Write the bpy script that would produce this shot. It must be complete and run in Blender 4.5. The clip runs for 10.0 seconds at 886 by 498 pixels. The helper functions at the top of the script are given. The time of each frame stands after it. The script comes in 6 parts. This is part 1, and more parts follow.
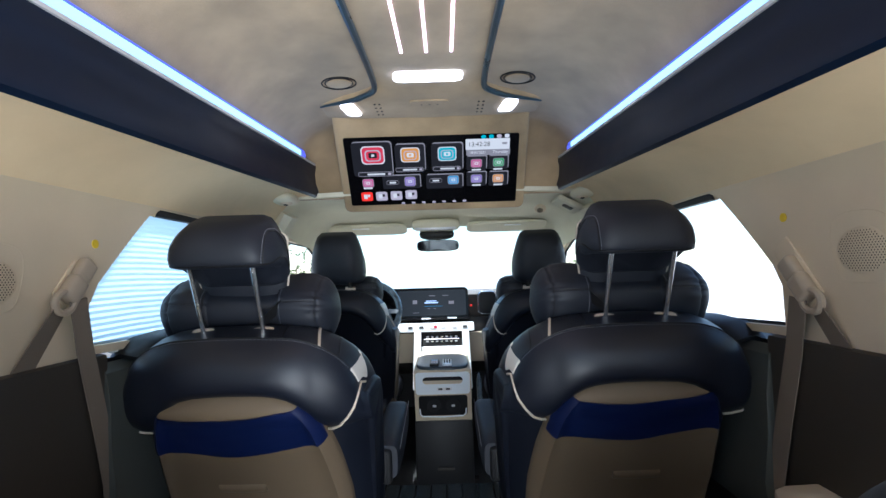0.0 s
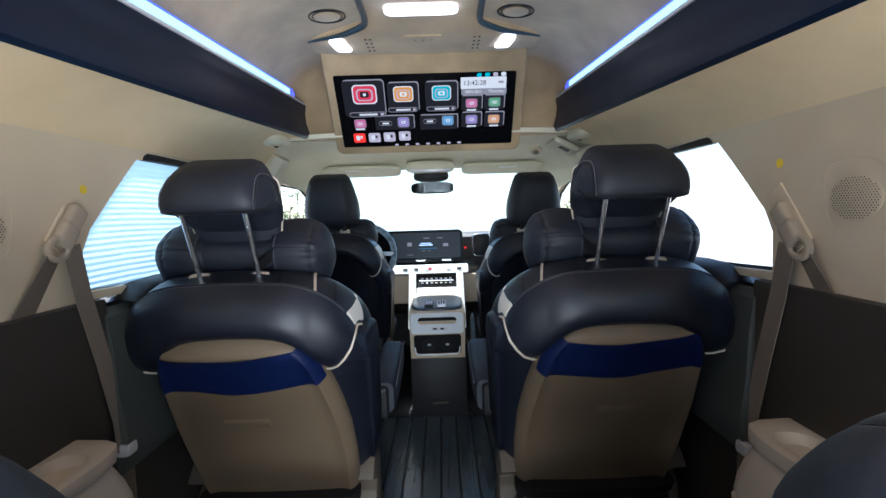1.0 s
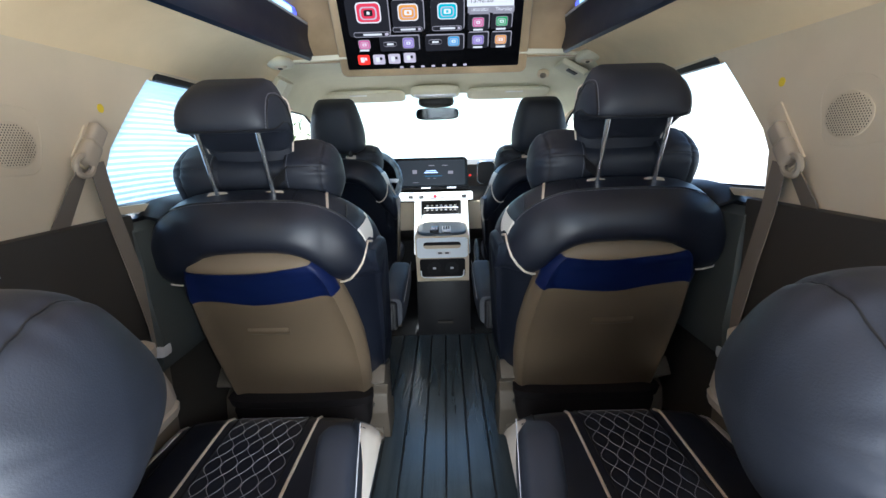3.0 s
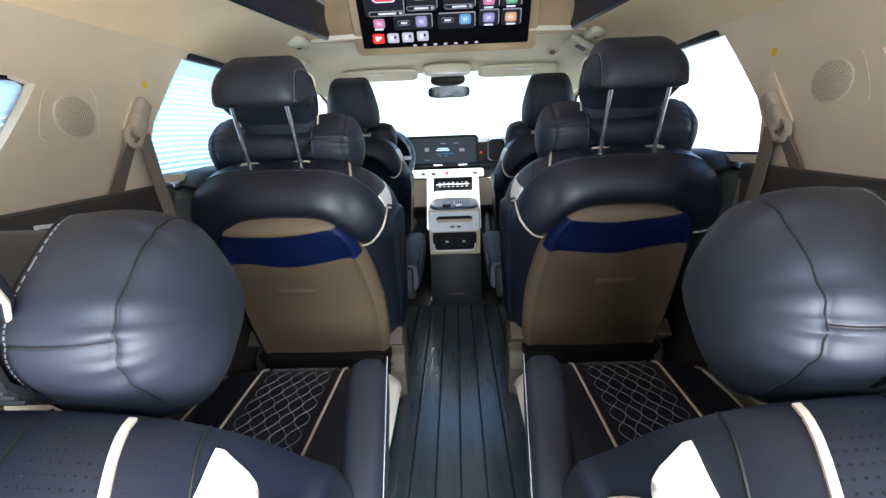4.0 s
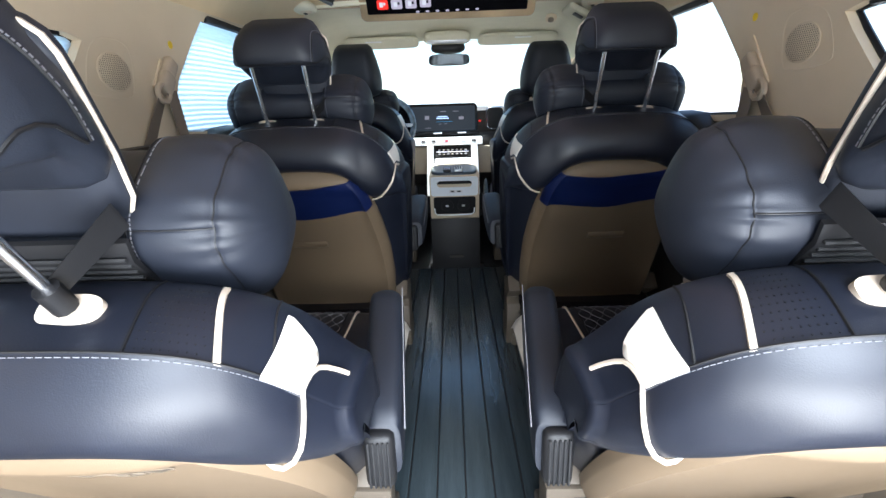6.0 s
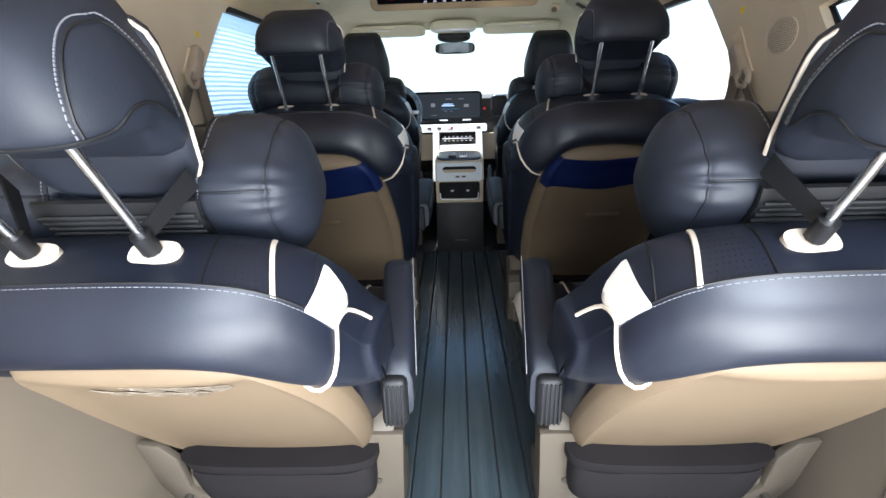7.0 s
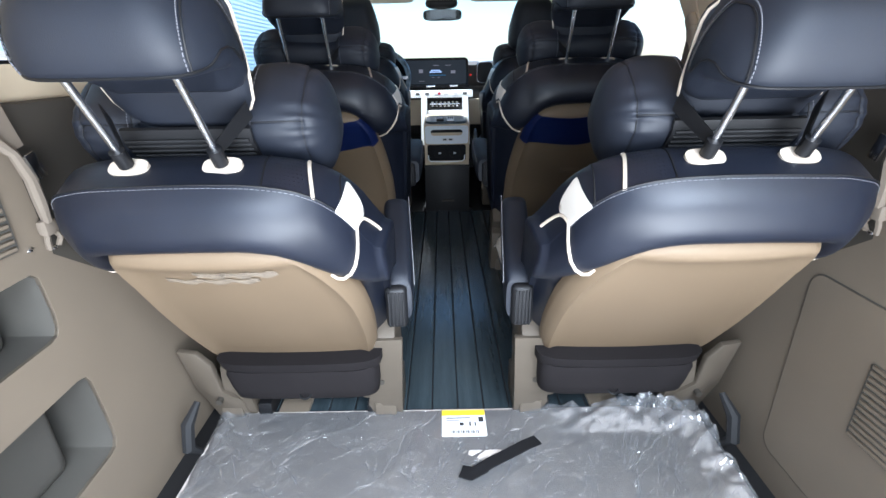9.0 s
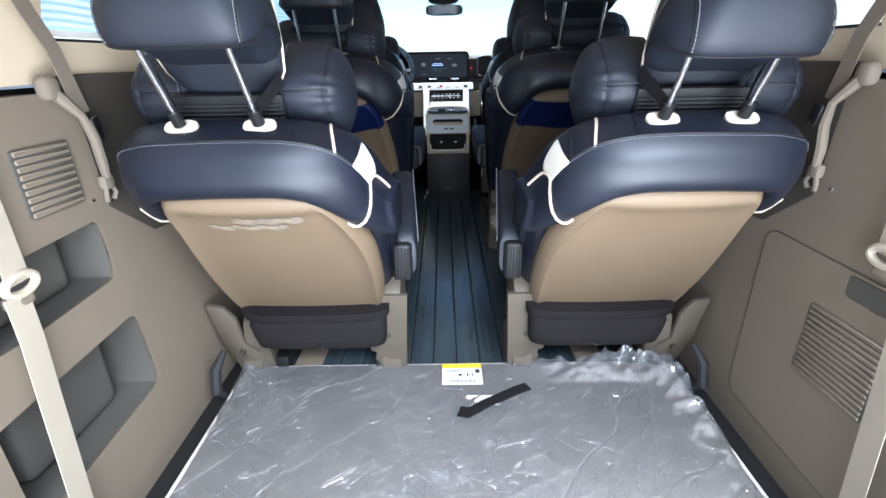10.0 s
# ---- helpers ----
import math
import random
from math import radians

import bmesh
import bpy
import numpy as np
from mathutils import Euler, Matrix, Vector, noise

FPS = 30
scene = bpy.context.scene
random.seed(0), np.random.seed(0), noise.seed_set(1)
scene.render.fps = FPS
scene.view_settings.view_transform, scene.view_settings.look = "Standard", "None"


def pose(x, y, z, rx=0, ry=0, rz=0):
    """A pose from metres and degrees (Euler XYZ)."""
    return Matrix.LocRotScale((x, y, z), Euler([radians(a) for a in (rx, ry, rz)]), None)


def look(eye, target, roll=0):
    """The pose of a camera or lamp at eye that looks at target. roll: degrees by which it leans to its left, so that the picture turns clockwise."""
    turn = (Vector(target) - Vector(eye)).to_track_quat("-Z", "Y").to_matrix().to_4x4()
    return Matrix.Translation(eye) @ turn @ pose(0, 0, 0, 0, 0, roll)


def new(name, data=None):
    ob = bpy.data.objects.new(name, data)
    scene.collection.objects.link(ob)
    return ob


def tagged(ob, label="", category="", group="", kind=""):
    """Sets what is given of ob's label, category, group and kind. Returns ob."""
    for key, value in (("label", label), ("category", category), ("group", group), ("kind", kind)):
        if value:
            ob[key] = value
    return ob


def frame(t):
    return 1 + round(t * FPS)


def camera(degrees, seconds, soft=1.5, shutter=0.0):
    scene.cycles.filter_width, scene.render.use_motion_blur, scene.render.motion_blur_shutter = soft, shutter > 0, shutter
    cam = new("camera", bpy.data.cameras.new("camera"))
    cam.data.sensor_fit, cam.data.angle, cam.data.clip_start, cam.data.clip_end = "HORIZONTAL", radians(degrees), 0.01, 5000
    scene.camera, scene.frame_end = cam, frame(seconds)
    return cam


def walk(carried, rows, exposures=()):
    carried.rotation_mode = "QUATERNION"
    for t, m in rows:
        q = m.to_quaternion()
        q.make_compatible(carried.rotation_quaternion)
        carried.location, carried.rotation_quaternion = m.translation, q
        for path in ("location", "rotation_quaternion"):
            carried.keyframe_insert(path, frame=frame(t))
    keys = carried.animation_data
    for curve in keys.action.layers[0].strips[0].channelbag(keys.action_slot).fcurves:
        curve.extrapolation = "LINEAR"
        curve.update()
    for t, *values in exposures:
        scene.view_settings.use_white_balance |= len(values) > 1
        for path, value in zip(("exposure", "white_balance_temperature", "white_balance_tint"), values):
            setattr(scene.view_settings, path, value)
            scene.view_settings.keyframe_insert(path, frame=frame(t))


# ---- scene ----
cam = camera(86.7, 10.0)
PATH = [
    (0, (0.026, 0.804, 1.087), (0.018, 2.801, 1.186), -1.7),
    (0.5, (0.027, 0.81, 1.093), (0.023, 2.81, 1.121), -1.5),
    (1, (0.028, 0.804, 1.099), (0.035, 2.798, 0.945), -1.7),
    (1.5, (0.031, 0.796, 1.094), (0.05, 2.77, 0.769), -1.8),
    (2, (0.03, 0.788, 1.09), (0.027, 2.751, 0.707), -1.6),
    (2.5, (0.026, 0.775, 1.085), (0.024, 2.733, 0.677), -1.5),
    (4, (0.012, 0.628, 1.044), (-0.053, 2.562, 0.54), -2.2),
    (4.5, (0.002, 0.568, 1.038), (-0.053, 2.492, 0.496), -1.9),
    (5, (0.001, 0.516, 1.024), (-0.053, 2.43, 0.444), -2.0),
    (5.5, (-0.004, 0.503, 1.015), (-0.054, 2.414, 0.425), -2.0),
    (6.8, (-0.025, 0.425, 1.0), (-0.082, 2.32, 0.362), -1.7),
    (7, (-0.02, 0.385, 1.004), (-0.085, 2.277, 0.358), -1.7),
    (7.5, (-0.007, 0.317, 0.993), (-0.087, 2.2, 0.324), -2.0),
    (8, (0.002, 0.264, 0.976), (-0.083, 2.135, 0.274), -2.0),
    (8.5, (-0.004, 0.21, 0.98), (-0.062, 2.071, 0.248), -1.2),
    (9, (-0.032, 0.17, 0.981), (-0.038, 2.023, 0.228), -1.1),
    (9.5, (-0.05, 0.119, 0.955), (-0.016, 1.954, 0.161), -0.9),
    (10, (-0.031, 0.001, 0.945), (-0.043, 1.852, 0.188), -1.0),
]
walk(cam, [(t, look(eye, target, roll)) for t, eye, target, roll in PATH], [(0, 1.38, 5650, 7), (1, 1.44, 5650, 7), (2, 1.62, 5650, 6), (2.5, 1.72, 5700, 6), (4, 1.84, 5850, 7), (4.5, 1.85, 5850, 8), (5, 1.81, 5850, 8), (5.5, 1.69, 5850, 8), (7, 1.36, 5950, 8), (8, 1.20, 5850, 8), (9, 1.05, 5600, 8), (10, 0.98, 5600, 8)])

# ---- world, sun, exposure ----
scene.view_settings.exposure = 1.5
world = bpy.data.worlds.new("sky")
scene.world = world
world.use_nodes = True
_n = world.node_tree.nodes
_sky = _n.new("ShaderNodeTexSky")
_sky.sky_type = "NISHITA"
_sky.sun_disc = False
_sky.sun_elevation = radians(65)
_sky.sun_rotation = radians(-28)
_sky.dust_density = 0.6
world.node_tree.links.new(_sky.outputs[0], _n["Background"].inputs[0])
_n["Background"].inputs[1].default_value = 0.125
sun_data = bpy.data.lights.new("sun", "SUN")
sun_data.energy, sun_data.angle, sun_data.color = 5.0, radians(0.5), (1, 0.95, 0.88)
sun = new("sun", sun_data)
sun.matrix_world = look((0, 0, 0), (0.20, -0.37, -0.907))
sun.location = (0, -3, 8)
tail = bpy.data.lights.new("tailgate_sky", "AREA")
tail.shape, tail.size, tail.size_y, tail.energy, tail.color = "RECTANGLE", 1.45, 0.66, 13.8, (1.0, 0.975, 0.945)
tail_ob = new("tailgate_sky", tail)
tail.spread = radians(115)
tail_ob.matrix_world = look((0.20, -0.14, 0.52), (-0.10, 1.0, 1.00))
high = bpy.data.lights.new("tailgate_high_sky", "AREA")
high.shape, high.size, high.size_y, high.energy, high.color = "RECTANGLE", 1.35, 0.40, 12.0, (0.96, 0.98, 1.0)
high.spread = radians(84)
high_ob = new("tailgate_high_sky", high)
high_ob.matrix_world = look((0.16, -0.16, 1.28), (-0.10, 0.72, 0.10))


# ---- materials ----
def material(name, base, rough=0.5, metal=0.0, vary=0.15, scale=8.0, grain=300.0, bump=0.15, spec=0.35, sheen=0.0, coat=0.0, rnd=0.0, depth=0.0006):
    m = bpy.data.materials.new(name)
    m.use_nodes = True
    nt = m.node_tree
    n, l = nt.nodes, nt.links
    b = n["Principled BSDF"]
    b.inputs["Roughness"].default_value = rough
    b.inputs["Metallic"].default_value = metal
    b.inputs["Specular IOR Level"].default_value = spec
    b.inputs["Sheen Weight"].default_value = sheen
    b.inputs["Coat Weight"].default_value = coat
    co = n.new("ShaderNodeTexCoord")
    big = n.new("ShaderNodeTexNoise")
    big.inputs["Scale"].default_value = scale
    big.inputs["Detail"].default_value = 5
    fine = n.new("ShaderNodeTexNoise")
    fine.inputs["Scale"].default_value = grain
    fine.inputs["Detail"].default_value = 3
    for t in (big, fine):
        l.new(co.outputs["Object"], t.inputs["Vector"])
    mixn = n.new("ShaderNodeMath")
    mixn.operation = "MULTIPLY_ADD"
    l.new(big.outputs[0], mixn.inputs[0])
    mixn.inputs[1].default_value = 0.7
    f2 = n.new("ShaderNodeMath")
    f2.operation = "MULTIPLY"
    l.new(fine.outputs[0], f2.inputs[0])
    f2.inputs[1].default_value = 0.3
    l.new(f2.outputs[0], mixn.inputs[2])
    ramp = n.new("ShaderNodeMapRange")
    ramp.inputs["From Min"].default_value, ramp.inputs["From Max"].default_value = 0.3, 0.7
    ramp.inputs["To Min"].default_value, ramp.inputs["To Max"].default_value = 1 - vary, 1 + vary
    l.new(mixn.outputs[0], ramp.inputs["Value"])
    last = ramp.outputs[0]
    if rnd:
        oi = n.new("ShaderNodeObjectInfo")
        rr = n.new("ShaderNodeMapRange")
        rr.inputs["To Min"].default_value, rr.inputs["To Max"].default_value = 1 - rnd, 1 + rnd
        l.new(oi.outputs["Random"], rr.inputs["Value"])
        mm = n.new("ShaderNodeMath")
        mm.operation = "MULTIPLY"
        l.new(last, mm.inputs[0])
        l.new(rr.outputs[0], mm.inputs[1])
        last = mm.outputs[0]
    mul = n.new("ShaderNodeVectorMath")
    mul.operation = "SCALE"
    mul.inputs[0].default_value = base
    l.new(last, mul.inputs["Scale"])
    l.new(mul.outputs[0], b.inputs["Base Color"])
    rv = n.new("ShaderNodeMapRange")
    rv.inputs["To Min"].default_value, rv.inputs["To Max"].default_value = max(rough - 0.08, 0.02), min(rough + 0.08, 1)
    l.new(big.outputs[0], rv.inputs["Value"])
    l.new(rv.outputs[0], b.inputs["Roughness"])
    if bump:
        bp = n.new("ShaderNodeBump")
        bp.inputs["Strength"].default_value = bump
        bp.inputs["Distance"].default_value = depth
        l.new(fine.outputs[0], bp.inputs["Height"])
        l.new(bp.outputs[0], b.inputs["Normal"])
    return m


def glow(name, colour, strength):
    m = bpy.data.materials.new(name)
    m.use_nodes = True
    b = m.node_tree.nodes["Principled BSDF"]
    b.inputs["Base Color"].default_value = (*[0.15 * c for c in colour], 1)
    b.inputs["Specular IOR Level"].default_value = 0.15
    b.inputs["Emission Color"].default_value = (*colour, 1)
    b.inputs["Emission Strength"].default_value = strength
    b.inputs["Roughness"].default_value = 0.3
    return m


def glass_material(name, colour, rough=0.0):
    m = bpy.data.materials.new(name)
    m.use_nodes = True
    b = m.node_tree.nodes["Principled BSDF"]
    b.inputs["Base Color"].default_value = (*colour, 1)
    b.inputs["Transmission Weight"].default_value = 1.0
    b.inputs["Roughness"].default_value = rough
    b.inputs["IOR"].default_value = 1.05
    return m


SIDELINER = material("warm_side_lining_fabric", (0.72, 0.565, 0.355), 0.9, vary=0.06, grain=900, bump=0.3, spec=0.1)
LINER = material("headliner_fabric", (0.68, 0.64, 0.49), 0.9, vary=0.06, grain=900, bump=0.3, spec=0.1)
SUEDE = material("suede_headliner", (0.375, 0.274, 0.160), 0.95, vary=0.42, scale=4.5, grain=700, bump=0.3, spec=0.1, sheen=0.3)
TAN = material("tan_plastic", (0.190, 0.154, 0.114), 0.5, vary=0.05, grain=900, bump=0.25, spec=0.35)
# same tan plastic, darkened so the seat feet look less lit from the rear
FOOT = material("tan_plastic_darkened_feet", (0.098, 0.080, 0.060), 0.55, vary=0.08, grain=900, bump=0.25, spec=0.3)
PILLAR = material("beige_pillar_trim", (0.63, 0.525, 0.375), 0.6, vary=0.05, grain=900, bump=0.25, spec=0.3)
BROWN = material("dark_brown_trim", (0.048, 0.042, 0.034), 0.6, vary=0.1, grain=800, bump=0.25, spec=0.35)
NAVY = material("navy_leather", (0.0071, 0.0092, 0.0168), 0.42, vary=0.2, scale=10, grain=650, bump=0.3, spec=0.45)
NAVY2 = material("navy_leather_soft", (0.0076, 0.0102, 0.0180), 0.58, vary=0.2, scale=10, grain=650, bump=0.3, spec=0.5)
IVORY = material("ivory_leather", (0.72, 0.67, 0.60), 0.45, vary=0.06, grain=650, bump=0.3)
PIPING = material("cream_piping", (0.56, 0.48, 0.39), 0.5, vary=0.08, grain=800, bump=0.2)
STITCH = material("stitching_thread", (0.17, 0.17, 0.19), 0.7, vary=0.1, bump=0)
QUILT = material("dim_quilting_thread", (0.26, 0.26, 0.28), 0.7, vary=0.1, bump=0)
SEATPANEL = material("tan_seatback_panel", (0.148, 0.107, 0.067), 0.55, vary=0.05, grain=900, bump=0.3, spec=0.3)
BLACK = material("black_plastic", (0.008, 0.008, 0.009), 0.5, vary=0.15, grain=700, bump=0.2)
DUCT = material("dark_slate_leatherette", (0.0035, 0.0095, 0.026), 0.40, vary=0.12, grain=700, bump=0.2, spec=0.20)
GREYCLOTH = material("grey_underseat_cloth", (0.016, 0.014, 0.0145), 0.9, vary=0.15, grain=1200, bump=0.5, spec=0.1)
CHROME = material("chrome", (0.88, 0.88, 0.90), 0.2, metal=1.0, vary=0.03, bump=0)
SILVER = material("bright_silver_trim", (0.90, 0.94, 0.96), 0.3, metal=0.0, vary=0.04, bump=0.05)
SATIN = material("satin_silver", (0.70, 0.71, 0.73), 0.32, metal=0.35, vary=0.04, bump=0.05)
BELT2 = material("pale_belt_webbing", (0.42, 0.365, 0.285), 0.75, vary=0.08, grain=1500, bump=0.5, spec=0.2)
BELTTRIM = material("beige_belt_guide_plastic", (0.40, 0.33, 0.25), 0.5, vary=0.05, bump=0.1)
LEDGE = material("pale_beige_ledge_plastic", (0.50, 0.43, 0.34), 0.5, vary=0.05, grain=900, bump=0.25, spec=0.35)
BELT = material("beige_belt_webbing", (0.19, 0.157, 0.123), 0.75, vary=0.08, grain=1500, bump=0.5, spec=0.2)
TAPE = material("blue_masking_tape", (0.0022, 0.008, 0.05), 0.5, vary=0.12, scale=14, grain=500, bump=0.3)
PLANK = material("charcoal_plank_mat", (0.036, 0.050, 0.058), 0.24, vary=0.28, scale=7, grain=90, bump=0.3, spec=0.8, rnd=0.14)
_pn = PLANK.node_tree.nodes
_mp = _pn.new("ShaderNodeMapping")
_mp.inputs["Scale"].default_value = (6.0, 0.35, 1.0)
_tc = [q for q in _pn if q.type == "TEX_COORD"][0]
PLANK.node_tree.links.new(_tc.outputs["Object"], _mp.inputs["Vector"])
for q in [q for q in _pn if q.type == "TEX_NOISE"]:
    PLANK.node_tree.links.new(_mp.outputs[0], q.inputs["Vector"])
DOORGREY = material("grey_green_door_trim", (0.065, 0.072, 0.067), 0.5, vary=0.08, grain=800, bump=0.25, spec=0.35)
JOINT = material("black_mat_joint", (0.012, 0.012, 0.013), 0.6, vary=0.1)
CARPET = material("cargo_carpet", (0.57, 0.52, 0.48), 0.95, vary=0.15, grain=900, bump=0.8, spec=0.1)
RUBBER = material("black_rubber", (0.015, 0.015, 0.016), 0.7, vary=0.1)
LED = glow("led_strip_light", (0.26, 0.57, 1.0), 1.2)
# blue of the LED strip's end and of the glare halo painted round it
LEDB = glow("led_blue_halo_and_end", (0.10, 0.13, 1.0), 0.55)
LEDP = glow("led_pink_white", (1.0, 0.72, 0.95), 2.0)
LAMP = glow("reading_light_lens", (0.90, 0.88, 1.0), 1.9)
PAPER = material("white_label_paper", (0.82, 0.82, 0.80), 0.6, vary=0.04, bump=0.05)
YELLOW = material("yellow_print", (0.75, 0.55, 0.03), 0.6, vary=0.05, bump=0)
INK = material("black_ink", (0.03, 0.03, 0.03), 0.6, vary=0.05, bump=0)
BINGREY = material("grey_bin_plastic", (0.085, 0.080, 0.070), 0.4, vary=0.08, grain=900, bump=0.2, spec=0.4)
CONCRETE = material("grey_concrete", (0.42, 0.415, 0.405), 0.9, vary=0.15, scale=1.5, grain=60, bump=0.3, spec=0.2)
SHIELD = glass_material("tinted_windscreen_glass", (0.80, 0.94, 0.95))
CLEARTAPE = material("clear_sticky_tape", (0.22, 0.18, 0.135), 0.12, vary=0.3, scale=60, grain=200, bump=0.6, spec=0.7, coat=0.5, depth=0.002)
GLASS = glass_material("window_glass", (0.97, 0.985, 0.98))


# ---- mesh helpers ----
def finish(name, bm, mat, parent=None, label="", sharp=38, smooth=True):
    bm.normal_update()
    me = bpy.data.meshes.new(name)
    bm.to_mesh(me)
    bm.free()
    me.materials.append(mat)
    if smooth:
        me.shade_smooth()
        me.set_sharp_from_angle(angle=radians(sharp))
    ob = new(name, me)
    if parent:
        ob.parent = parent
    if label:
        ob["label"] = label
    return ob


def part(name, bm, mat, parent, label="", sharp=38):
    return finish(name, bm, mat, parent, label, sharp)


def thing(name, label, category, group="", kind="", at=(0, 0, 0)):
    ob = new(name)
    ob.location = at
    ob.empty_display_size = 0.05
    return tagged(ob, label, category, group, kind)


def box(bm, c, s, bevel=0.0, seg=2, m=None):
    r = bmesh.ops.create_cube(bm, size=1.0)
    vs = r["verts"]
    for v in vs:
        v.co = Vector((c[0] + v.co.x * s[0], c[1] + v.co.y * s[1], c[2] + v.co.z * s[2]))
    if bevel:
        es = list({e for v in vs for e in v.link_edges})
        r = bmesh.ops.bevel(bm, geom=es, offset=bevel, segments=seg, profile=0.6, affect="EDGES")
        vs = list({v for v in r["verts"]} | {v for v in vs if v.is_valid})
        if m is not None:
            vs = list({v for f in r["faces"] for v in f.verts} | set(vs))
    if m is not None:
        for v in vs:
            v.co = m @ v.co
    return vs


def Box(c, s, bevel=0.0, seg=2, m=None):
    bm = bmesh.new()
    box(bm, c, s, bevel, seg, m)
    return bm


def loft(bm, rings, closed=True, caps=True):
    """Skin a list of rings of points."""
    rows = [[bm.verts.new(p) for p in r] for r in rings]
    k = len(rows[0])
    for a, b in zip(rows, rows[1:]):
        for i in range(k if closed else k - 1):
            j = (i + 1) % k
            bm.faces.new((a[i], a[j], b[j], b[i]))
    if caps and closed:
        bm.faces.new(rows[0][::-1])
        bm.faces.new(rows[-1])
    bmesh.ops.recalc_face_normals(bm, faces=bm.faces)
    return rows


def tube(bm, pts, r, n=6, caps=True):
    pts = [Vector(p) for p in pts]
    rings = []
    ref = None
    for i, p in enumerate(pts):
        d = (pts[min(i + 1, len(pts) - 1)] - pts[max(i - 1, 0)]).normalized()
        if ref is None:
            ref = d.orthogonal().normalized()
        ref = (ref - d * ref.dot(d)).normalized()
        o = d.cross(ref)
        rr = r(i / (len(pts) - 1)) if callable(r) else r
        rings.append([p + (ref * math.cos(2 * math.pi * k / n) + o * math.sin(2 * math.pi * k / n)) * rr for k in range(n)])
    loft(bm, rings, True, caps)


def round_angles(n):
    """Angles round a ring, crowded where a squarish ring turns."""
    return [(q + s / n - math.sin(2 * math.pi * s / n) / (2 * math.pi)) * math.pi / 2 for q in range(4) for s in range(n)]


def spow(v, e):
    return math.copysign(abs(v) ** e, v)


def puff(bm, c, h, n1=2.6, n2=2.6, nu=24, nv=14, m=None, wob=0.0, seed=0.0):
    """A cushion: a superellipsoid of half sizes h round c."""
    rings = []
    for j in range(1, nv):
        a = -math.pi / 2 + math.pi * j / nv
        ring = []
        for i in range(nu):
            t = 2 * math.pi * i / nu
            q = Vector((h[0] * spow(math.cos(a), 2 / n1) * spow(math.cos(t), 2 / n2),
                        h[1] * spow(math.cos(a), 2 / n1) * spow(math.sin(t), 2 / n2), h[2] * spow(math.sin(a), 2 / n1)))
            if wob:
                q *= 1 + wob * noise.noise(q * 9 + Vector((seed, seed, 0)))
            p = Vector(c) + q
            ring.append(m @ p if m is not None else p)
        rings.append(ring)
    loft(bm, rings)


def slab(bm, grid, thick, up):
    """A sheet over a grid of points, thick along the vector up (towards the back)."""
    up = Vector(up) * thick
    a = [[bm.verts.new(p) for p in r] for r in grid]
    b = [[bm.verts.new(Vector(p) + up) for p in r] for r in grid]
    nr, nc = len(a), len(a[0])
    for i in range(nr - 1):
        for j in range(nc - 1):
            bm.faces.new((a[i][j], a[i][j + 1], a[i + 1][j + 1], a[i + 1][j]))
            bm.faces.new((b[i][j], b[i + 1][j], b[i + 1][j + 1], b[i][j + 1]))
    rim = [(i, 0) for i in range(nr)] + [(nr - 1, j) for j in range(1, nc)] + [(i, nc - 1) for i in range(nr - 2, -1, -1)] + [(0, j) for j in range(nc - 2, 0, -1)]
    for (i, j), (k, l) in zip(rim, rim[1:] + rim[:1]):
        bm.faces.new((a[i][j], a[k][l], b[k][l], b[i][j]))
    bmesh.ops.recalc_face_normals(bm, faces=bm.faces)


def prism(bm, outline, d0, d1, put):
    """Extrude a closed 2D outline from depth d0 to d1; put(a, b, d) gives the point."""
    loft(bm, [[put(a, b, d0) for a, b in outline], [put(a, b, d1) for a, b in outline]])


def rounded(x0, y0, x1, y1, r, k=5):
    out = []
    for cx, cy, a0 in ((x1 - r, y1 - r, 0), (x0 + r, y1 - r, 90), (x0 + r, y0 + r, 180), (x1 - r, y0 + r, 270)):
        for i in range(k + 1):
            a = radians(a0 + 90 * i / k)
            out.append((cx + r * math.cos(a), cy + r * math.sin(a)))
    return out


def lerp(table, v):
    """Smooth reading of a table of (key, value)."""
    if v <= table[0][0]:
        return table[0][1]
    slope = lambda i: (table[i + 1][1] - table[i][1]) / (table[i + 1][0] - table[i][0])

    def tangent(i):
        if i == 0:
            return slope(0)
        if i == len(table) - 1:
            return slope(i - 1)
        p, q = slope(i - 1), slope(i)
        return 2 * p * q / (p + q) if p * q > 0 else 0.0

    for i in range(len(table) - 1):
        (a, x), (b, y) = table[i], table[i + 1]
        if v <= b:
            h = b - a
            k = (v - a) / h
            return x * (1 + 2 * k) * (1 - k) ** 2 + y * k * k * (3 - 2 * k) + h * (tangent(i) * k * (1 - k) ** 2 - tangent(i + 1) * k * k * (1 - k))
    return table[-1][1]


from mathutils.geometry import delaunay_2d_cdt


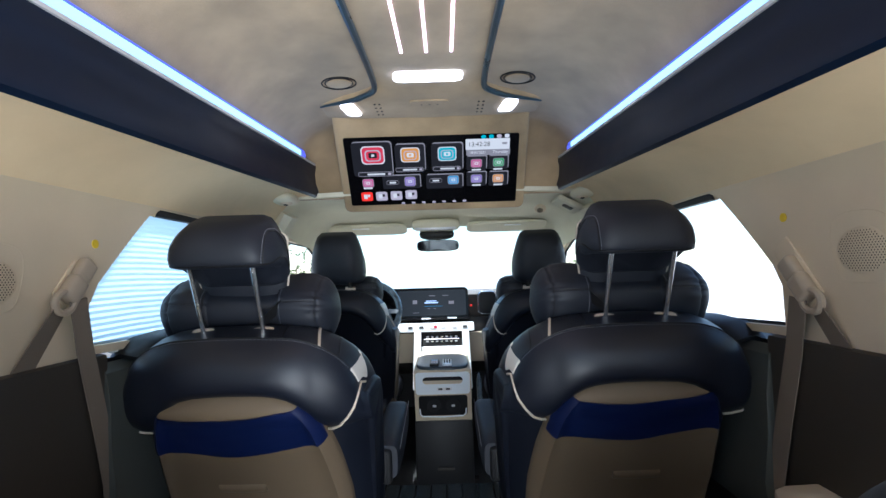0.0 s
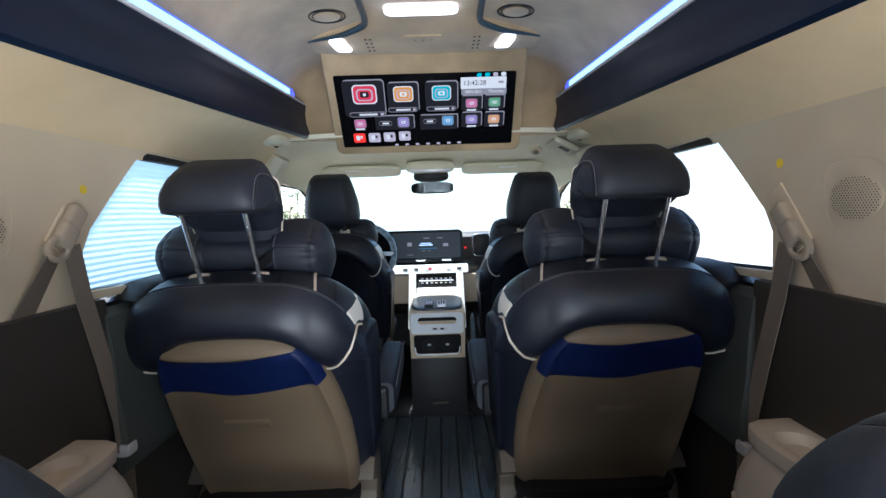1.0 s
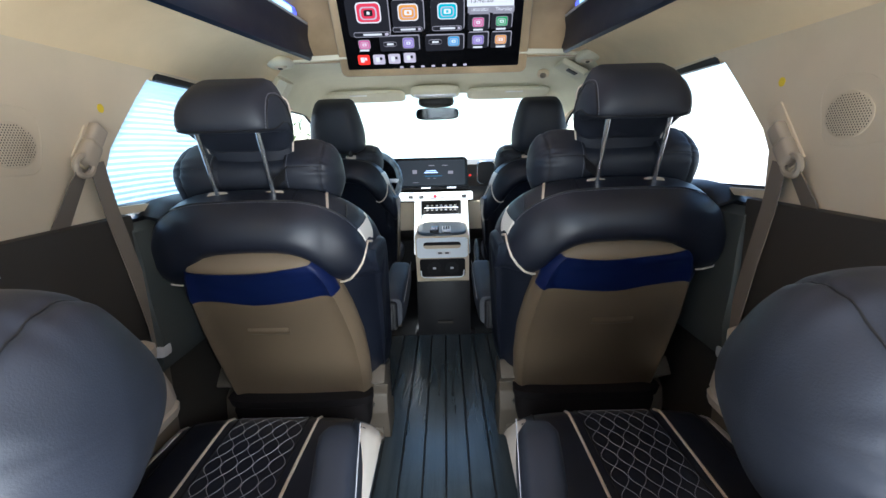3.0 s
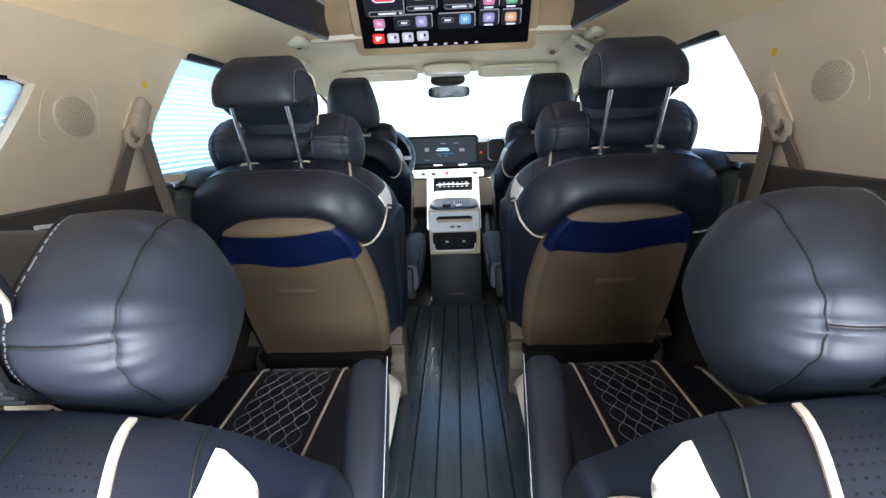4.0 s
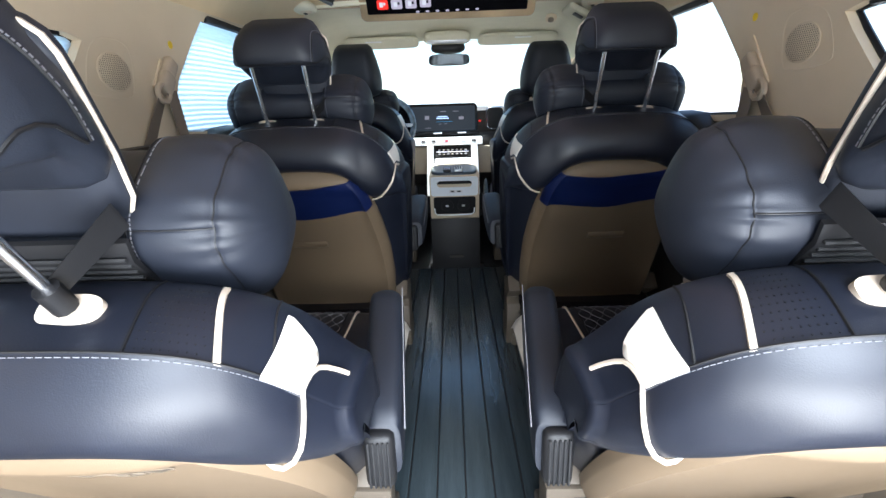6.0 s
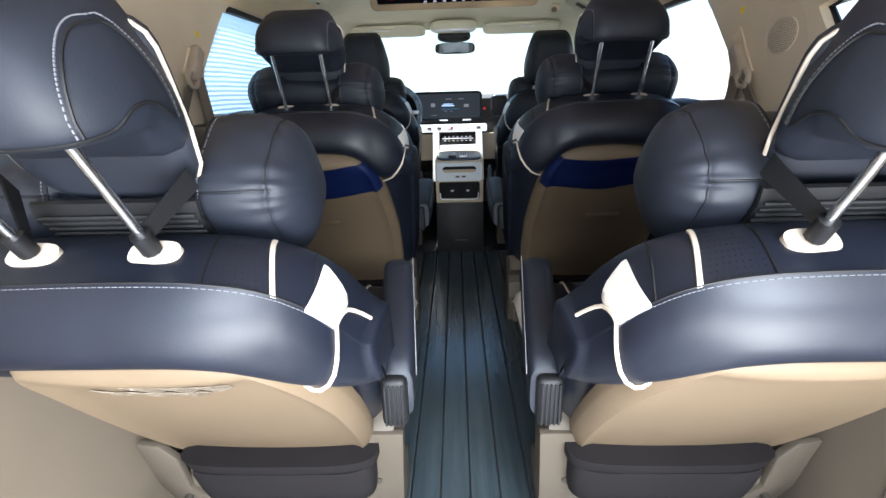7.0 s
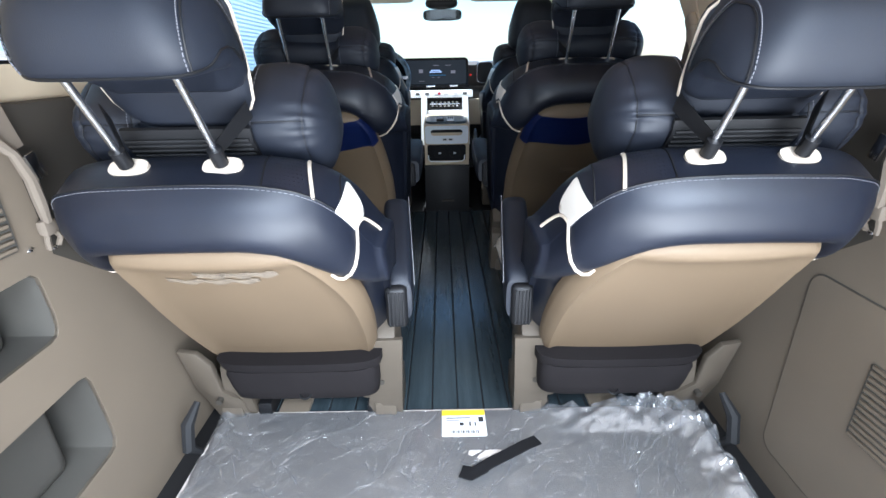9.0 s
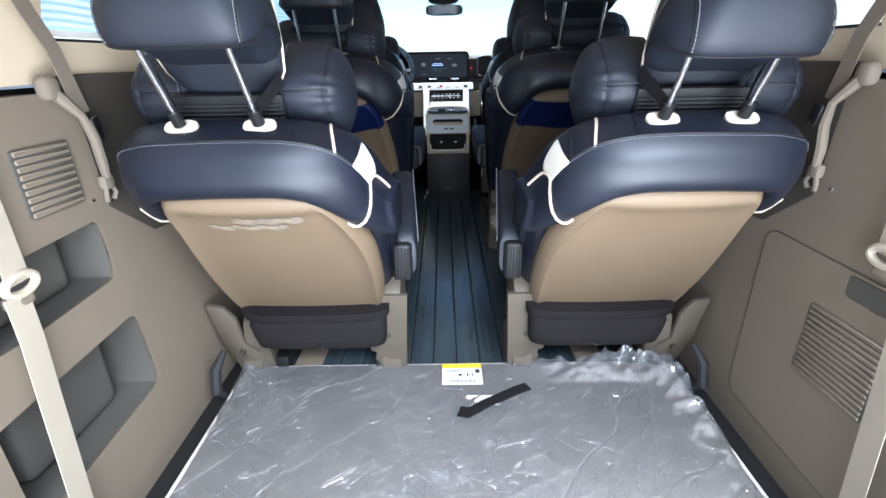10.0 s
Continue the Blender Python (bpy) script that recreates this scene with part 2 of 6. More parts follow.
# ---- setting: floor, walls, roof ----
def plate(bm, outer, holes, x0, x1, put=None):
    """A thick plate with openings through it: outlines in (y, z), from x0 to x1."""
    put = put or (lambda a, b, d: (d, a, b))
    pts, edges = [], []
    for o in [outer, *holes]:
        k = len(pts)
        pts += [Vector(q) for q in o]
        edges += [(k + i, k + (i + 1) % len(o)) for i in range(len(o))]
    vs, _, fs, *_ = delaunay_2d_cdt(pts, edges, [], 1, 1e-6)

    def inside(q, o):
        hit = False
        for (ax, ay), (bx, by) in zip(o, o[1:] + o[:1]):
            if (ay > q[1]) != (by > q[1]) and q[0] < (bx - ax) * (q[1] - ay) / (by - ay) + ax:
                hit = not hit
        return hit

    keep = []
    for f in fs:
        c = (sum(vs[i][0] for i in f) / len(f), sum(vs[i][1] for i in f) / len(f))
        if inside(c, outer) and not any(inside(c, h) for h in holes):
            keep.append(f)
    front = [bm.verts.new(put(q[0], q[1], x0)) for q in vs]
    back = [bm.verts.new(put(q[0], q[1], x1)) for q in vs]
    made = []
    for f in keep:
        made.append(bm.faces.new([front[i] for i in f]))
        made.append(bm.faces.new([back[i] for i in f][::-1]))
    rim = {}
    for f in keep:
        for i in range(len(f)):
            e = tuple(sorted((f[i], f[(i + 1) % len(f)])))
            rim[e] = rim.get(e, 0) + 1
    for (i, j), n in rim.items():
        if n == 1:
            made.append(bm.faces.new((front[i], front[j], back[j], back[i])))
    bmesh.ops.recalc_face_normals(bm, faces=made)


def rise(y):
    """How far the roof lining climbs towards the front."""
    return 0.063 * (y - 1.43)


def structure(name, bm, mat, label, category, sharp=38):
    return tagged(finish(name, bm, mat, None, "", sharp), label, category, "", "structure")


REAR, ROOF, NOSE = 0.12, 0.50, 4.75
ground_bm = bmesh.new()
slab(ground_bm, [[(-400, -400, -0.38), (400, -400, -0.38)], [(-400, 400, -0.38), (400, 400, -0.38)]], 0.1, (0, 0, -1))
structure("ground", ground_bm, CONCRETE, "grey sunlit concrete yard outside the vehicle", "ground")

floor_bm = Box((0, 2.42, -0.03), (1.62, 4.6, 0.04))
floor = structure("floor", floor_bm, JOINT, "black carpeted van floor under a plank mat", "floor")

SIDE_WIN = [(1.850, 0.945), (2.90, 0.90), (2.93, 1.275), (2.12, 1.287), (2.065, 1.262), (2.005, 1.208), (1.948, 1.153), (1.880, 1.085), (1.852, 1.035)]
FRONT_WIN = [(3.08, 0.90), (4.05, 0.93), (3.80, 1.20), (3.60, 1.265), (3.10, 1.27)]
QUARTER_WIN = [(0.95, 0.985), (1.39, 0.985), (1.455, 1.052), (1.51, 1.112), (1.54, 1.150), (1.50, 1.160), (1.02, 1.165)]


def side_wall(s, name):
    bm = bmesh.new()
    plate(bm, [(REAR, 0.90), (1.84, 0.925), (NOSE, 0.86), (NOSE, 1.0), (3.75, 1.33), (ROOF, 1.33), (REAR, 1.0)], [SIDE_WIN, FRONT_WIN, QUARTER_WIN], s * 0.772, s * 0.802)
    structure(name, bm, PILLAR, "beige van pillar trim with side window openings", "wall")


side_wall(-1, "wall_left")
side_wall(1, "wall_right")

# lower side trim of the load bay, with its bins
BIN_A = [(0.62, 0.51), (0.70, 0.505), (0.902, 0.511), (0.919, 0.516), (0.928, 0.530), (0.930, 0.56), (0.927, 0.61), (0.923, 0.634), (0.910, 0.645), (0.72, 0.640), (0.62, 0.638)]
BIN_B = [(0.58, 0.186), (0.70, 0.193), (0.935, 0.206), (0.955, 0.213), (0.965, 0.235), (0.963, 0.28), (0.958, 0.34), (0.953, 0.388), (0.944, 0.405), (0.925, 0.410), (0.70, 0.403), (0.58, 0.398)]


def bay_wall(s, name, holes):
    bm = bmesh.new()
    plate(bm, [(REAR, -0.05), (1.35, -0.05), (1.90, -0.05), (1.90, 0.50), (1.10, 0.56), (0.97, 0.66), (0.955, 0.895), (REAR, 0.895)], holes, s * 0.752, s * 0.80)
    if holes:
        for h in holes:
            cy, cz = sum(p[0] for p in h) / len(h), sum(p[1] for p in h) / len(h)
            deep = [(cy + (y - cy) * 0.94, cz + (z - cz) * 0.94) for y, z in h]
            lb = bmesh.new()
            loft(lb, [[(s * 0.7535, y, z) for y, z in h], [(s * 0.76, y, z) for y, z in h], [(s * 0.93, y, z) for y, z in deep]], caps=False)
            lb.faces.new([lb.verts.new((s * 0.93, y, z)) for y, z in deep])
            # the rear half of each bin is shallow, with a rounded step down to the deep half
            box(lb, (s * 0.870, cy - 0.065, cz), (0.11, 0.26, (h[-2][1] - h[1][1]) * 0.96), 0.028, 4)
            structure("bin_liner", lb, BINGREY, "dark grey moulded storage bin recess", "storage bin")
    structure(name, bm, TAN, "tan plastic load bay side trim" + (" with two open storage bins" if holes else " with a closed hatch"), "wall")
    bm = Box((s * 0.775, 1.42, 0.69), (0.045, 0.94, 0.47), 0.012)
    structure(name + "_armpad", bm, BROWN, "dark brown padded side trim beside the third row", "trim")


bay_wall(-1, "wall_bay_left", [BIN_A, BIN_B])
bay_wall(1, "wall_bay_right", [])

# door trims beside the second row and the front seats
for s, nm in ((-1, "left"), (1, "right")):
    bm = bmesh.new()
    prof = [(0.80, -0.05), (0.80, 0.30), (0.785, 0.50), (0.775, 0.62), (0.79, 0.72), (0.79, 0.86), (0.80, 0.905), (0.86, 0.91), (0.86, -0.05)]
    loft(bm, [[(s * x, y, z) for x, z in prof] for y in (1.90, 2.2, 2.6, 3.0, 3.4, 4.0, NOSE)])
    structure("wall_door_" + nm, bm, BROWN, "dark brown sliding door trim panel", "wall")
    bm = bmesh.new()
    box(bm, (s * 0.80, 1.93, 0.42), (0.05, 0.09, 0.92), 0.015)
    structure("door_post_" + nm, bm, TAN, "pale grey painted body post at the sliding door", "wall")

# side lining from window top to the light trough
for s, nm in ((-1, "left"), (1, "right")):
    bm = bmesh.new()
    rows = []
    for k in range(15):
        y = ROOF + (2.95 - ROOF) * k / 14
        e = rise(y)
        rows.append([(s * x, y, z + e * f) for x, z, f in ((0.785, 1.262, 0.1), (0.772, 1.285, 0.15), (0.75, 1.312, 0.35), (0.70, 1.342, 0.7), (0.63, 1.357, 1), (0.575, 1.358, 1))])
    slab(bm, rows, 0.02, (s * 0.4, 0, 0.9))
    structure("ceiling_side_" + nm, bm, SIDELINER, "beige fabric side headliner above the windows", "ceiling", 60)

# high roof: suede vault between the troughs
bm = bmesh.new()
rows = []
half = [(0.625, 1.50), (0.62, 1.535), (0.595, 1.58), (0.545, 1.63), (0.46, 1.67), (0.34, 1.69), (0.17, 1.70)]
prof = [(-x, z) for x, z in half] + [(0, 1.70)] + [(x, z) for x, z in half[::-1]]
for k in range(15):
    y = ROOF + (2.86 - ROOF) * k / 14
    rows.append([(x, y, z + rise(y)) for x, z in prof])
for k in range(1, 7):
    a = radians(90 * k / 6)
    rows.append([(x, 2.86 + 0.1 * math.sin(a), max(1.50, z - 0.1 * (1 - math.cos(a))) + rise(2.9)) for x, z in prof])
slab(bm, rows, 0.02, (0, 0, 1))
structure("ceiling", bm, SUEDE, "beige suede headliner of a raised van roof", "ceiling", 70)

# front bulkhead of the high roof and the low front lining
bm = bmesh.new()
rows = [[(x, 2.96, z) for x in (-0.80, -0.62, -0.3, 0, 0.3, 0.62, 0.80)] for z in (1.44, 1.60, 1.86)]
slab(bm, rows, 0.02, (0, 1, 0))
structure("ceiling_bulkhead", bm, SUEDE, "beige suede bulkhead where the raised roof ends", "ceiling")
bm = bmesh.new()
rows = []
for k in range(9):
    y = 2.935 + 0.945 * k / 8
    z = 1.445 - 0.075 * (k / 8) ** 2
    rows.append([(x * (1 - 0.05 * k / 8), y, z + dz) for x, dz in ((-0.79, -0.165), (-0.765, -0.11), (-0.72, -0.045), (-0.64, -0.004), (-0.4, 0.004), (0, 0.012), (0.4, 0.004), (0.64, -0.004), (0.72, -0.045), (0.765, -0.11), (0.79, -0.165))])
slab(bm, rows, 0.02, (0, 0, 1))
structure("ceiling_front", bm, LINER, "pale fabric headliner over the front seats", "ceiling", 70)
bm = Box((0, 1.72, 1.86), (1.5, 2.66, 0.02))
structure("roof_skin", bm, TAN, "van roof panel above the lining", "roof")

for s, nm in ((-1, "left"), (1, "right")):
    bm = Box((s * 0.97, 2.44, 0.30), (0.02, 4.62, 1.22))
    structure("body_side_" + nm, bm, TAN, "van body side panel", "wall")
    bm = Box((s * 0.88, 2.44, 0.895), (0.18, 4.62, 0.02))
    structure("waist_" + nm, bm, BLACK, "black waistline under the side windows", "trim")
    bm = Box((s * 0.72, 1.72, 1.67), (0.02, 2.66, 0.40))
    structure("roof_side_" + nm, bm, TAN, "van roof side panel", "wall")

# unseen open tailgate, added to keep the high sky off the load bay
bm = bmesh.new()
slab(bm, [[(x, 0.49, 1.50) for x in (-0.75, 0, 0.75)], [(x, -0.05, 1.72) for x in (-0.75, 0, 0.75)], [(x, -0.62, 1.86) for x in (-0.72, 0, 0.72)]], 0.05, (0, 0, 1))
structure("unseen_tailgate", bm, LINER, "unseen pale tailgate added above the load bay to block high sky", "tailgate")

# front end: scuttle, pillars, firewall
bm = Box((0, NOSE + 0.02, 0.4), (1.66, 0.04, 0.96))
structure("wall_firewall", bm, BLACK, "black bulkhead ahead of the dashboard", "wall")
for s, nm in ((-1, "left"), (1, "right")):
    bm = bmesh.new()
    tube(bm, [(s * 0.70, 3.80, 1.34), (s * 0.73, 4.1, 1.23), (s * 0.76, 4.45, 1.07), (s * 0.78, 4.75, 0.9)], 0.045, 8)
    structure("pillar_front_" + nm, bm, LINER, "pale windscreen pillar trim", "pillar")
    bm = bmesh.new()
    tube(bm, [(s * 0.77, 3.0, 0.90), (s * 0.765, 3.0, 1.10), (s * 0.75, 2.99, 1.30), (s * 0.70, 2.98, 1.38)], 0.05, 8)
    structure("pillar_middle_" + nm, bm, LINER, "pale centre door pillar trim", "pillar")


def window(name, outline, s, mat=GLASS):
    w = thing(name, "clear side window of the van", "window", "side windows", "structure")
    bm = bmesh.new()
    plate(bm, [(a, b) for a, b in outline], [], s * 0.806, s * 0.811)
    p = part("pane", bm, mat, w)
    p.visible_shadow = False
    bm = bmesh.new()
    tube(bm, [(s * 0.80, a, b) for a, b in outline + outline[:2]], 0.008, 6)
    part("rubber_seal", bm, BLACK, w, "black rubber window seal")
    return w


for s in (-1, 1):
    for i, o in enumerate((SIDE_WIN, FRONT_WIN, QUARTER_WIN)):
        window("window_%d" % (i + 1 + (3 if s > 0 else 0)), o, s)
bm = bmesh.new()
slab(bm, [[(-0.70, 3.82, 1.36), (0, 3.78, 1.375), (0.70, 3.82, 1.36)], [(-0.78, 4.72, 0.94), (0, 4.66, 0.95), (0.78, 4.72, 0.94)]], 0.005, (0, 0.5, 0.8))
ws = thing("window_7", "large curved windscreen of the van", "windscreen", "", "structure")
part("pane", bm, SHIELD, ws).visible_shadow = False


# plank mat in the aisle
mat_thing = thing("plank_mat", "charcoal wood-plank vinyl mat along the aisle", "floor mat")
part("backing", Box((0, 2.275, -0.004), (1.30, 1.99, 0.008)), JOINT, mat_thing)
for i in range(-8, 8):
    x0, x1 = i * 0.0775 + 0.0025, (i + 1) * 0.0775 - 0.0025
    bm = Box(((x0 + x1) / 2, 2.275, 0.003), (x1 - x0, 1.975, 0.006), 0.0015, 1)
    part("plank", bm, PLANK, mat_thing)
bm = Box((0, 1.282, 0.004), (1.30, 0.022, 0.010), 0.003)
edge_strip = part("edge_strip", bm, RUBBER, mat_thing, "black rubber edge of the mat")
for k in range(12):
    bm = bmesh.new()
    xk = -0.60 + 0.109 * k
    tube(bm, [(xk, 1.282, 0.0085), (xk, 1.282, 0.0105)], 0.005, 8)
    part("rivet", bm, SATIN, edge_strip)
for xk in (-0.49, 0.44):
    bm = bmesh.new()
    prism(bm, rounded(xk - 0.045, 1.272, xk + 0.045, 1.46, 0.008), 0.006, 0.014, lambda a, b, d: Vector((a, b, d)))
    bmesh.ops.bevel(bm, geom=[e for e in bm.edges if all(v.co.z > 0.013 for v in e.verts)], offset=0.003, segments=2, profile=0.6, affect="EDGES")
    tagged(finish("floor_cover", bm, TAN), "flat tan plastic cover plate on the floor under the seat", "cover plate", "floor cover plates")
bm = Box((0, 3.29, 0.012), (0.34, 0.05, 0.028), 0.01)
tagged(finish("rolled_carpet_edge", bm, GREYCLOTH), "grey fluffy carpet edge before the console", "carpet")


# ---- seats ----
def captain_seat(spec, aisle):
    """A bucket seat with its back, headrest, neck pillow and armrest. aisle: +1 where the aisle is towards +x."""
    S = aisle
    cx, y0, z0, R = spec["x"], spec["y"], spec["z"], radians(spec["recline"])
    K = spec.get("wide", 1.0)
    sn, cs = math.sin(R), math.cos(R)

    G = spec.get("tall", 1.0)

    def P(x, u, w):
        """A point of the backrest: x towards the aisle, u up along it, w out of its back."""
        u, w = u * G, w * G
        return Vector((cx + S * x * K, y0 - u * sn - w * cs, z0 + u * cs - w * sn))

    def T(x, u, w):
        """The same for what sits on top of it, at its own true size."""
        u, w = 0.632 * G + u - 0.632, -0.095 * G + w + 0.095
        return Vector((cx + S * x, y0 - u * sn - w * cs, z0 + u * cs - w * sn))

    def Q(x, y, z):
        return Vector((cx + S * x * K, y, z))

    root = thing("captain_seat", spec["label"], "seat", spec["group"], at=(0, 0, 0))
    LOW = [(-0.06, 0.205), (0.0, 0.222), (0.15, 0.232), (0.30, 0.240), (0.42, 0.246)]
    CREST = [(-1.0, 0.515), (-0.985, 0.548), (-0.96, 0.574), (-0.92, 0.591), (-0.85, 0.604), (-0.6, 0.617), (0.0, 0.621), (0.30, 0.618), (0.45, 0.612), (0.58, 0.602), (0.70, 0.583), (0.80, 0.553), (0.87, 0.518), (0.93, 0.468), (1.0, 0.42)]
    ROLL = [(0, -0.026), (0.07, -0.008), (0.18, 0.004), (0.34, 0.010), (0.5, 0.006), (0.66, -0.006), (0.80, -0.021), (0.91, -0.040), (1, -0.064)]
    FACE = [(-0.06, -0.10), (0.0, -0.117), (0.2, -0.13), (0.46, -0.146), (0.61, -0.156)]

    if spec["row"] == 2:
        half_crest = [(1.0, 0.490), (0.97, 0.524), (0.93, 0.549), (0.86, 0.575), (0.78, 0.594), (0.70, 0.608), (0.59, 0.621), (0.43, 0.630)]
        CREST = [(-k, u) for k, u in half_crest] + [(0.0, 0.634)] + half_crest[::-1]
    SHIFT = 0.012 if spec["row"] == 2 else 0.0

    def fall(k):
        """How far the back turns in towards its sides."""
        if spec["row"] == 2:
            k = abs(k)
        return 0.055 * k ** 6 if k > 0 else 0.010 * abs(k) ** 3 + 0.05 * abs(k) ** 9

    def base(k):
        if spec["row"] == 2:
            return lerp([(0.0, 0.534), (0.3, 0.530), (0.45, 0.516), (0.57, 0.488), (0.67, 0.446), (0.75, 0.430), (1.0, 0.415)], abs(k))
        return lerp([(-1.0, 0.385), (-0.88, 0.40), (-0.82, 0.45), (-0.77, 0.492), (-0.7, 0.508), (-0.2, 0.520), (0.2, 0.520), (0.42, 0.506), (0.56, 0.474), (0.66, 0.434), (0.74, 0.402), (0.84, 0.362), (1.0, 0.29)], k)

    def rear(k, u, off=0.0):
        """The skin of the back at k across it (-1 to 1) and u up it."""
        u0, u1 = base(k), lerp(CREST, k)
        q = max(0.0, (u - u0) / (u1 - u0))
        side = 1 + 0.035 * math.sin(math.pi * q) * abs(k) ** 3
        return P(SHIFT + k * lerp(LOW, u) * side, u, lerp(ROLL, q) - fall(k) * (1 - q ** 2) + off)

    def crest(k, f, off=0.0):
        """The top of the shoulder at k across it and f from the rear seam to the front."""
        u1 = lerp(CREST, k)
        w0 = -0.064
        w = w0 + (-0.158 - w0) * f
        return P(SHIFT + k * lerp(LOW, u1) * (1 + 0.05 * f * abs(k)), u1 - 0.022 * f - 0.02 * f ** 5 + off, w)

    def section(k):
        u1 = lerp(CREST, k)
        out = [rear(k, u) for u in (-0.06, -0.02, 0.08, 0.18, 0.28, 0.36)]
        u0 = base(k)
        out += [rear(k, u0 + (u1 - u0) * q) for q in (0.0, 0.035, 0.07, 0.12, 0.18, 0.26, 0.34, 0.42, 0.5, 0.58, 0.66, 0.73, 0.80, 0.86, 0.91, 0.96, 1.0)]
        out += [crest(k, q, -0.004 * (q < 0.01)) for q in (0.0, 0.02, 0.06, 0.15, 0.3, 0.45, 0.6, 0.75, 0.86, 0.93, 0.97, 1.0)]
        for q in (0.06, 0.15, 0.3, 0.5, 0.7, 0.85, 0.95, 1.0):
            u = (u1 - 0.046) * (1 - q) - 0.06 * q
            out.append(P(SHIFT + k * lerp(LOW, u) * (1 + 0.05 * abs(k)), u, lerp(FACE, u) - 0.02 * abs(k) ** 5 - 0.012 * min(1, q * 5)))
        return out

    bm = bmesh.new()
    ks = [-1, -0.985, -0.96, -0.93, -0.89, -0.84, -0.77, -0.68, -0.56, -0.42, -0.28, -0.14, 0, 0.14, 0.26, 0.36, 0.45, 0.53, 0.6] + [0.64 + 0.02 * q for q in range(19)]
    rings = [section(k) for k in ks]

    def cap(ring, sg):
        mid = sum(ring, Vector()) / len(ring)
        outs = []
        for grow, shrink in ((0.008, 0.93), (0.013, 0.8), (0.015, 0.55)):
            outs.append([Vector((p.x + sg * S * grow, mid.y + (p.y - mid.y) * (1 - (1 - shrink) * 0.5), mid.z + (p.z - mid.z) * (1 - (1 - shrink) * 0.35))) for p in ring])
        return outs

    rings = cap(rings[0], -1)[::-1] + rings + cap(rings[-1], 1)
    loft(bm, rings)
    part("backrest", bm, NAVY, root, "navy leather backrest with padded shoulder roll", 50)

    # hard panel on the back
    if spec["panel"]:
        W = [(-0.04, 0.190), (0.04, 0.200), (0.13, 0.208), (0.23, 0.211), (0.30, 0.209), (0.365, 0.199), (0.43, 0.179), (0.475, 0.158), (0.512, 0.128), (0.530, 0.095), (0.540, 0.055)]
        WO = [(-0.04, 0.236), (0.02, 0.240), (0.14, 0.236), (0.25, 0.225), (0.34, 0.212), (0.42, 0.199), (0.485, 0.190), (0.508, 0.181), (0.525, 0.164), (0.540, 0.14)]
        if spec["row"] == 2:
            W = [(-0.04, 0.200), (0.05, 0.207), (0.14, 0.213), (0.23, 0.213), (0.30, 0.207), (0.36, 0.199), (0.42, 0.188), (0.465, 0.177), (0.50, 0.158), (0.518, 0.138), (0.530, 0.105), (0.540, 0.06)]
            WO = [(-0.04, 0.206), (0.05, 0.204), (0.15, 0.199), (0.27, 0.192), (0.35, 0.183), (0.42, 0.174), (0.49, 0.153), (0.515, 0.139), (0.530, 0.115), (0.540, 0.08)]
        PW = [(-0.06, -0.022), (0, -0.014), (0.36, -0.012), (0.46, -0.012), (0.51, -0.013), (0.540, -0.022)]
        bm = bmesh.new()
        grid = []

        def shell(t, u, off=0.0):
            """The panel's skin at t across it (-1 to 1)."""
            hw = lerp(W if t >= 0 else WO, u)
            inner = max(abs(t), max(0.0, (u - 0.20) / 0.34), max(0.0, (0.10 - u) / 0.145))
            rim = 0.009 * math.exp(-((inner - 0.90) / 0.05) ** 2) - 0.016 * max(0.0, (inner - 0.93) / 0.07) ** 2
            dish = -0.006 * max(0.0, 1 - (inner / 0.86) ** 6)
            return P(hw * t, u, lerp(PW, u) + 0.012 + 0.009 * (1 - t * t) + rim + dish - fall(0.72 * t) * 0.9 + off)

        for u in [-0.045, -0.037, -0.03, -0.015, 0.02, 0.06, 0.12, 0.18, 0.24, 0.30, 0.35, 0.39, 0.42, 0.445, 0.465, 0.485, 0.50, 0.512, 0.522, 0.532, 0.540]:
            grid.append([shell(math.sin(math.pi / 2 * (-1 + 2 * j / 28)), u) for j in range(29)])
        slab(bm, grid, 0.018, (0, cs, sn))
        pan = part("back_panel", bm, SEATPANEL, root, "tan moulded seatback panel", 50)
        if spec["row"] == 2:
            bm = bmesh.new()
            slab(bm, [[shell(-0.34 + 0.052 * q, 0.276, -0.001 + 0.002 * math.sin(math.pi * q / 10)) for q in range(11)], [shell(-0.33 + 0.051 * q, 0.284, 0.004) for q in range(11)], [shell(-0.33 + 0.051 * q, 0.296, 0.004) for q in range(11)], [shell(-0.34 + 0.052 * q, 0.304, -0.002) for q in range(11)]], 0.006, (0, cs, sn))
            part("pull_lip", bm, SEATPANEL, pan)
            bm = bmesh.new()
            grid = []
            for i in range(7):
                row = []
                for j in range(29):
                    t = math.sin(math.pi / 2 * (-1 + 2 * j / 28))
                    low = lerp(spec["tape"][0], t)
                    u = low + (lerp(spec["tape"][1], t) - low) * i / 6
                    row.append(shell(t * 0.99, u, 0.0034 + 0.0006 * math.sin(7 * t + 2 * i)))
                grid.append(row)
            slab(bm, grid, 0.002, (0, cs, sn))
            part("tape_strip", bm, TAPE, root, "dark blue protective tape across the panel")
        elif cx < 0:
            for u, t0, t1, hgt in ((0.455, -0.25, 0.55, 0.020), (0.432, -0.55, 0.30, 0.014)):
                bm = bmesh.new()
                slab(bm, [[shell(t0 + (t1 - t0) * q / 12, u + hgt * e + 0.006 * math.sin(q * 1.7 + e), 0.0015 + 0.002 * abs(math.sin(q * 2.3 + 2 * e))) for q in range(13)] for e in (0, 0.5, 1)], 0.001, (0, cs, sn))
                part("clear_tape", bm, CLEARTAPE, pan, "scrap of clear sticky tape")

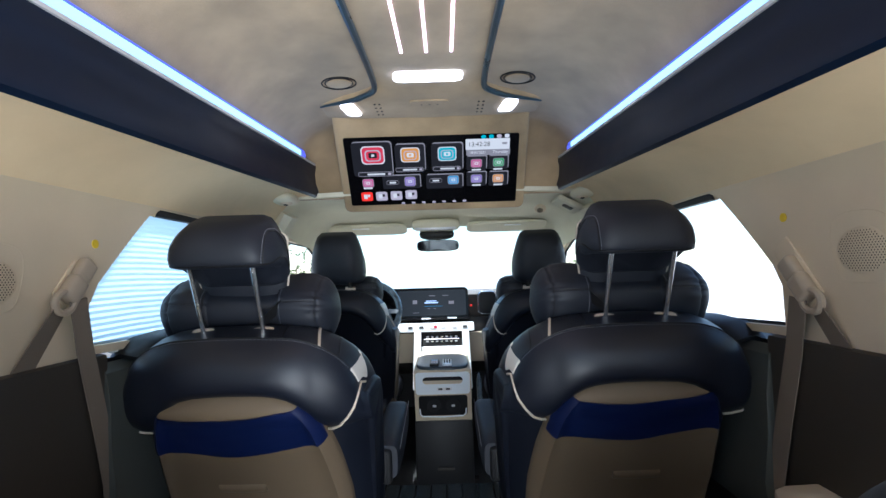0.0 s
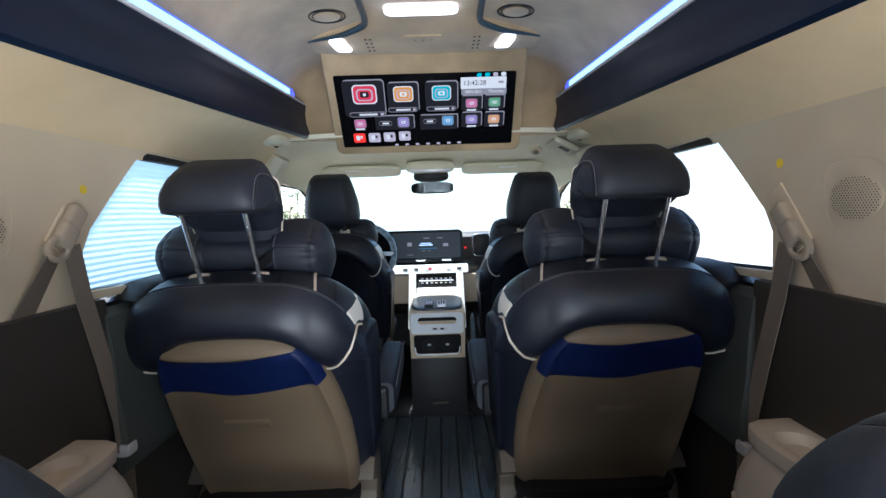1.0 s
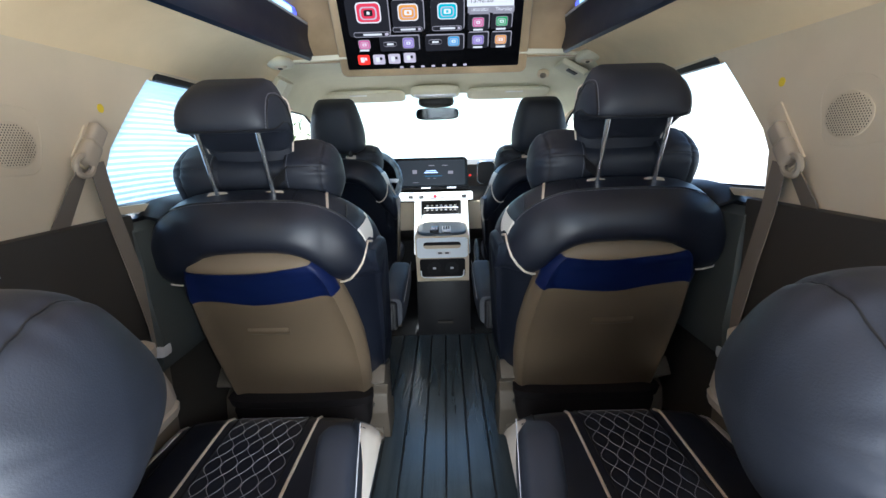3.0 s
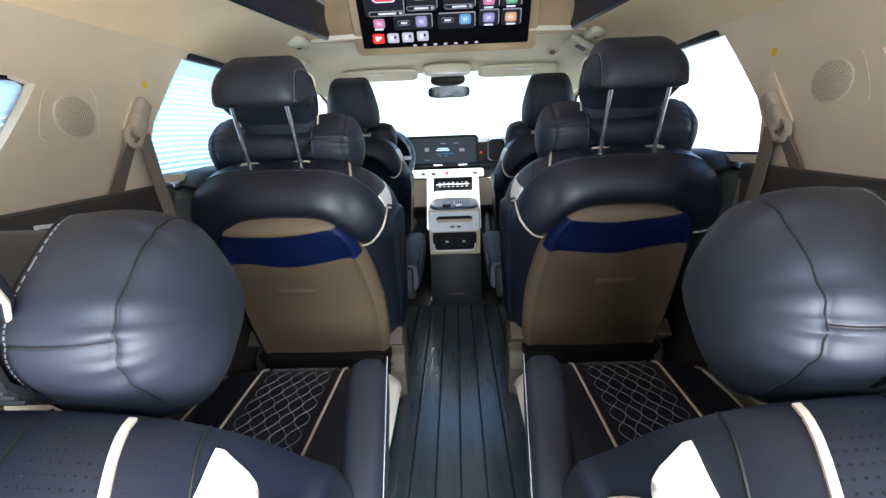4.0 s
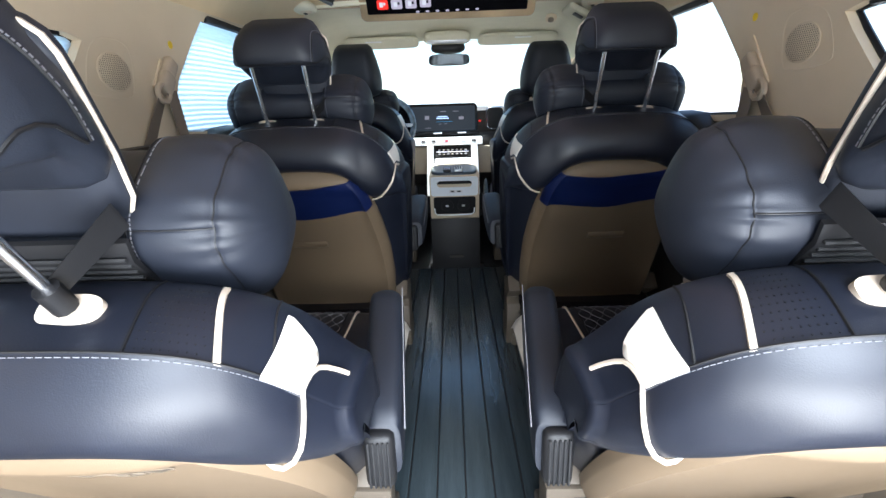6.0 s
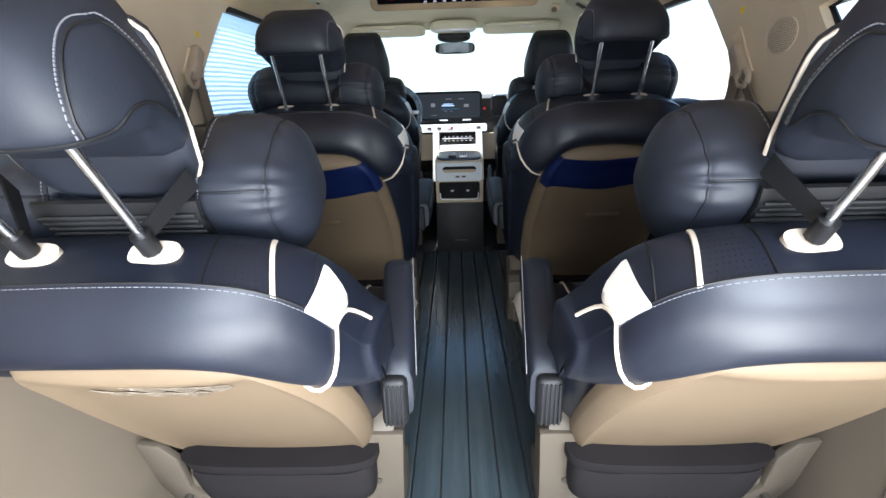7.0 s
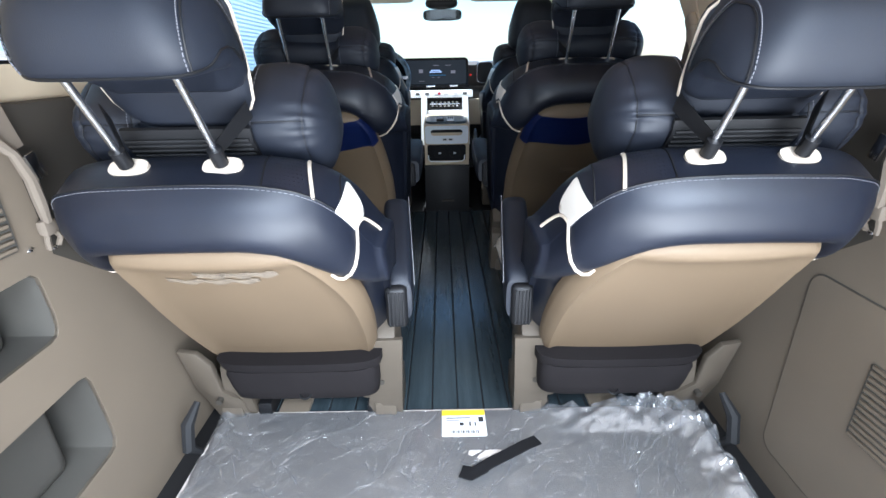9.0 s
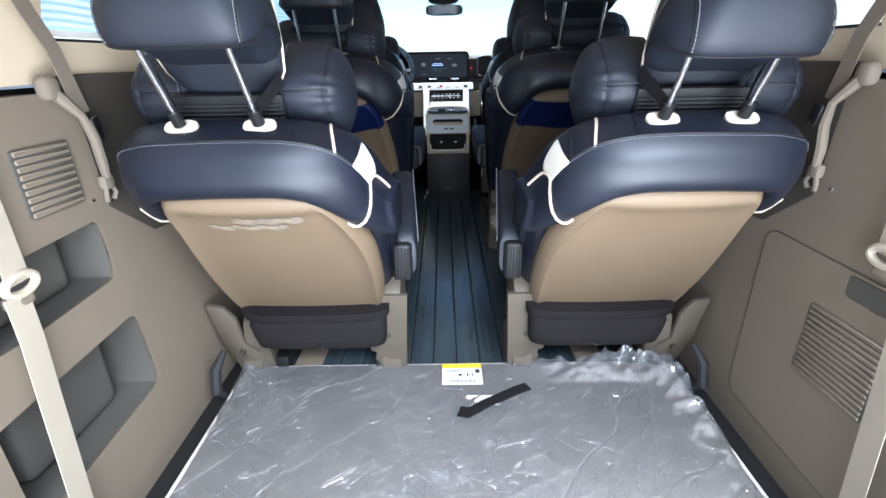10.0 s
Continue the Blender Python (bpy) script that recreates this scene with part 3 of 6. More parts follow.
    # piping, inserts and seams
    bm = bmesh.new()
    if spec["row"] == 2:
        line = [rear(k, u, o) for k, u, o in ((0.64, 0.426, 0.010), (0.70, 0.428, 0.007), (0.76, 0.438, 0.005), (0.82, 0.454, 0.004), (0.88, 0.474, 0.003), (0.93, 0.492, 0.003), (0.97, 0.508, 0.003))]
        line += [crest(k, f, 0.003) for k, f in ((0.985, 0.08), (0.99, 0.18), (0.995, 0.28))]
    else:
        line = [rear(k, u, o) for k, u, o in ((0.70, 0.428, 0.008), (0.745, 0.427, 0.006), (0.79, 0.431, 0.005), (0.835, 0.440, 0.004), (0.870, 0.452, 0.003), (0.895, 0.466, 0.003), (0.906, 0.477, 0.003))]
        line += [crest(k, f, 0.003) for k, f in ((0.907, 0.03), (0.908, 0.15), (0.913, 0.28), (0.922, 0.38), (0.940, 0.44), (0.965, 0.48), (0.985, 0.50), (1.0, 0.51))]
    tube(bm, line, 0.0032, 6)
    part("piping", bm, PIPING, root, "cream piping along the shoulder")
    bm = bmesh.new()
    line = [rear(k, u, o) for k, u, o in ((-0.83, 0.384, 0.014), (-0.87, 0.388, 0.013), (-0.91, 0.396, 0.012), (-0.95, 0.412, 0.010), (-0.98, 0.432, 0.006), (-1.0, 0.455, 0.004))] if spec["row"] == 3 else [rear(-k, u, o) for k, u, o in ((0.80, 0.424, 0.010), (0.86, 0.429, 0.009), (0.91, 0.442, 0.007), (0.95, 0.462, 0.005), (0.98, 0.480, 0.004), (1.0, 0.500, 0.004))]
    tube(bm, line, 0.0032, 6)
    part("piping", bm, PIPING, root, "cream piping along the shoulder")
    bm = bmesh.new()
    grid = []
    for i in range(13):
        f = -0.012 + 0.812 * i / 12
        k0, k1 = 0.815 + 0.008 * math.sin(math.pi * i / 12), lerp([(0.0, 0.905), (0.25, 0.907), (0.45, 0.918), (0.55, 0.912), (0.65, 0.893), (0.72, 0.866), (0.80, 0.832)], f)
        if spec["row"] == 2:
            k0, k1 = k0 + 0.115, k1 + 0.075
        grid.append([crest(k0 + (k1 - k0) * j / 8, f, 0.004) for j in range(9)])
    slab(bm, grid, 0.005, (-S * 0.3, 0, -1))
    part("shoulder_insert", bm, IVORY, root, "ivory leather shoulder insert", 70)
    KS = spec.get("ks", 0.0)
    if spec["detail"]:
        seam = [crest(-0.99 + 1.915 * q / 60, 0.0, 0.0012) for q in range(61)]
        fine = []
        for p0, p1 in zip(seam, seam[1:]):
            n = max(1, round((p1 - p0).length / 0.0062))
            fine += [p0.lerp(p1, k / n) for k in range(n)]
        bm = bmesh.new()
        lower = Vector((0, -0.0032 * cs, -0.0032 * sn)) + Vector((0, 0.0, -0.002))
        for p0, p1 in zip(fine, fine[1:]):
            tube(bm, [p0.lerp(p1, 0.1) + lower, p0.lerp(p1, 0.80) + lower], 0.0005, 4)
        part("stitch_line", bm, STITCH, root, "pale stitching on the shoulder seam")["kind"] = "stuff"
        bm = bmesh.new()
        tube(bm, [q for n, q in enumerate(seam) if n < 58], 0.0014, 5)
        part("seam", bm, BLACK, root)
        bm = bmesh.new()
        slab(bm, [[crest(0.690 + KS + 0.020 * j - 0.100 * k / 10, 0.01 + 0.95 * k / 10, 0.0035) for j in (0, 0.5, 1)] for k in range(11)], 0.004, (0, 0, -1))
        part("stripe", bm, PIPING, root, "cream leather stripe over the shoulder")
        for k0, k1 in ((0.41, 0.36), (0.842, 0.765)):
            bm = bmesh.new()
            tube(bm, [crest(k0 + KS + (k1 - k0) * q / 10, q / 10, 0.0006) for q in range(11)], 0.0016, 5)
            part("panel_seam", bm, BLACK, root)
        bm = bmesh.new()
        for i in range(9):
            for j in range(9):
                f = 0.06 + 0.095 * j
                c = crest(0.41 + KS + 0.06 * f + (0.028 - 0.009 * f) * i + (0.013 if j % 2 else 0), f, 0.0001)
                tube(bm, [c, c + Vector((0, -0.0002, 0.0006))], 0.0011, 5)
        part("perforation", bm, BLACK, root)["kind"] = "stuff"

    # headrest: posts, guides, block with wings
    hx = spec.get("hx", 0.0)
    lift = spec["lift"]
    hb = 0.632 + lift
    for gx in (-0.0725, 0.0725):
        if lift > 0.03:
            bm = bmesh.new()
            tube(bm, [T(hx + gx, 0.60, -0.107), T(hx + gx, 0.70, -0.121), T(hx + gx, hb + 0.05, -0.138)], 0.0058, 10)
            part("headrest_post", bm, CHROME, root, "chrome headrest post")
        bm = bmesh.new()
        gs = 0.84 if spec["row"] == 3 else 0.72
        prism(bm, [(gs * 0.036 * spow(math.cos(2 * math.pi * k / 28), 0.7), gs * 0.019 * spow(math.sin(2 * math.pi * k / 28), 0.7)) for k in range(28)], 0.595, 0.6135 if spec["row"] == 3 else 0.6195, lambda a, b, d: T(hx + gx + a, d, -0.108 + b))
        g = part("post_guide", bm, PIPING, root, "ivory plastic post guide", 30)
        if spec["row"] == 2:
            continue
        bm = bmesh.new()
        tube(bm, [T(hx + gx, 0.617, -0.1085), T(hx + gx, 0.645, -0.1125)], 0.0115, 10)
        part("collar", bm, BLACK, g)
    hh = spec.get("hh", 0.058)
    tilt, HK = spec.get("htilt", 0.0), spec.get("hk", 1.0)

    def HP(x, u, w):
        """Headrest space: u up from its lower edge, tilted forward."""
        uu, ww = u * math.cos(tilt) + w * math.sin(tilt), -u * math.sin(tilt) + w * math.cos(tilt)
        return T(hx + spec.get("hs", 0.0) + x * HK, hb + uu, -0.138 + ww)

    bm = bmesh.new()
    rings = []
    prof = [(-0.010, 0.10, 0.012, -0.045), (-0.022, 0.120, 0.042, -0.030), (-0.020, 0.137, 0.058, -0.025), (-0.002, 0.150, 0.071, -0.020), (0.028, 0.153, 0.075, -0.020), (0.06, 0.151, 0.077, -0.024), (0.10, 0.145, 0.077, -0.029), (0.14, 0.133, 0.074, -0.037), (0.175, 0.119, 0.067, -0.046),
            (0.195, 0.107, 0.056, -0.055), (0.207, 0.090, 0.038, -0.060), (0.210, 0.065, 0.020, -0.064)]
    fac = hh / 0.105
    sag = 0.085 * min(1.0, spec.get("padlow", 1.0))

    def block(u, a, b, c, t, off=0.0):
        """The headrest's shell: t runs round it, 90 degrees at the middle of its rear face; the wings hang lower towards the front."""
        sn_, cs_ = math.sin(t), math.cos(t)
        if sn_ >= 0:
            x, w = a * (1 - 0.11 * sn_ ** 0.7) * spow(cs_, 2 / 5), c + 0.8 * b * sn_ ** (2 / 3.6) - 0.022 * abs(cs_) ** 4
            f = 0.3 * (1 - sn_ ** 0.7)
        else:
            x, w = a * (1 - 0.04 * sn_) * spow(cs_, 0.16), c - 0.022 + 0.85 * b * -(abs(sn_) ** 0.8)
            f = 0.3 - 0.7 * sn_
        drop = sag * f ** 1.1 * (1 - min(1.0, max(0.0, (u + 0.022) / 0.232)))
        return HP(x + off * math.copysign(min(1.0, 2 * cs_ * cs_), cs_), u * fac - drop, w + off * max(0.0, sn_))

    for u, a, b, c in prof:
        rings.append([block(u, a, b, c, t) for t in round_angles(16)])
    loft(bm, rings)
    hr = part("headrest", bm, NAVY2, root, "navy leather headrest with side wings", 60)
    # front pad that hangs lower, with cream piping round its edge
    bm = bmesh.new()
    padrows = [(-0.112, 0.092), (-0.104, 0.112), (-0.085, 0.130), (-0.05, 0.140), (0.0, 0.146), (0.05, 0.147), (0.08, 0.143), (0.10, 0.132), (0.115, 0.112), (0.122, 0.085)]
    PK = spec.get("pk", 1.0)
    padrows = [(u, a * PK) for u, a in padrows]
    low = spec.get("padlow", 1.0)
    fr = lambda u: -0.106
    rings = []
    for u, a in padrows:
        uu = u * (low if u < 0 else fac)
        rings.append([HP(a * spow(math.cos(t), 2 / 4), uu, fr(u) + 0.021 * spow(math.sin(t), 2 / 3)) for t in round_angles(12)])
    loft(bm, rings)
    part("front_pad", bm, NAVY2, hr, "", 60)
    bm = bmesh.new()
    edge = [HP(a + 0.001, u * (low if u < 0 else fac), fr(u) + 0.004) for u, a in padrows] + [HP(-a - 0.001, u * (low if u < 0 else fac), fr(u) + 0.004) for u, a in padrows[::-1]]
    tube(bm, edge, 0.0026, 6)
    part("piping", bm, PIPING, hr, "cream piping round the headrest pad")
    if spec["detail"]:
        # wing seam: an arch round each rear corner
        bs = bmesh.new()

        def skin(u, t, off):
            a, b, c = (lerp([(p[0], p[n]) for p in prof[3:]], u) for n in (1, 2, 3))
            return block(u, a, b, c, radians(t), off)

        bm = bmesh.new()
        tube(bm, [skin(0.006 + 0.030 * math.exp(-((abs(q - 20) - 15.5) / 2.6) ** 2), 90 + 5.6 * (q - 20), 0.0008) for q in range(41)], 0.0018, 5)
        part("fold_seam", bm, BLACK, hr)
        for sg in (-1, 1):
            bm = bmesh.new()
            arc = []
            for q in range(61):
                t = q / 60
                ang = 90 - sg * (90 - (44 - 70 * t))
                arc.append(skin(0.012 + 0.142 * math.sin(math.pi * t) ** 0.5 if 0 < t < 1 else 0.012, ang, 0.0012))
            outer = []
            for q in range(61):
                t = q / 60
                outer.append(skin(0.012 + 0.152 * math.sin(math.pi * t) ** 0.5 if 0 < t < 1 else 0.012, 90 - sg * (90 - (47.5 - 76 * t)), 0.0014))
            for a, b in zip(outer, outer[1:]):
                n = max(1, round((b - a).length / 0.0062))
                for q in range(n):
                    tube(bs, [a.lerp(b, (q + 0.15) / n), a.lerp(b, (q + 0.8) / n)], 0.0009, 4)
            tube(bm, arc, 0.0015, 5)
            part("wing_seam", bm, BLACK, hr)
        part("wing_stitching", bs, STITCH, hr, "pale stitching round the wing")["kind"] = "stuff"

    # neck pillow strapped in front of the posts
    if spec["pillow"]:
        pu, pw, r0 = spec.get("pu", 0.556), spec.get("pw", -0.262), spec.get("pr", 0.083)
        L = spec.get("pl", 0.236)
        bm = bmesh.new()
        rings = []
        nx = 150
        CAP = 0.80 * L
        IN = 0.090

        def pillow(x, a, off=0.0):
            """The pillow's skin at x along it and a degrees round it, with sunken seams."""
            ax = abs(x)
            dome = max(0.0, (ax - CAP + 0.012) / (L - CAP + 0.012))
            end = (1 - min(0.9999, dome) ** 2.1) ** 0.5
            mid = min(1.0, max(0.0, (ax - IN) / (CAP - IN)))
            body = r0 * (0.95 + 0.05 * math.sin(math.pi * mid)) if ax > IN else r0 * 0.83
            crease = 1 - 0.024 * math.exp(-((ax - CAP) / 0.003) ** 2) - 0.018 * math.exp(-((ax - CAP) / 0.012) ** 2)
            ca, sa = math.cos(radians(a)), math.sin(radians(a))
            da = abs((a - 132 + 180) % 360 - 180)
            along = max(0.0, min(1.0, (ax - IN + 0.01) / 0.01)) * max(0.0, min(1.0, (CAP + 0.003 - ax) / 0.004))
            pinch = 1 - along * (0.013 * math.exp(-(da / 1.4) ** 2) + 0.012 * math.exp(-(da / 8) ** 2))
            knot = 1 - 0.02 * math.exp(-(da / 5) ** 2 - ((ax - CAP) / 0.012) ** 2)
            fold = 1 - 0.022 * math.exp(-((ax - CAP) / 0.03) ** 2) * math.sin(a * 0.30 + cx * 5) * math.exp(-(da / 60) ** 2)
            wrinkle = 0.010 * math.exp(-((CAP - ax) / 0.02) ** 2) * abs(math.sin(a * 0.16 + 3 * noise.noise(Vector((sa * 2, ca * 2, cx)))))
            lump = 1 - wrinkle + 0.03 * noise.noise(Vector((x * 9 + cx * 7, ca * 1.3, sa * 1.3)))
            r = body * end * crease * pinch * knot * fold * lump + off
            return T(hx + spec.get("px", 0.0) + x, pu + r * spow(sa, 0.66) * 1.03, pw - r * spow(ca, 0.66))

        angles = sorted(set([4 * q for q in range(90)] + [120 + 0.75 * q for q in range(33)]))
        for k in range(1, nx):
            x = L * (-1 + 2 * k / nx) if k not in (1, nx - 1) else L * 0.9985 * (-1 if k == 1 else 1)
            rings.append([pillow(x, q) for q in angles])
        loft(bm, rings)
        pil = part("neck_pillow", bm, NAVY2, root, "plump navy leather neck pillow", 80)
        for sg in (-1, 1):
            for x in (CAP, IN + 0.003):
                bm = bmesh.new()
                tube(bm, [pillow(sg * x, 5 * q, 0.0002) for q in range(73)], 0.0011, 5)
                part("pillow_seam", bm, BLACK, pil)
            bm = bmesh.new()
            for q in range(90):
                tube(bm, [pillow(sg * (IN + 0.009), 4 * q + 0.6, 0.0006), pillow(sg * (IN + 0.009), 4 * q + 3.2, 0.0006)], 0.0007, 4)
            part("pillow_stitching", bm, STITCH, pil, "pale stitching at the pillow's inner end")["kind"] = "stuff"
            bm = bmesh.new()
            tube(bm, [pillow(sg * (IN + (CAP - IN) * j / 16), 132, 0.0002) for j in range(17)], 0.0011, 5)
            part("pillow_seam", bm, BLACK, pil)
        for sg in (-1, 1):
            bm = bmesh.new()
            slab(bm, [[T(hx + sg * 0.070, 0.622, -0.118), T(hx + sg * 0.070, 0.645, -0.121)], [T(hx + sg * 0.112, 0.633, -0.185), T(hx + sg * 0.112, 0.665, -0.187)]], 0.004, (0, cs, sn))
            part("pillow_strap", bm, BLACK, pil, "black elastic pillow strap")
        bm = bmesh.new()
        slab(bm, [[T(hx + x, u, w) for x in (-0.105, -0.05, 0.0, 0.05, 0.105)] for u, w in ((0.545, -0.176), (0.56, -0.168), (0.60, -0.166), (0.62, -0.176))], 0.006, (0, cs, sn))
        band = part("pillow_band", bm, BLACK, pil, "black pleated band between the pillow ends")
        for j in range(4):
            bm = bmesh.new()
            tube(bm, [T(hx + x, 0.572 + 0.011 * j, -0.1655) for x in (-0.1, -0.05, 0, 0.05, 0.1)], 0.0024, 5)
            part("pleat", bm, RUBBER, band)

    # cushion
    zc, yb, yf = spec["cush"]
    CW, CO = (1.12, -0.036) if spec["row"] == 3 else (1.0, 0.0)

    def C(x, y, z):
        """A point of the cushion, x towards the aisle."""
        return Q(x * CW + CO, y, z)

    bm = bmesh.new()
    rings = []
    for y, a, h, dz in ((yb, 0.20, 0.05, -0.02), (yb + 0.04, 0.225, 0.07, -0.008), (yb + 0.2, 0.238, 0.078, -0.002), (yf - 0.2, 0.245, 0.08, 0.0), (yf - 0.08, 0.243, 0.078, 0.002), (yf - 0.035, 0.238, 0.07, -0.006), (yf - 0.01, 0.228, 0.054, -0.018), (yf, 0.21, 0.034, -0.032)):
        rings.append([C(a * spow(math.cos(t), 2 / 4), y, zc - 0.08 + dz + h * spow(math.sin(t), 2 / 3)) for t in [2 * math.pi * k / 36 for k in range(36)]])
    loft(bm, rings)
    cu = part("seat_cushion", bm, NAVY, root, "navy leather seat cushion", 60)

    def top(x, y):
        a = 0.243
        k = min(abs(x) / a, 1)
        dz = lerp([(yb, -0.02), (yb + 0.2, -0.002), (yf - 0.08, 0.002), (yf - 0.035, -0.006), (yf - 0.01, -0.018), (yf, -0.032)], y)
        h = lerp([(yb, 0.05), (yb + 0.2, 0.078), (yf - 0.08, 0.078), (yf - 0.035, 0.07), (yf - 0.01, 0.054), (yf, 0.034)], y)
        return C(x, y, zc - 0.08 + dz + h * (1 - k ** 4) ** (1 / 3) + 0.0015)

    if spec["detail"]:
        for x0 in (-0.118 / CW, 0.118 / CW):
            bm = bmesh.new()
            tube(bm, [top(x0 * (1 - 0.08 * (1 - j / 20)), yb + 0.03 + (yf - yb - 0.035) * j / 20) for j in range(21)], 0.0035, 6)
            part("piping", bm, PIPING, cu, "cream piping along the cushion")
        bm = bmesh.new()
        for i in range(5):
            for ph in (0, 1):
                xc = (-0.072 + 0.036 * i) / CW
                pts = []
                for j in range(81):
                    y = yb + 0.03 + (yf - yb - 0.04) * j / 80
                    pts.append(top(xc + 0.0172 / CW * math.sin(y * 2 * math.pi / 0.125 + ph * math.pi), y))
                tube(bm, pts, 0.0008, 4)
        part("quilting", bm, QUILT, cu, "pale wave-quilted stitching")["kind"] = "stuff"
        for x0 in (-0.092 / CW, 0.092 / CW, -0.185, 0.185):
            bm = bmesh.new()
            tube(bm, [top(x0, yb + 0.03 + (yf - yb - 0.035) * j / 20) for j in range(21)], 0.002, 5)
            part("panel_seam", bm, BLACK, cu)
        for sg in (1, -1):
            bm = bmesh.new()
            grid = []
            for j in range(8):
                y = yf - 0.36 + 0.352 * j / 7
                kx = 0.246
                grid.append([C(sg * (kx * spow(math.cos(t), 0.5) + 0.002), y, zc - 0.08 + lerp([(yf - 0.2, 0.0), (yf - 0.08, 0.002), (yf - 0.035, -0.006), (yf, -0.03)], y) + lerp([(yf - 0.08, 0.08), (yf - 0.03, 0.066), (yf, 0.036)], y) * spow(math.sin(t), 2 / 3)) for t in (0.05, 0.35, 0.6, 0.85 - 0.25 * (1 - j / 7))])
            slab(bm, grid, 0.004, (-sg * S, 0, -0.3))
            part("side_insert", bm, IVORY, cu, "ivory leather cushion side", 60)

    # frame: shields, feet, cloth skirt
    yl = spec["foot"]
    for sg, nm in ((1, "inner"), (-1, "outer")):
        bm = bmesh.new()
        out = [(yl - 0.055, 0.0), (yl + 0.07, 0.0), (yl + 0.08, 0.10), (yl + 0.02, 0.13), (yl + 0.04, 0.28), (y0 + 0.10, z0 + 0.05), (y0 + 0.06, z0 + 0.07), (y0 + 0.01, z0 + 0.02), (yl - 0.05, 0.22), (yl - 0.085, 0.20), (yl - 0.095, 0.13), (yl - 0.075, 0.07)]
        prism(bm, out, 0.150 if sg > 0 else -0.185, 0.242 if sg > 0 else -0.255, lambda a, b, d: Q(d, a, max(0.0, b)))
        bmesh.ops.bevel(bm, geom=[e for e in bm.edges], offset=0.008, segments=2, profile=0.6, affect="EDGES")
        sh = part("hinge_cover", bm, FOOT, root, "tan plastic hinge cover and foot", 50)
        if spec["detail"]:
            bm = bmesh.new()
            c = Q(0.195 if sg > 0 else -0.262, yl - (0.108 if spec["row"] == 3 else 0.089), 0.165 if sg > 0 else 0.105)
            tube(bm, [c + Vector((0, 0.01, 0)), c + Vector((0, -0.006, -0.002))], 0.009, 10)
            part("bolt", bm, BROWN, sh)
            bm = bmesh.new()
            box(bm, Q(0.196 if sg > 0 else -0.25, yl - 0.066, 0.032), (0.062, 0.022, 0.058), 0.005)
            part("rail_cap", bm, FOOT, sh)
        if spec["row"] == 3:
            out = [(0.170, 0.315), (0.184, 0.150), (0.146, 0.128), (0.136, 0.112), (0.136, 0.092), (0.149, 0.076), (0.139, 0.0), (0.243, 0.0), (0.250, 0.12), (0.262, 0.315)] if sg > 0 else [(-0.330, 0.285), (-0.313, 0.150), (-0.313, 0.054), (-0.296, 0.0), (-0.206, 0.0), (-0.211, 0.085), (-0.222, 0.110), (-0.250, 0.136), (-0.258, 0.225), (-0.285, 0.275)]
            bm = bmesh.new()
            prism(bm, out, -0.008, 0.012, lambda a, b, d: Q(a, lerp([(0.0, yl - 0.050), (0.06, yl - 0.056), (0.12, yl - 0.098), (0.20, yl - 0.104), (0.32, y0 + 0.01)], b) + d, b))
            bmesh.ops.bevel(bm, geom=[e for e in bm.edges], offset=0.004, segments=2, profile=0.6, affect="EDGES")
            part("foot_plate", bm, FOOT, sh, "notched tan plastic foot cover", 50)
    bm = bmesh.new()
    loft(bm, [[Q(a * spow(math.cos(t), 0.3), y0 + dy + 0.075 * spow(math.sin(t), 0.4), z) for t in [2 * math.pi * k / 28 for k in range(28)]] for z, a, dy in ((z0 - 0.140, 0.182, 0.062), (z0 - 0.135, 0.192, 0.057), (z0 - 0.10, 0.196, 0.045), (z0 - 0.05, 0.198, 0.03), (z0 - 0.03, 0.19, 0.025))])
    part("cloth_skirt", bm, GREYCLOTH, root, "dark grey cloth under the seatback", 60)
    bm = bmesh.new()
    loft(bm, [[Q(a * spow(math.cos(t), 0.5), y0 + dy + 0.06 * spow(math.sin(t), 0.6), z) for t in [2 * math.pi * k / 28 for k in range(28)]] for z, a, dy in ((z0 - 0.055, 0.19, 0.028), (z0 - 0.03, 0.207, 0.012), (z0 + 0.0, 0.209, 0.0))])
    part("skirt_trim", bm, GREYCLOTH, root)
    if spec["row"] == 3:
        bm = bmesh.new()
        yk = y0 - 0.022
        tube(bm, [Q(0.004 + 0.014 * math.cos(a), yk - 0.012 * abs(math.sin(a)), z0 - 0.118 - 0.006 * math.sin(a)) for a in [math.pi * q / 12 for q in range(13)]], 0.0028, 6)
        part("pull_loop", bm, BLACK, root, "small black pull loop on the cloth")
    bm = Box(Q(0, (yb + yf) / 2 + 0.03, zc - 0.2), (0.40 * K, yf - yb - 0.1, 0.14), 0.02)
    part("seat_frame", bm, BLACK, root)
    for sg in (1, -1):
        bm = Box(Q(sg * 0.16, (yb + yf) / 2, 0.03), (0.04, yf - yb, 0.055), 0.006)
        part("rail", bm, BLACK, root)

    # armrest on the aisle side
    if spec["arm"]:
        (ya, za), (yt, zt) = spec["arm"]
        bm = bmesh.new()
        rings = []
        n = 14
        skew = 0.028 if spec["row"] == 3 else 0.0
        for k in range(n + 1):
            t = k / n
            y = ya + (yt - ya) * t
            zm = za + (zt - za) * t
            h = lerp([(0, 0.050), (0.1, 0.060), (0.5, 0.064), (0.88, 0.056), (1, 0.036)], t)
            wd = lerp([(0, 0.027), (0.08, 0.031), (0.5, 0.036), (0.92, 0.036), (1, 0.026)], t)
            rings.append([Q(0.270 - skew * t + wd * spow(math.cos(a), 0.5), y, zm + h * spow(math.sin(a), 0.5)) for a in round_angles(9)])
        loft(bm, rings)
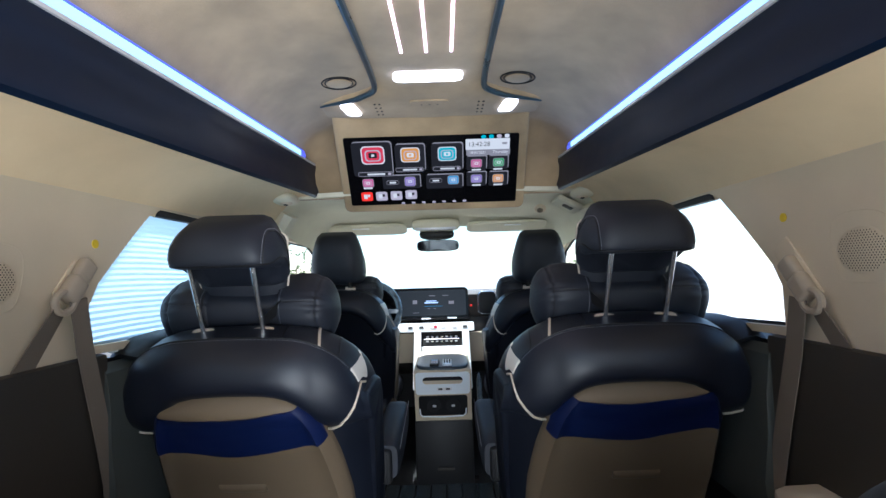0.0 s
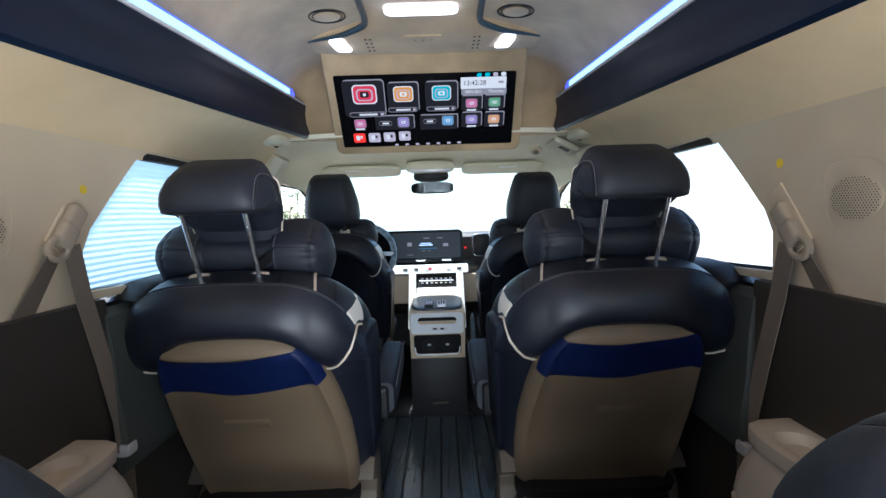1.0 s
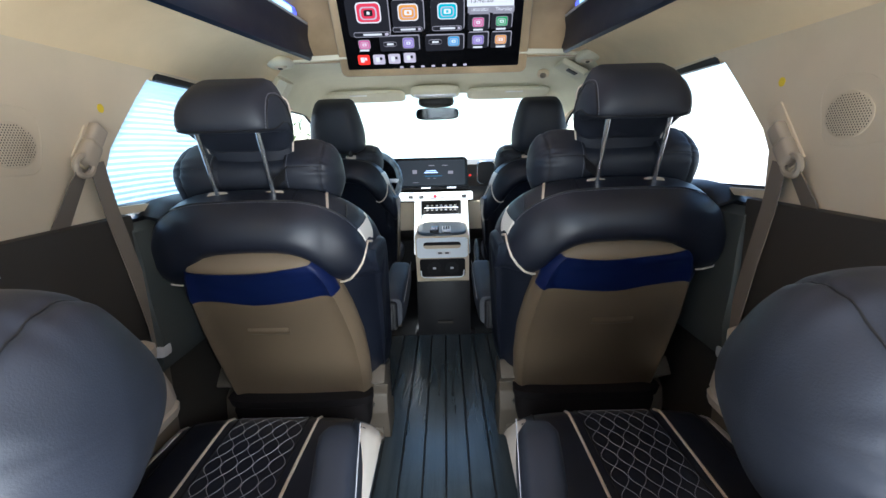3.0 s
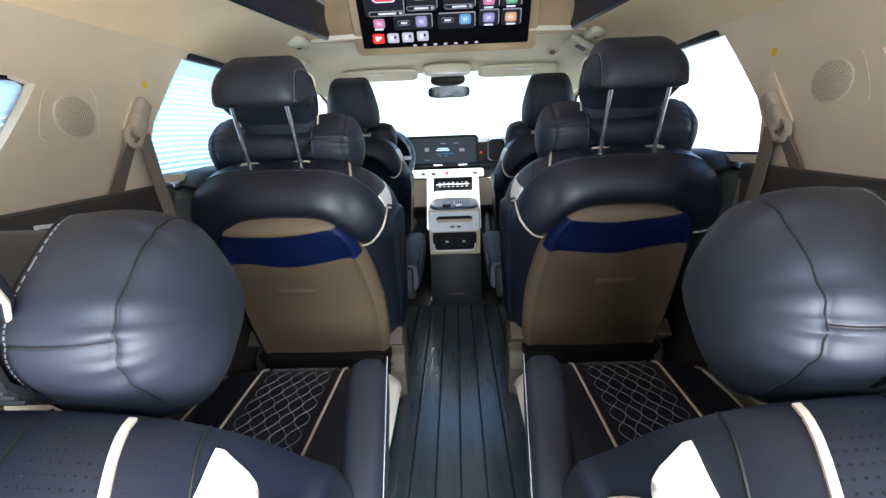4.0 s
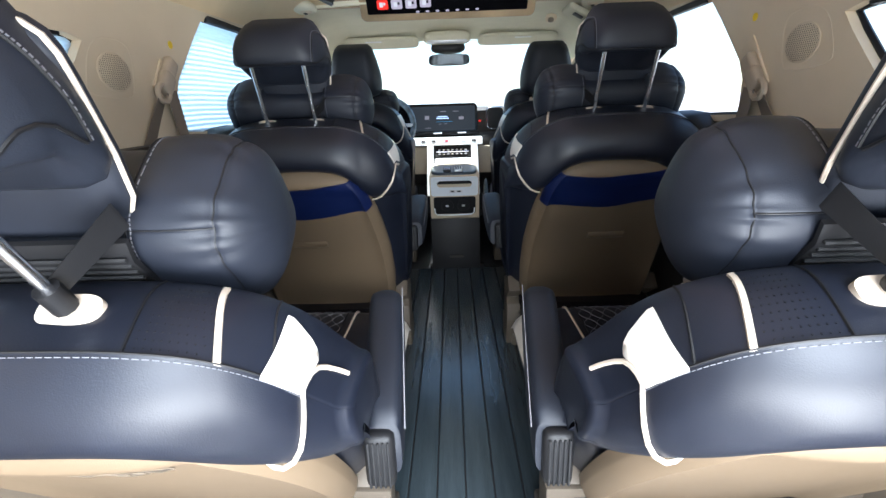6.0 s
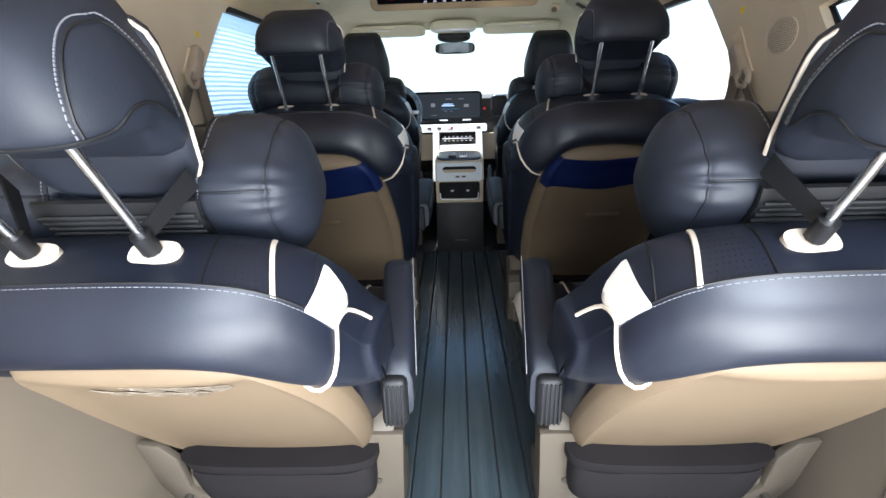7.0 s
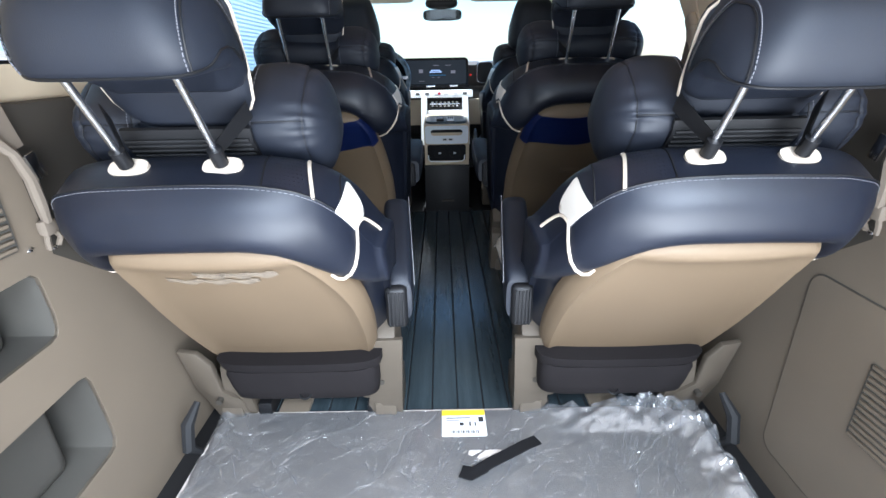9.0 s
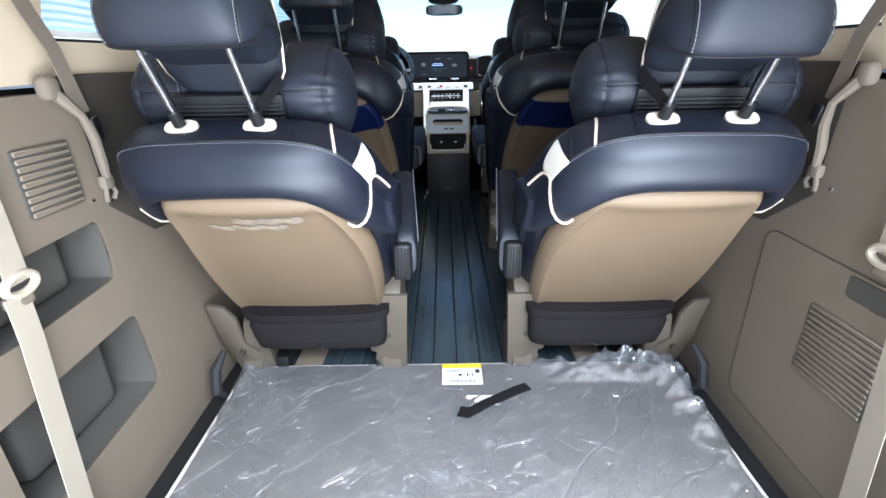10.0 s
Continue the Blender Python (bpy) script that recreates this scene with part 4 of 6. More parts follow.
        arm = part("armrest", bm, NAVY2, root, "padded navy leather armrest", 60)
        bm = bmesh.new()
        tube(bm, [Q(0.270 - skew * t + 0.0345, ya + (yt - ya) * t, za + (zt - za) * t + 0.04) for t in [k / 20 for k in range(21)]], 0.0012, 4)
        part("stitch_line", bm, QUILT, arm)
        bm = bmesh.new()
        box(bm, Q(0.262, ya + 0.01, za - 0.012), (0.050, 0.06, 0.105), 0.016, 3)
        gusset = part("gusset", bm, BLACK, arm, "black ribbed armrest gusset")
        bm = bmesh.new()
        for j in range(5):
            box(bm, Q(0.262 - 0.016 + 0.008 * j, ya - 0.021, za - 0.014), (0.004, 0.006, 0.088), 0.0015, 1)
        part("rib", bm, RUBBER, gusset)["kind"] = "stuff"
    return root


TAPES = {-1: ([(-1, 0.404), (-0.6, 0.403), (-0.1, 0.389), (0.42, 0.400), (1, 0.421)], [(-1, 0.504), (-0.1, 0.503), (0.3, 0.506), (0.65, 0.511), (1, 0.513)]),
         1: ([(-1, 0.428), (-0.4, 0.414), (0.05, 0.399), (0.6, 0.405), (1, 0.413)], [(-1, 0.519), (-0.25, 0.514), (0.45, 0.508), (1, 0.510)])}
ROW3 = dict(row=3, y=1.19, z=0.29, recline=39, panel=True, detail=True, pillow=True, lift=0.145, hh=0.052, htilt=0.18, hk=0.86, pr=0.092, pu=0.540, pl=0.227, cush=(0.385, 1.27, 1.90), foot=1.335, pk=0.99, padlow=1.38, arm=((1.13, 0.465), (1.44, 0.583)), group="third-row seats",
            label="navy leather captain seat with tan seatback panel")
ROW2 = dict(row=2, y=2.208, z=0.251, recline=30, tall=1.2, pu=0.588, pw=-0.235, pr=0.087, pl=0.231, panel=True, detail=True, pillow=True, lift=0.160, hh=0.044, htilt=0.18, hk=0.86, pk=0.98, padlow=1.22, cush=(0.44, 2.28, 2.86), foot=2.36, arm=((2.30, 0.50), (2.66, 0.55)), group="second-row seats", wide=1.18,
            label="navy leather captain seat with blue tape on its tan back panel")
ROW1 = dict(row=1, y=3.34, z=0.34, tall=1.1, wide=1.14, recline=19, panel=False, detail=False, pillow=True, lift=0.02, cush=(0.48, 3.36, 3.86), foot=3.46, arm=None, group="front seats", hh=0.115, hk=0.92, pu=0.545, pw=-0.215, pr=0.082, pl=0.225, padlow=0.3,
            label="navy leather front seat with a neck pillow")
for sx, al in ((-1, 1), (1, -1)):
    captain_seat(dict(ROW3, hx=-0.0375, x=sx * 0.406, lift=0.145 if sx < 0 else 0.110, px=0.0 if sx < 0 else -0.025, ks=0.0 if sx < 0 else -0.045, hs=0.0 if sx < 0 else -0.022), al)
    captain_seat(dict(ROW2, x=-0.492 if sx < 0 else 0.481, z=0.251 if sx < 0 else 0.259, tape=TAPES[sx]), al)
    captain_seat(dict(ROW1, x=-0.540 if sx < 0 else 0.52, z=0.340 if sx < 0 else 0.322), al)


# ---- roof fittings ----
for s, nm in ((-1, "left"), (1, "right")):
    trough = thing("light_trough", "dark slate padded roof trough with a bright LED strip", "ceiling trim", "roof light troughs")
    bm = bmesh.new()
    rows = []
    ring = [(0.572, 1.350), (0.561, 1.358), (0.560, 1.38), (0.572, 1.42), (0.576, 1.46), (0.570, 1.496), (0.575, 1.503), (0.64, 1.503), (0.66, 1.42), (0.61, 1.372), (0.585, 1.356)]
    loft(bm, [[(s * (x - 0.01 * (y - 1.43) / 1.5), y, z + rise(y)) for x, z in ring] for y in [ROOF + (2.955 - ROOF) * k / 10 for k in range(11)]])
    part("fascia", bm, DUCT, trough, "dark slate leatherette fascia", 50)
    bm = bmesh.new()
    loft(bm, [[(s * (x - 0.01 * (y - 1.43) / 1.5), y, z + rise(y)) for x, z in ((0.566, 1.498), (0.566, 1.506), (0.578, 1.506), (0.578, 1.498))] for y in [ROOF + (2.93 - ROOF) * k / 10 for k in range(11)]])
    part("trim_edge", bm, SATIN, trough, "thin silver trim edge")
    bm = bmesh.new()
    loft(bm, [[(s * (x - 0.01 * (y - 1.43) / 1.5), y, z + rise(y)) for x, z in ((0.584, 1.5045), (0.584, 1.538), (0.590, 1.545), (0.604, 1.545), (0.604, 1.5045))] for y in [ROOF + (2.78 - ROOF) * k / 10 for k in range(11)]])
    part("led_strip", bm, LED, trough, "glowing bluish white LED strip")
    # blue lens glare round the strip, built as a thin glowing rim
    bm = bmesh.new()
    loft(bm, [[(s * (x - 0.01 * (y - 1.43) / 1.5), y, z + rise(y)) for x, z in ((0.5865, 1.540), (0.5905, 1.5495), (0.598, 1.552), (0.600, 1.547), (0.590, 1.546))] for y in [ROOF + (2.845 - ROOF) * k / 10 for k in range(11)]])
    part("led_halo", bm, LEDB, trough, "thin glowing blue strip added as the LED's glare halo")
    bm = bmesh.new()
    loft(bm, [[(s * (x - 0.01 * (y - 1.43) / 1.5), y, z + rise(y)) for x, z in ((0.5845, 1.5045), (0.5845, 1.535), (0.602, 1.535), (0.602, 1.5045))] for y in [2.782, 2.81, 2.845]])
    part("led_end", bm, LEDB, trough, "blue glowing end cap of the LED strip")

# centre console of the ceiling
cc = thing("ceiling_console", "beige ceiling console with LED bars and reading lamps", "ceiling console")
CZ = lambda y: 1.694 + rise(y)
bm = bmesh.new()
rows = []
WID = [(ROOF, 0.180), (2.1, 0.180), (2.34, 0.184), (2.42, 0.188), (2.445, 0.198), (2.47, 0.225), (2.52, 0.300), (2.57, 0.400), (2.59, 0.425), (2.75, 0.430)]
CX = -0.012
for y in [ROOF + (2.3 - ROOF) * k / 10 for k in range(10)] + [2.3, 2.36, 2.41, 2.43, 2.445, 2.46, 2.475, 2.50, 2.52, 2.545, 2.57, 2.59, 2.64, 2.70]:
    w = lerp(WID, y)
    drop = lerp([(2.38, 0.008), (2.5, 0.03), (2.72, 0.05)], y)
    rows.append([(CX + w * t, y, CZ(y) - drop + 0.012 * abs(t) ** 6) for t in (-1, -0.96, -0.7, -0.35, 0, 0.35, 0.7, 0.96, 1)])
slab(bm, rows, 0.05, (0, 0, 1))
part("panel", bm, SUEDE, cc, "beige suede console panel", 60)
bm = bmesh.new()
for s in (-1, 1):
    pts = [(CX + s * (lerp(WID, y) + 0.004), y, CZ(y) - lerp([(2.38, 0.010), (2.5, 0.03)], y)) for y in [ROOF + (2.2 - ROOF) * k / 8 for k in range(9)] + [2.28, 2.34, 2.38, 2.41, 2.43, 2.445, 2.46, 2.475, 2.50, 2.52, 2.545, 2.57, 2.585]]
    tube(bm, pts, lambda t: 0.0105 if t < 0.8 else 0.0105 - 0.0075 * (t - 0.8) / 0.2, 8)
TRIM = material("slate_blue_gloss_trim", (0.030, 0.055, 0.075), 0.3, vary=0.1, bump=0.1, spec=0.5)
part("slate_trim", bm, TRIM, cc, "slate blue edge trim")
bm = bmesh.new()
prism(bm, rounded(-0.116, -0.040, 0.116, 0.040, 0.030), -0.006, 0.012, lambda a, b, d: Vector((-0.014 + a, 2.332 + b, CZ(2.332 + b) - 0.012 + d)))
part("led_lamp", bm, LAMP, cc, "long bright LED ceiling lamp")
for x in (-0.0845, -0.0115, 0.062):
    bm = bmesh.new()
    loft(bm, [[(x + dx, y, CZ(y) - 0.010 + dz) for dx, dz in ((-0.004, 0.0), (0.004, 0.0), (0.004, 0.006), (-0.004, 0.006))] for y in [ROOF + (2.145 - ROOF) * k / 8 for k in range(9)]])
    part("led_bar", bm, LEDP, cc, "thin pinkish LED light bar")

# monitor housing at the front end of the high roof
T0, T1 = Vector((0, 2.74, 1.735)), Vector((0, 2.985, 1.385))
UP = (T0 - T1).normalized()
OUT = Vector((0, -UP.z, UP.y)).normalized()
if OUT.y > 0:
    OUT = -OUT
ML = (T0 - T1).length
MC = Vector((-0.02, 0, 0))


def MP(x, v, d):
    """A point on the monitor: x across, v up from its lower edge, d out of the face."""
    return MC + T1 + Vector((x, 0, 0)) + UP * v + OUT * d


mon = thing("ceiling_monitor", "large wide ceiling monitor showing app icons in beige housing", "monitor")
bm = bmesh.new()
prism(bm, rounded(-0.413, -0.008, 0.418, ML + 0.03, 0.03), -0.05, 0.0, MP)
bmesh.ops.bevel(bm, geom=[e for e in bm.edges if all((v.co - MP(0, 0, 0)).dot(OUT) > -0.001 for v in e.verts)], offset=0.008, segments=3, profile=0.6, affect="EDGES")
part("housing", bm, SUEDE, mon, "beige monitor housing", 40)
bm = bmesh.new()
prism(bm, rounded(-0.377, 0.030, 0.379, 0.352, 0.008), 0.001, 0.005, MP)
SCREEN = material("black_screen_glass", (0.004, 0.004, 0.005), 0.15, vary=0.05, bump=0, spec=0.2)
part("screen", bm, SCREEN, mon, "black glossy screen")


def ceil_reading(x):
    rl = thing("reading_lamp", "small square bright reading lamp in the ceiling console", "lamp", "reading lamps")
    bm = bmesh.new()
    prism(bm, rounded(-0.028, -0.052, 0.028, 0.052, 0.016), 0, 0.014, lambda a, b, d: Vector((x + a - math.copysign(0.15, x) * b, 2.598 + b, CZ(2.598 + b) - lerp([(2.38, 0.008), (2.5, 0.03), (2.72, 0.05)], 2.598 + b) - 0.006 + d)))
    part("lens", bm, LAMP, rl)


ceil_reading(-0.322)
ceil_reading(0.287)


# ---- load bay ----
def bar(bm, a, b, w, h, up=(0, 0, 1)):
    """A straight flat strip from a to b, w wide and h thick."""
    a, b = Vector(a), Vector(b)
    d = (b - a).normalized()
    n = Vector(up)
    side = d.cross(n).normalized() * w / 2
    n = side.cross(d).normalized() * h / 2
    loft(bm, [[p + side + n, p - side + n, p - side - n, p + side - n] for p in (a, b)])


def ribbon(bm, pts, w, th, side=(0, 1, 0)):
    """A webbing strip along a path; side is the direction of its width."""
    pts = [Vector(p) for p in pts]
    rings = []
    for i, p in enumerate(pts):
        d = (pts[min(i + 1, len(pts) - 1)] - pts[max(i - 1, 0)]).normalized()
        s_ = Vector(side)
        s_ = (s_ - d * s_.dot(d)).normalized()
        n = d.cross(s_) * th / 2
        s_ = s_ * w / 2
        rings.append([p + s_ + n, p - s_ + n, p - s_ - n, p + s_ - n])
    loft(bm, rings)


bay = thing("folded_rear_seat_panel", "flat brown-grey load floor panel of a folded seat", "load floor")
bm = bmesh.new()
prism(bm, rounded(-0.685, 0.16, 0.685, 1.278, 0.06), -0.0095, 0.018, lambda a, b, d: Vector((a, b, d)))
part("panel", bm, CARPET, bay, "brown-grey carpeted panel", 40)
bm = bmesh.new()
prism(bm, rounded(-0.10, 0.235, 0.12, 0.30, 0.02), 0.018, 0.022, lambda a, b, d: Vector((a, b + 0.55, d)))
part("hatch_lid", bm, CARPET, bay)
bm = bmesh.new()
prism(bm, rounded(0.0, 1.07, 0.12, 1.115, 0.018), 0.018, 0.024, lambda a, b, d: Vector((a, b, d)))
part("release_flap", bm, CARPET, bay)

film_mat = bpy.data.materials.new("clear_plastic_film")
film_mat.use_nodes = True
_t = film_mat.node_tree
_t.nodes.clear()
_o = _t.nodes.new("ShaderNodeOutputMaterial")
_mx = _t.nodes.new("ShaderNodeMixShader")
_tr = _t.nodes.new("ShaderNodeBsdfTransparent")
_tr.inputs[0].default_value = (0.95, 0.95, 0.96, 1)
_gl = _t.nodes.new("ShaderNodeBsdfGlossy")
_gl.inputs["Roughness"].default_value = 0.045
_fr = _t.nodes.new("ShaderNodeFresnel")
_fr.inputs["IOR"].default_value = 1.9
_co = _t.nodes.new("ShaderNodeTexCoord")
_wp = _t.nodes.new("ShaderNodeTexNoise")
_wp.inputs["Scale"].default_value = 3.0
_wp.inputs["Detail"].default_value = 3
_t.links.new(_co.outputs["Object"], _wp.inputs["Vector"])
_wv = _t.nodes.new("ShaderNodeVectorMath")
_wv.operation = "MULTIPLY_ADD"
_wv.inputs[1].default_value = (0.22, 0.22, 0)
_t.links.new(_wp.outputs["Color"], _wv.inputs[0])
_t.links.new(_co.outputs["Object"], _wv.inputs[2])
_sum = None
for _sc, _rot, _am in ((3.0, 0.85, 1.0), (6.0, -0.60, 0.8), (11.0, 1.1, 0.6), (19.0, 0.55, 0.45), (30.0, 0.2, 0.3)):
    _ma = _t.nodes.new("ShaderNodeMapping")
    _ma.inputs["Rotation"].default_value = (0, 0, _rot)
    _ma.vector_type = "TEXTURE"
    _ma.inputs["Scale"].default_value = (2.8, 0.5, 1.0)
    _t.links.new(_wv.outputs[0], _ma.inputs["Vector"])
    _vo = _t.nodes.new("ShaderNodeTexNoise")
    _vo.inputs["Scale"].default_value = _sc
    _vo.inputs["Detail"].default_value = 2
    _t.links.new(_ma.outputs[0], _vo.inputs["Vector"])
    # sharp creases where the noise crosses its middle value
    _sb = _t.nodes.new("ShaderNodeMath")
    _sb.operation = "SUBTRACT"
    _sb.inputs[1].default_value = 0.5
    _t.links.new(_vo.outputs[0], _sb.inputs[0])
    _ab = _t.nodes.new("ShaderNodeMath")
    _ab.operation = "ABSOLUTE"
    _t.links.new(_sb.outputs[0], _ab.inputs[0])
    _rg = _t.nodes.new("ShaderNodeMapRange")
    _rg.interpolation_type = "SMOOTHSTEP"
    _rg.inputs["From Min"].default_value, _rg.inputs["From Max"].default_value = 0.0, 0.0075
    _rg.inputs["To Min"].default_value, _rg.inputs["To Max"].default_value = 1.0, 0.0
    _t.links.new(_ab.outputs[0], _rg.inputs["Value"])
    _mu = _t.nodes.new("ShaderNodeMath")
    _mu.operation = "MULTIPLY_ADD"
    _t.links.new(_rg.outputs[0], _mu.inputs[0])
    _mu.inputs[1].default_value = _am
    if _sum:
        _t.links.new(_sum, _mu.inputs[2])
    else:
        _mu.inputs[2].default_value = 0.0
    _sum = _mu.outputs[0]
_bp = _t.nodes.new("ShaderNodeBump")
_bp.inputs["Strength"].default_value = 1.0
_bp.inputs["Distance"].default_value = 0.015
_mk = _t.nodes.new("ShaderNodeTexNoise")
_mk.inputs["Scale"].default_value = 2.6
_mk.inputs["Detail"].default_value = 4
_t.links.new(_co.outputs["Object"], _mk.inputs["Vector"])
_mr = _t.nodes.new("ShaderNodeMapRange")
_mr.inputs["From Min"].default_value, _mr.inputs["From Max"].default_value = 0.46, 0.64
_mr.inputs["To Min"].default_value, _mr.inputs["To Max"].default_value = 0.32, 1.0
_t.links.new(_mk.outputs[0], _mr.inputs["Value"])
_mm = _t.nodes.new("ShaderNodeMath")
_mm.operation = "MULTIPLY"
_t.links.new(_sum, _mm.inputs[0])
_t.links.new(_mr.outputs[0], _mm.inputs[1])
_t.links.new(_mm.outputs[0], _bp.inputs["Height"])
_t.links.new(_bp.outputs[0], _gl.inputs["Normal"])
_t.links.new(_bp.outputs[0], _fr.inputs["Normal"])
_t.links.new(_fr.outputs[0], _mx.inputs[0])
_t.links.new(_tr.outputs[0], _mx.inputs[1])
_t.links.new(_gl.outputs[0], _mx.inputs[2])
_hz = _t.nodes.new("ShaderNodeBsdfDiffuse")
_hz.inputs[0].default_value = (0.75, 0.76, 0.78, 1)
_m2 = _t.nodes.new("ShaderNodeMixShader")
_m2.inputs[0].default_value = 0.12
_t.links.new(_mx.outputs[0], _m2.inputs[1])
_t.links.new(_hz.outputs[0], _m2.inputs[2])
_t.links.new(_m2.outputs[0], _o.inputs["Surface"])

rows = []
kinds = []
NX, NY = 240, 200
for j in range(NY + 1):
    y = 0.14 + (1.268 - 0.14) * j / NY
    row = []
    kind = []
    for i in range(NX + 1):
        x = -0.70 + 1.40 * i / NX
        # long folds fan out from the near middle; a ruffled hem runs round the far corners
        q = Vector((x * 3.2 + y * 1.1, y * 2.0 - x * 1.2, 0.4))
        r1 = abs(noise.noise(q * 1.3))
        r2 = abs(noise.noise(Vector((x * 2.0 + 3 * y, y * 9.0 - x * 7.0, 2.0))))
        r3 = abs(noise.noise(Vector((x * 11 - y * 8, y * 5.0 + x * 3, 5.0))))
        h = 0.001 * max(0, 0.35 - r1) / 0.35 + 0.0016 * (max(0, 0.05 - r2) / 0.05) ** 2 + 0.0012 * (max(0, 0.045 - r3) / 0.045) ** 2
        h *= min(1.0, max(0.0, max(abs(x - 0.014) - 0.066, abs(y - 1.214) - 0.056) / 0.05))
        ex = max(0.0, (x - 0.58) / 0.10) if x > 0 else max(0.0, (-x - 0.655) / 0.05)
        ey = max(0.0, (y - 1.17) / 0.09)
        hem = min(1.0, ex * max(0.0, (y - 0.85) / 0.3) * (1.0 if x > 0 else 0.55) + ey * (max(0.0, (x - 0.18) / 0.38) if x > 0 else max(0.0, (-x - 0.60) / 0.25)))
        hem = max(0.0, hem)
        h += hem * (0.7 if x < 0.1 else 0.85) * (0.016 + 0.05 * (1 - 2.2 * abs(noise.noise(Vector((x * 15 + 4 * y, y * 15 - 6 * x, 9))))) + 0.018 * (1 - 2 * abs(noise.noise(Vector((x * 38, y * 38, 3))))))
        edge = min(1.0, (0.70 - abs(x)) / 0.03)
        kind.append(0 if hem < 0.04 else 1 if x > 0 else 2)
        row.append((x, y, 0.0235 + h * (0.4 + 0.6 * edge) - 0.03 * (1 - edge)))
    rows.append(row)
    kinds.append(kind)
wrap = thing("plastic_wrap", "wrinkled clear plastic film over the load floor", "plastic film")
for n, (nm, text) in enumerate((("sheet", ""), ("gathered_corner", "bunched shiny film at the far corner"), ("folded_edge", "narrow fold of film along the trim"))):
    film = bmesh.new()
    vs = {}
    for j in range(NY):
        for i in range(NX):
            if kinds[j][i] == n:
                face = []
                for b, a in ((j, i), (j, i + 1), (j + 1, i + 1), (j + 1, i)):
                    if (b, a) not in vs:
                        vs[b, a] = film.verts.new(rows[b][a])
                    face.append(vs[b, a])
                film.faces.new(face)
    part(nm, film, film_mat, wrap, text, 28)

lab = thing("paper_label", "white printed label with yellow header stuck on the film", "label")
LP = lambda a, b, d: Vector((0.014 + a, 1.215 + b, 0.0245 + d))
bm = bmesh.new()
prism(bm, rounded(-0.062, -0.052, 0.062, 0.05, 0.003, 2), 0, 0.0008, LP)
part("paper", bm, PAPER, lab)
bm = bmesh.new()
prism(bm, rounded(-0.062, 0.028, 0.062, 0.05, 0.002, 2), 0.001, 0.0014, LP)
part("yellow_band", bm, YELLOW, lab, "yellow header band")
for k, (a0, a1, b0, b1) in enumerate(((-0.05, 0.02, 0.016, 0.020), (-0.05, -0.01, 0.008, 0.011), (-0.012, 0.0, -0.012, 0.0), (0.015, 0.02, -0.014, 0.004), (0.03, 0.034, -0.014, 0.002), (0.042, 0.056, 0.002, 0.022))):
    bm = bmesh.new()
    prism(bm, rounded(a0, b0, a1, b1, 0.0008, 1), 0.001, 0.0013, LP)
    part("print_bar", bm, INK, lab)
for k in range(18):
    bm = bmesh.new()
    a0 = -0.04 + 0.0045 * k
    prism(bm, rounded(a0, -0.042, a0 + 0.0014 + 0.001 * (k % 3), -0.030, 0.0003, 1), 0.001, 0.0013, LP)
    part("barcode_bar", bm, INK, lab)

strap = thing("pull_strap", "short black webbing pull strap on the load floor", "strap")
bm = bmesh.new()
ribbon(bm, [(0.0, 1.042, 0.030), (0.03, 1.03, 0.038), (0.07, 1.05, 0.046), (0.12, 1.075, 0.050), (0.17, 1.105, 0.050), (0.205, 1.125, 0.046)], 0.032, 0.003, (-0.3, 1, 0))
part("webbing", bm, BLACK, strap)
bm = bmesh.new()
ribbon(bm, [(0.0, 1.04, 0.031), (0.025, 1.02, 0.041), (0.06, 1.035, 0.050)], 0.03, 0.003, (-0.3, 1, 0))
part("loop", bm, BLACK, strap)

# vents in the side trim
for s, y0_, y1_, z0_, z1_, n in ((-1, 0.775, 0.905, 0.692, 0.812, 9), (1, 0.70, 0.885, 0.285, 0.452, 13)):
    v = thing("air_vent", "tan slatted air vent in the load bay trim", "air vent", "load bay vents")
    bm = bmesh.new()
    prism(bm, rounded(y0_, z0_, y1_, z1_, 0.008), 0.748, 0.753, lambda a, b, d: Vector((s * d, a, b)))
    part("backing", bm, BINGREY, v)
    for k in range(n):
        bm = Box((s * 0.7485, (y0_ + y1_) / 2, z0_ + (z1_ - z0_) * (k + 0.5) / n), (0.007, y1_ - y0_ - 0.008, (z1_ - z0_) / n * 0.70), 0.002, 1)
        part("slat", bm, TAN, v)

hatch = thing("side_hatch", "tan access hatch with a recessed grip in the load bay", "hatch")
bm = bmesh.new()
plate(bm, rounded(0.30, 0.08, 1.07, 0.552, 0.035), [rounded(0.70, 0.500, 0.822, 0.546, 0.012), rounded(0.70, 0.285, 0.885, 0.452, 0.008)], 0.7525, 0.7492, lambda a, b, d: (d, a, b))
part("lid", bm, TAN, hatch)
bm = bmesh.new()
tube(bm, [(0.751, a, b) for a, b in rounded(0.298, 0.078, 1.072, 0.554, 0.037) + rounded(0.298, 0.078, 1.072, 0.554, 0.037)[:1]], 0.0013, 5)
part("gap", bm, BINGREY, hatch)
bm = Box((0.7505, 0.761, 0.523), (0.001, 0.118, 0.042))
part("grip", bm, BINGREY, hatch, "dark recessed finger grip")

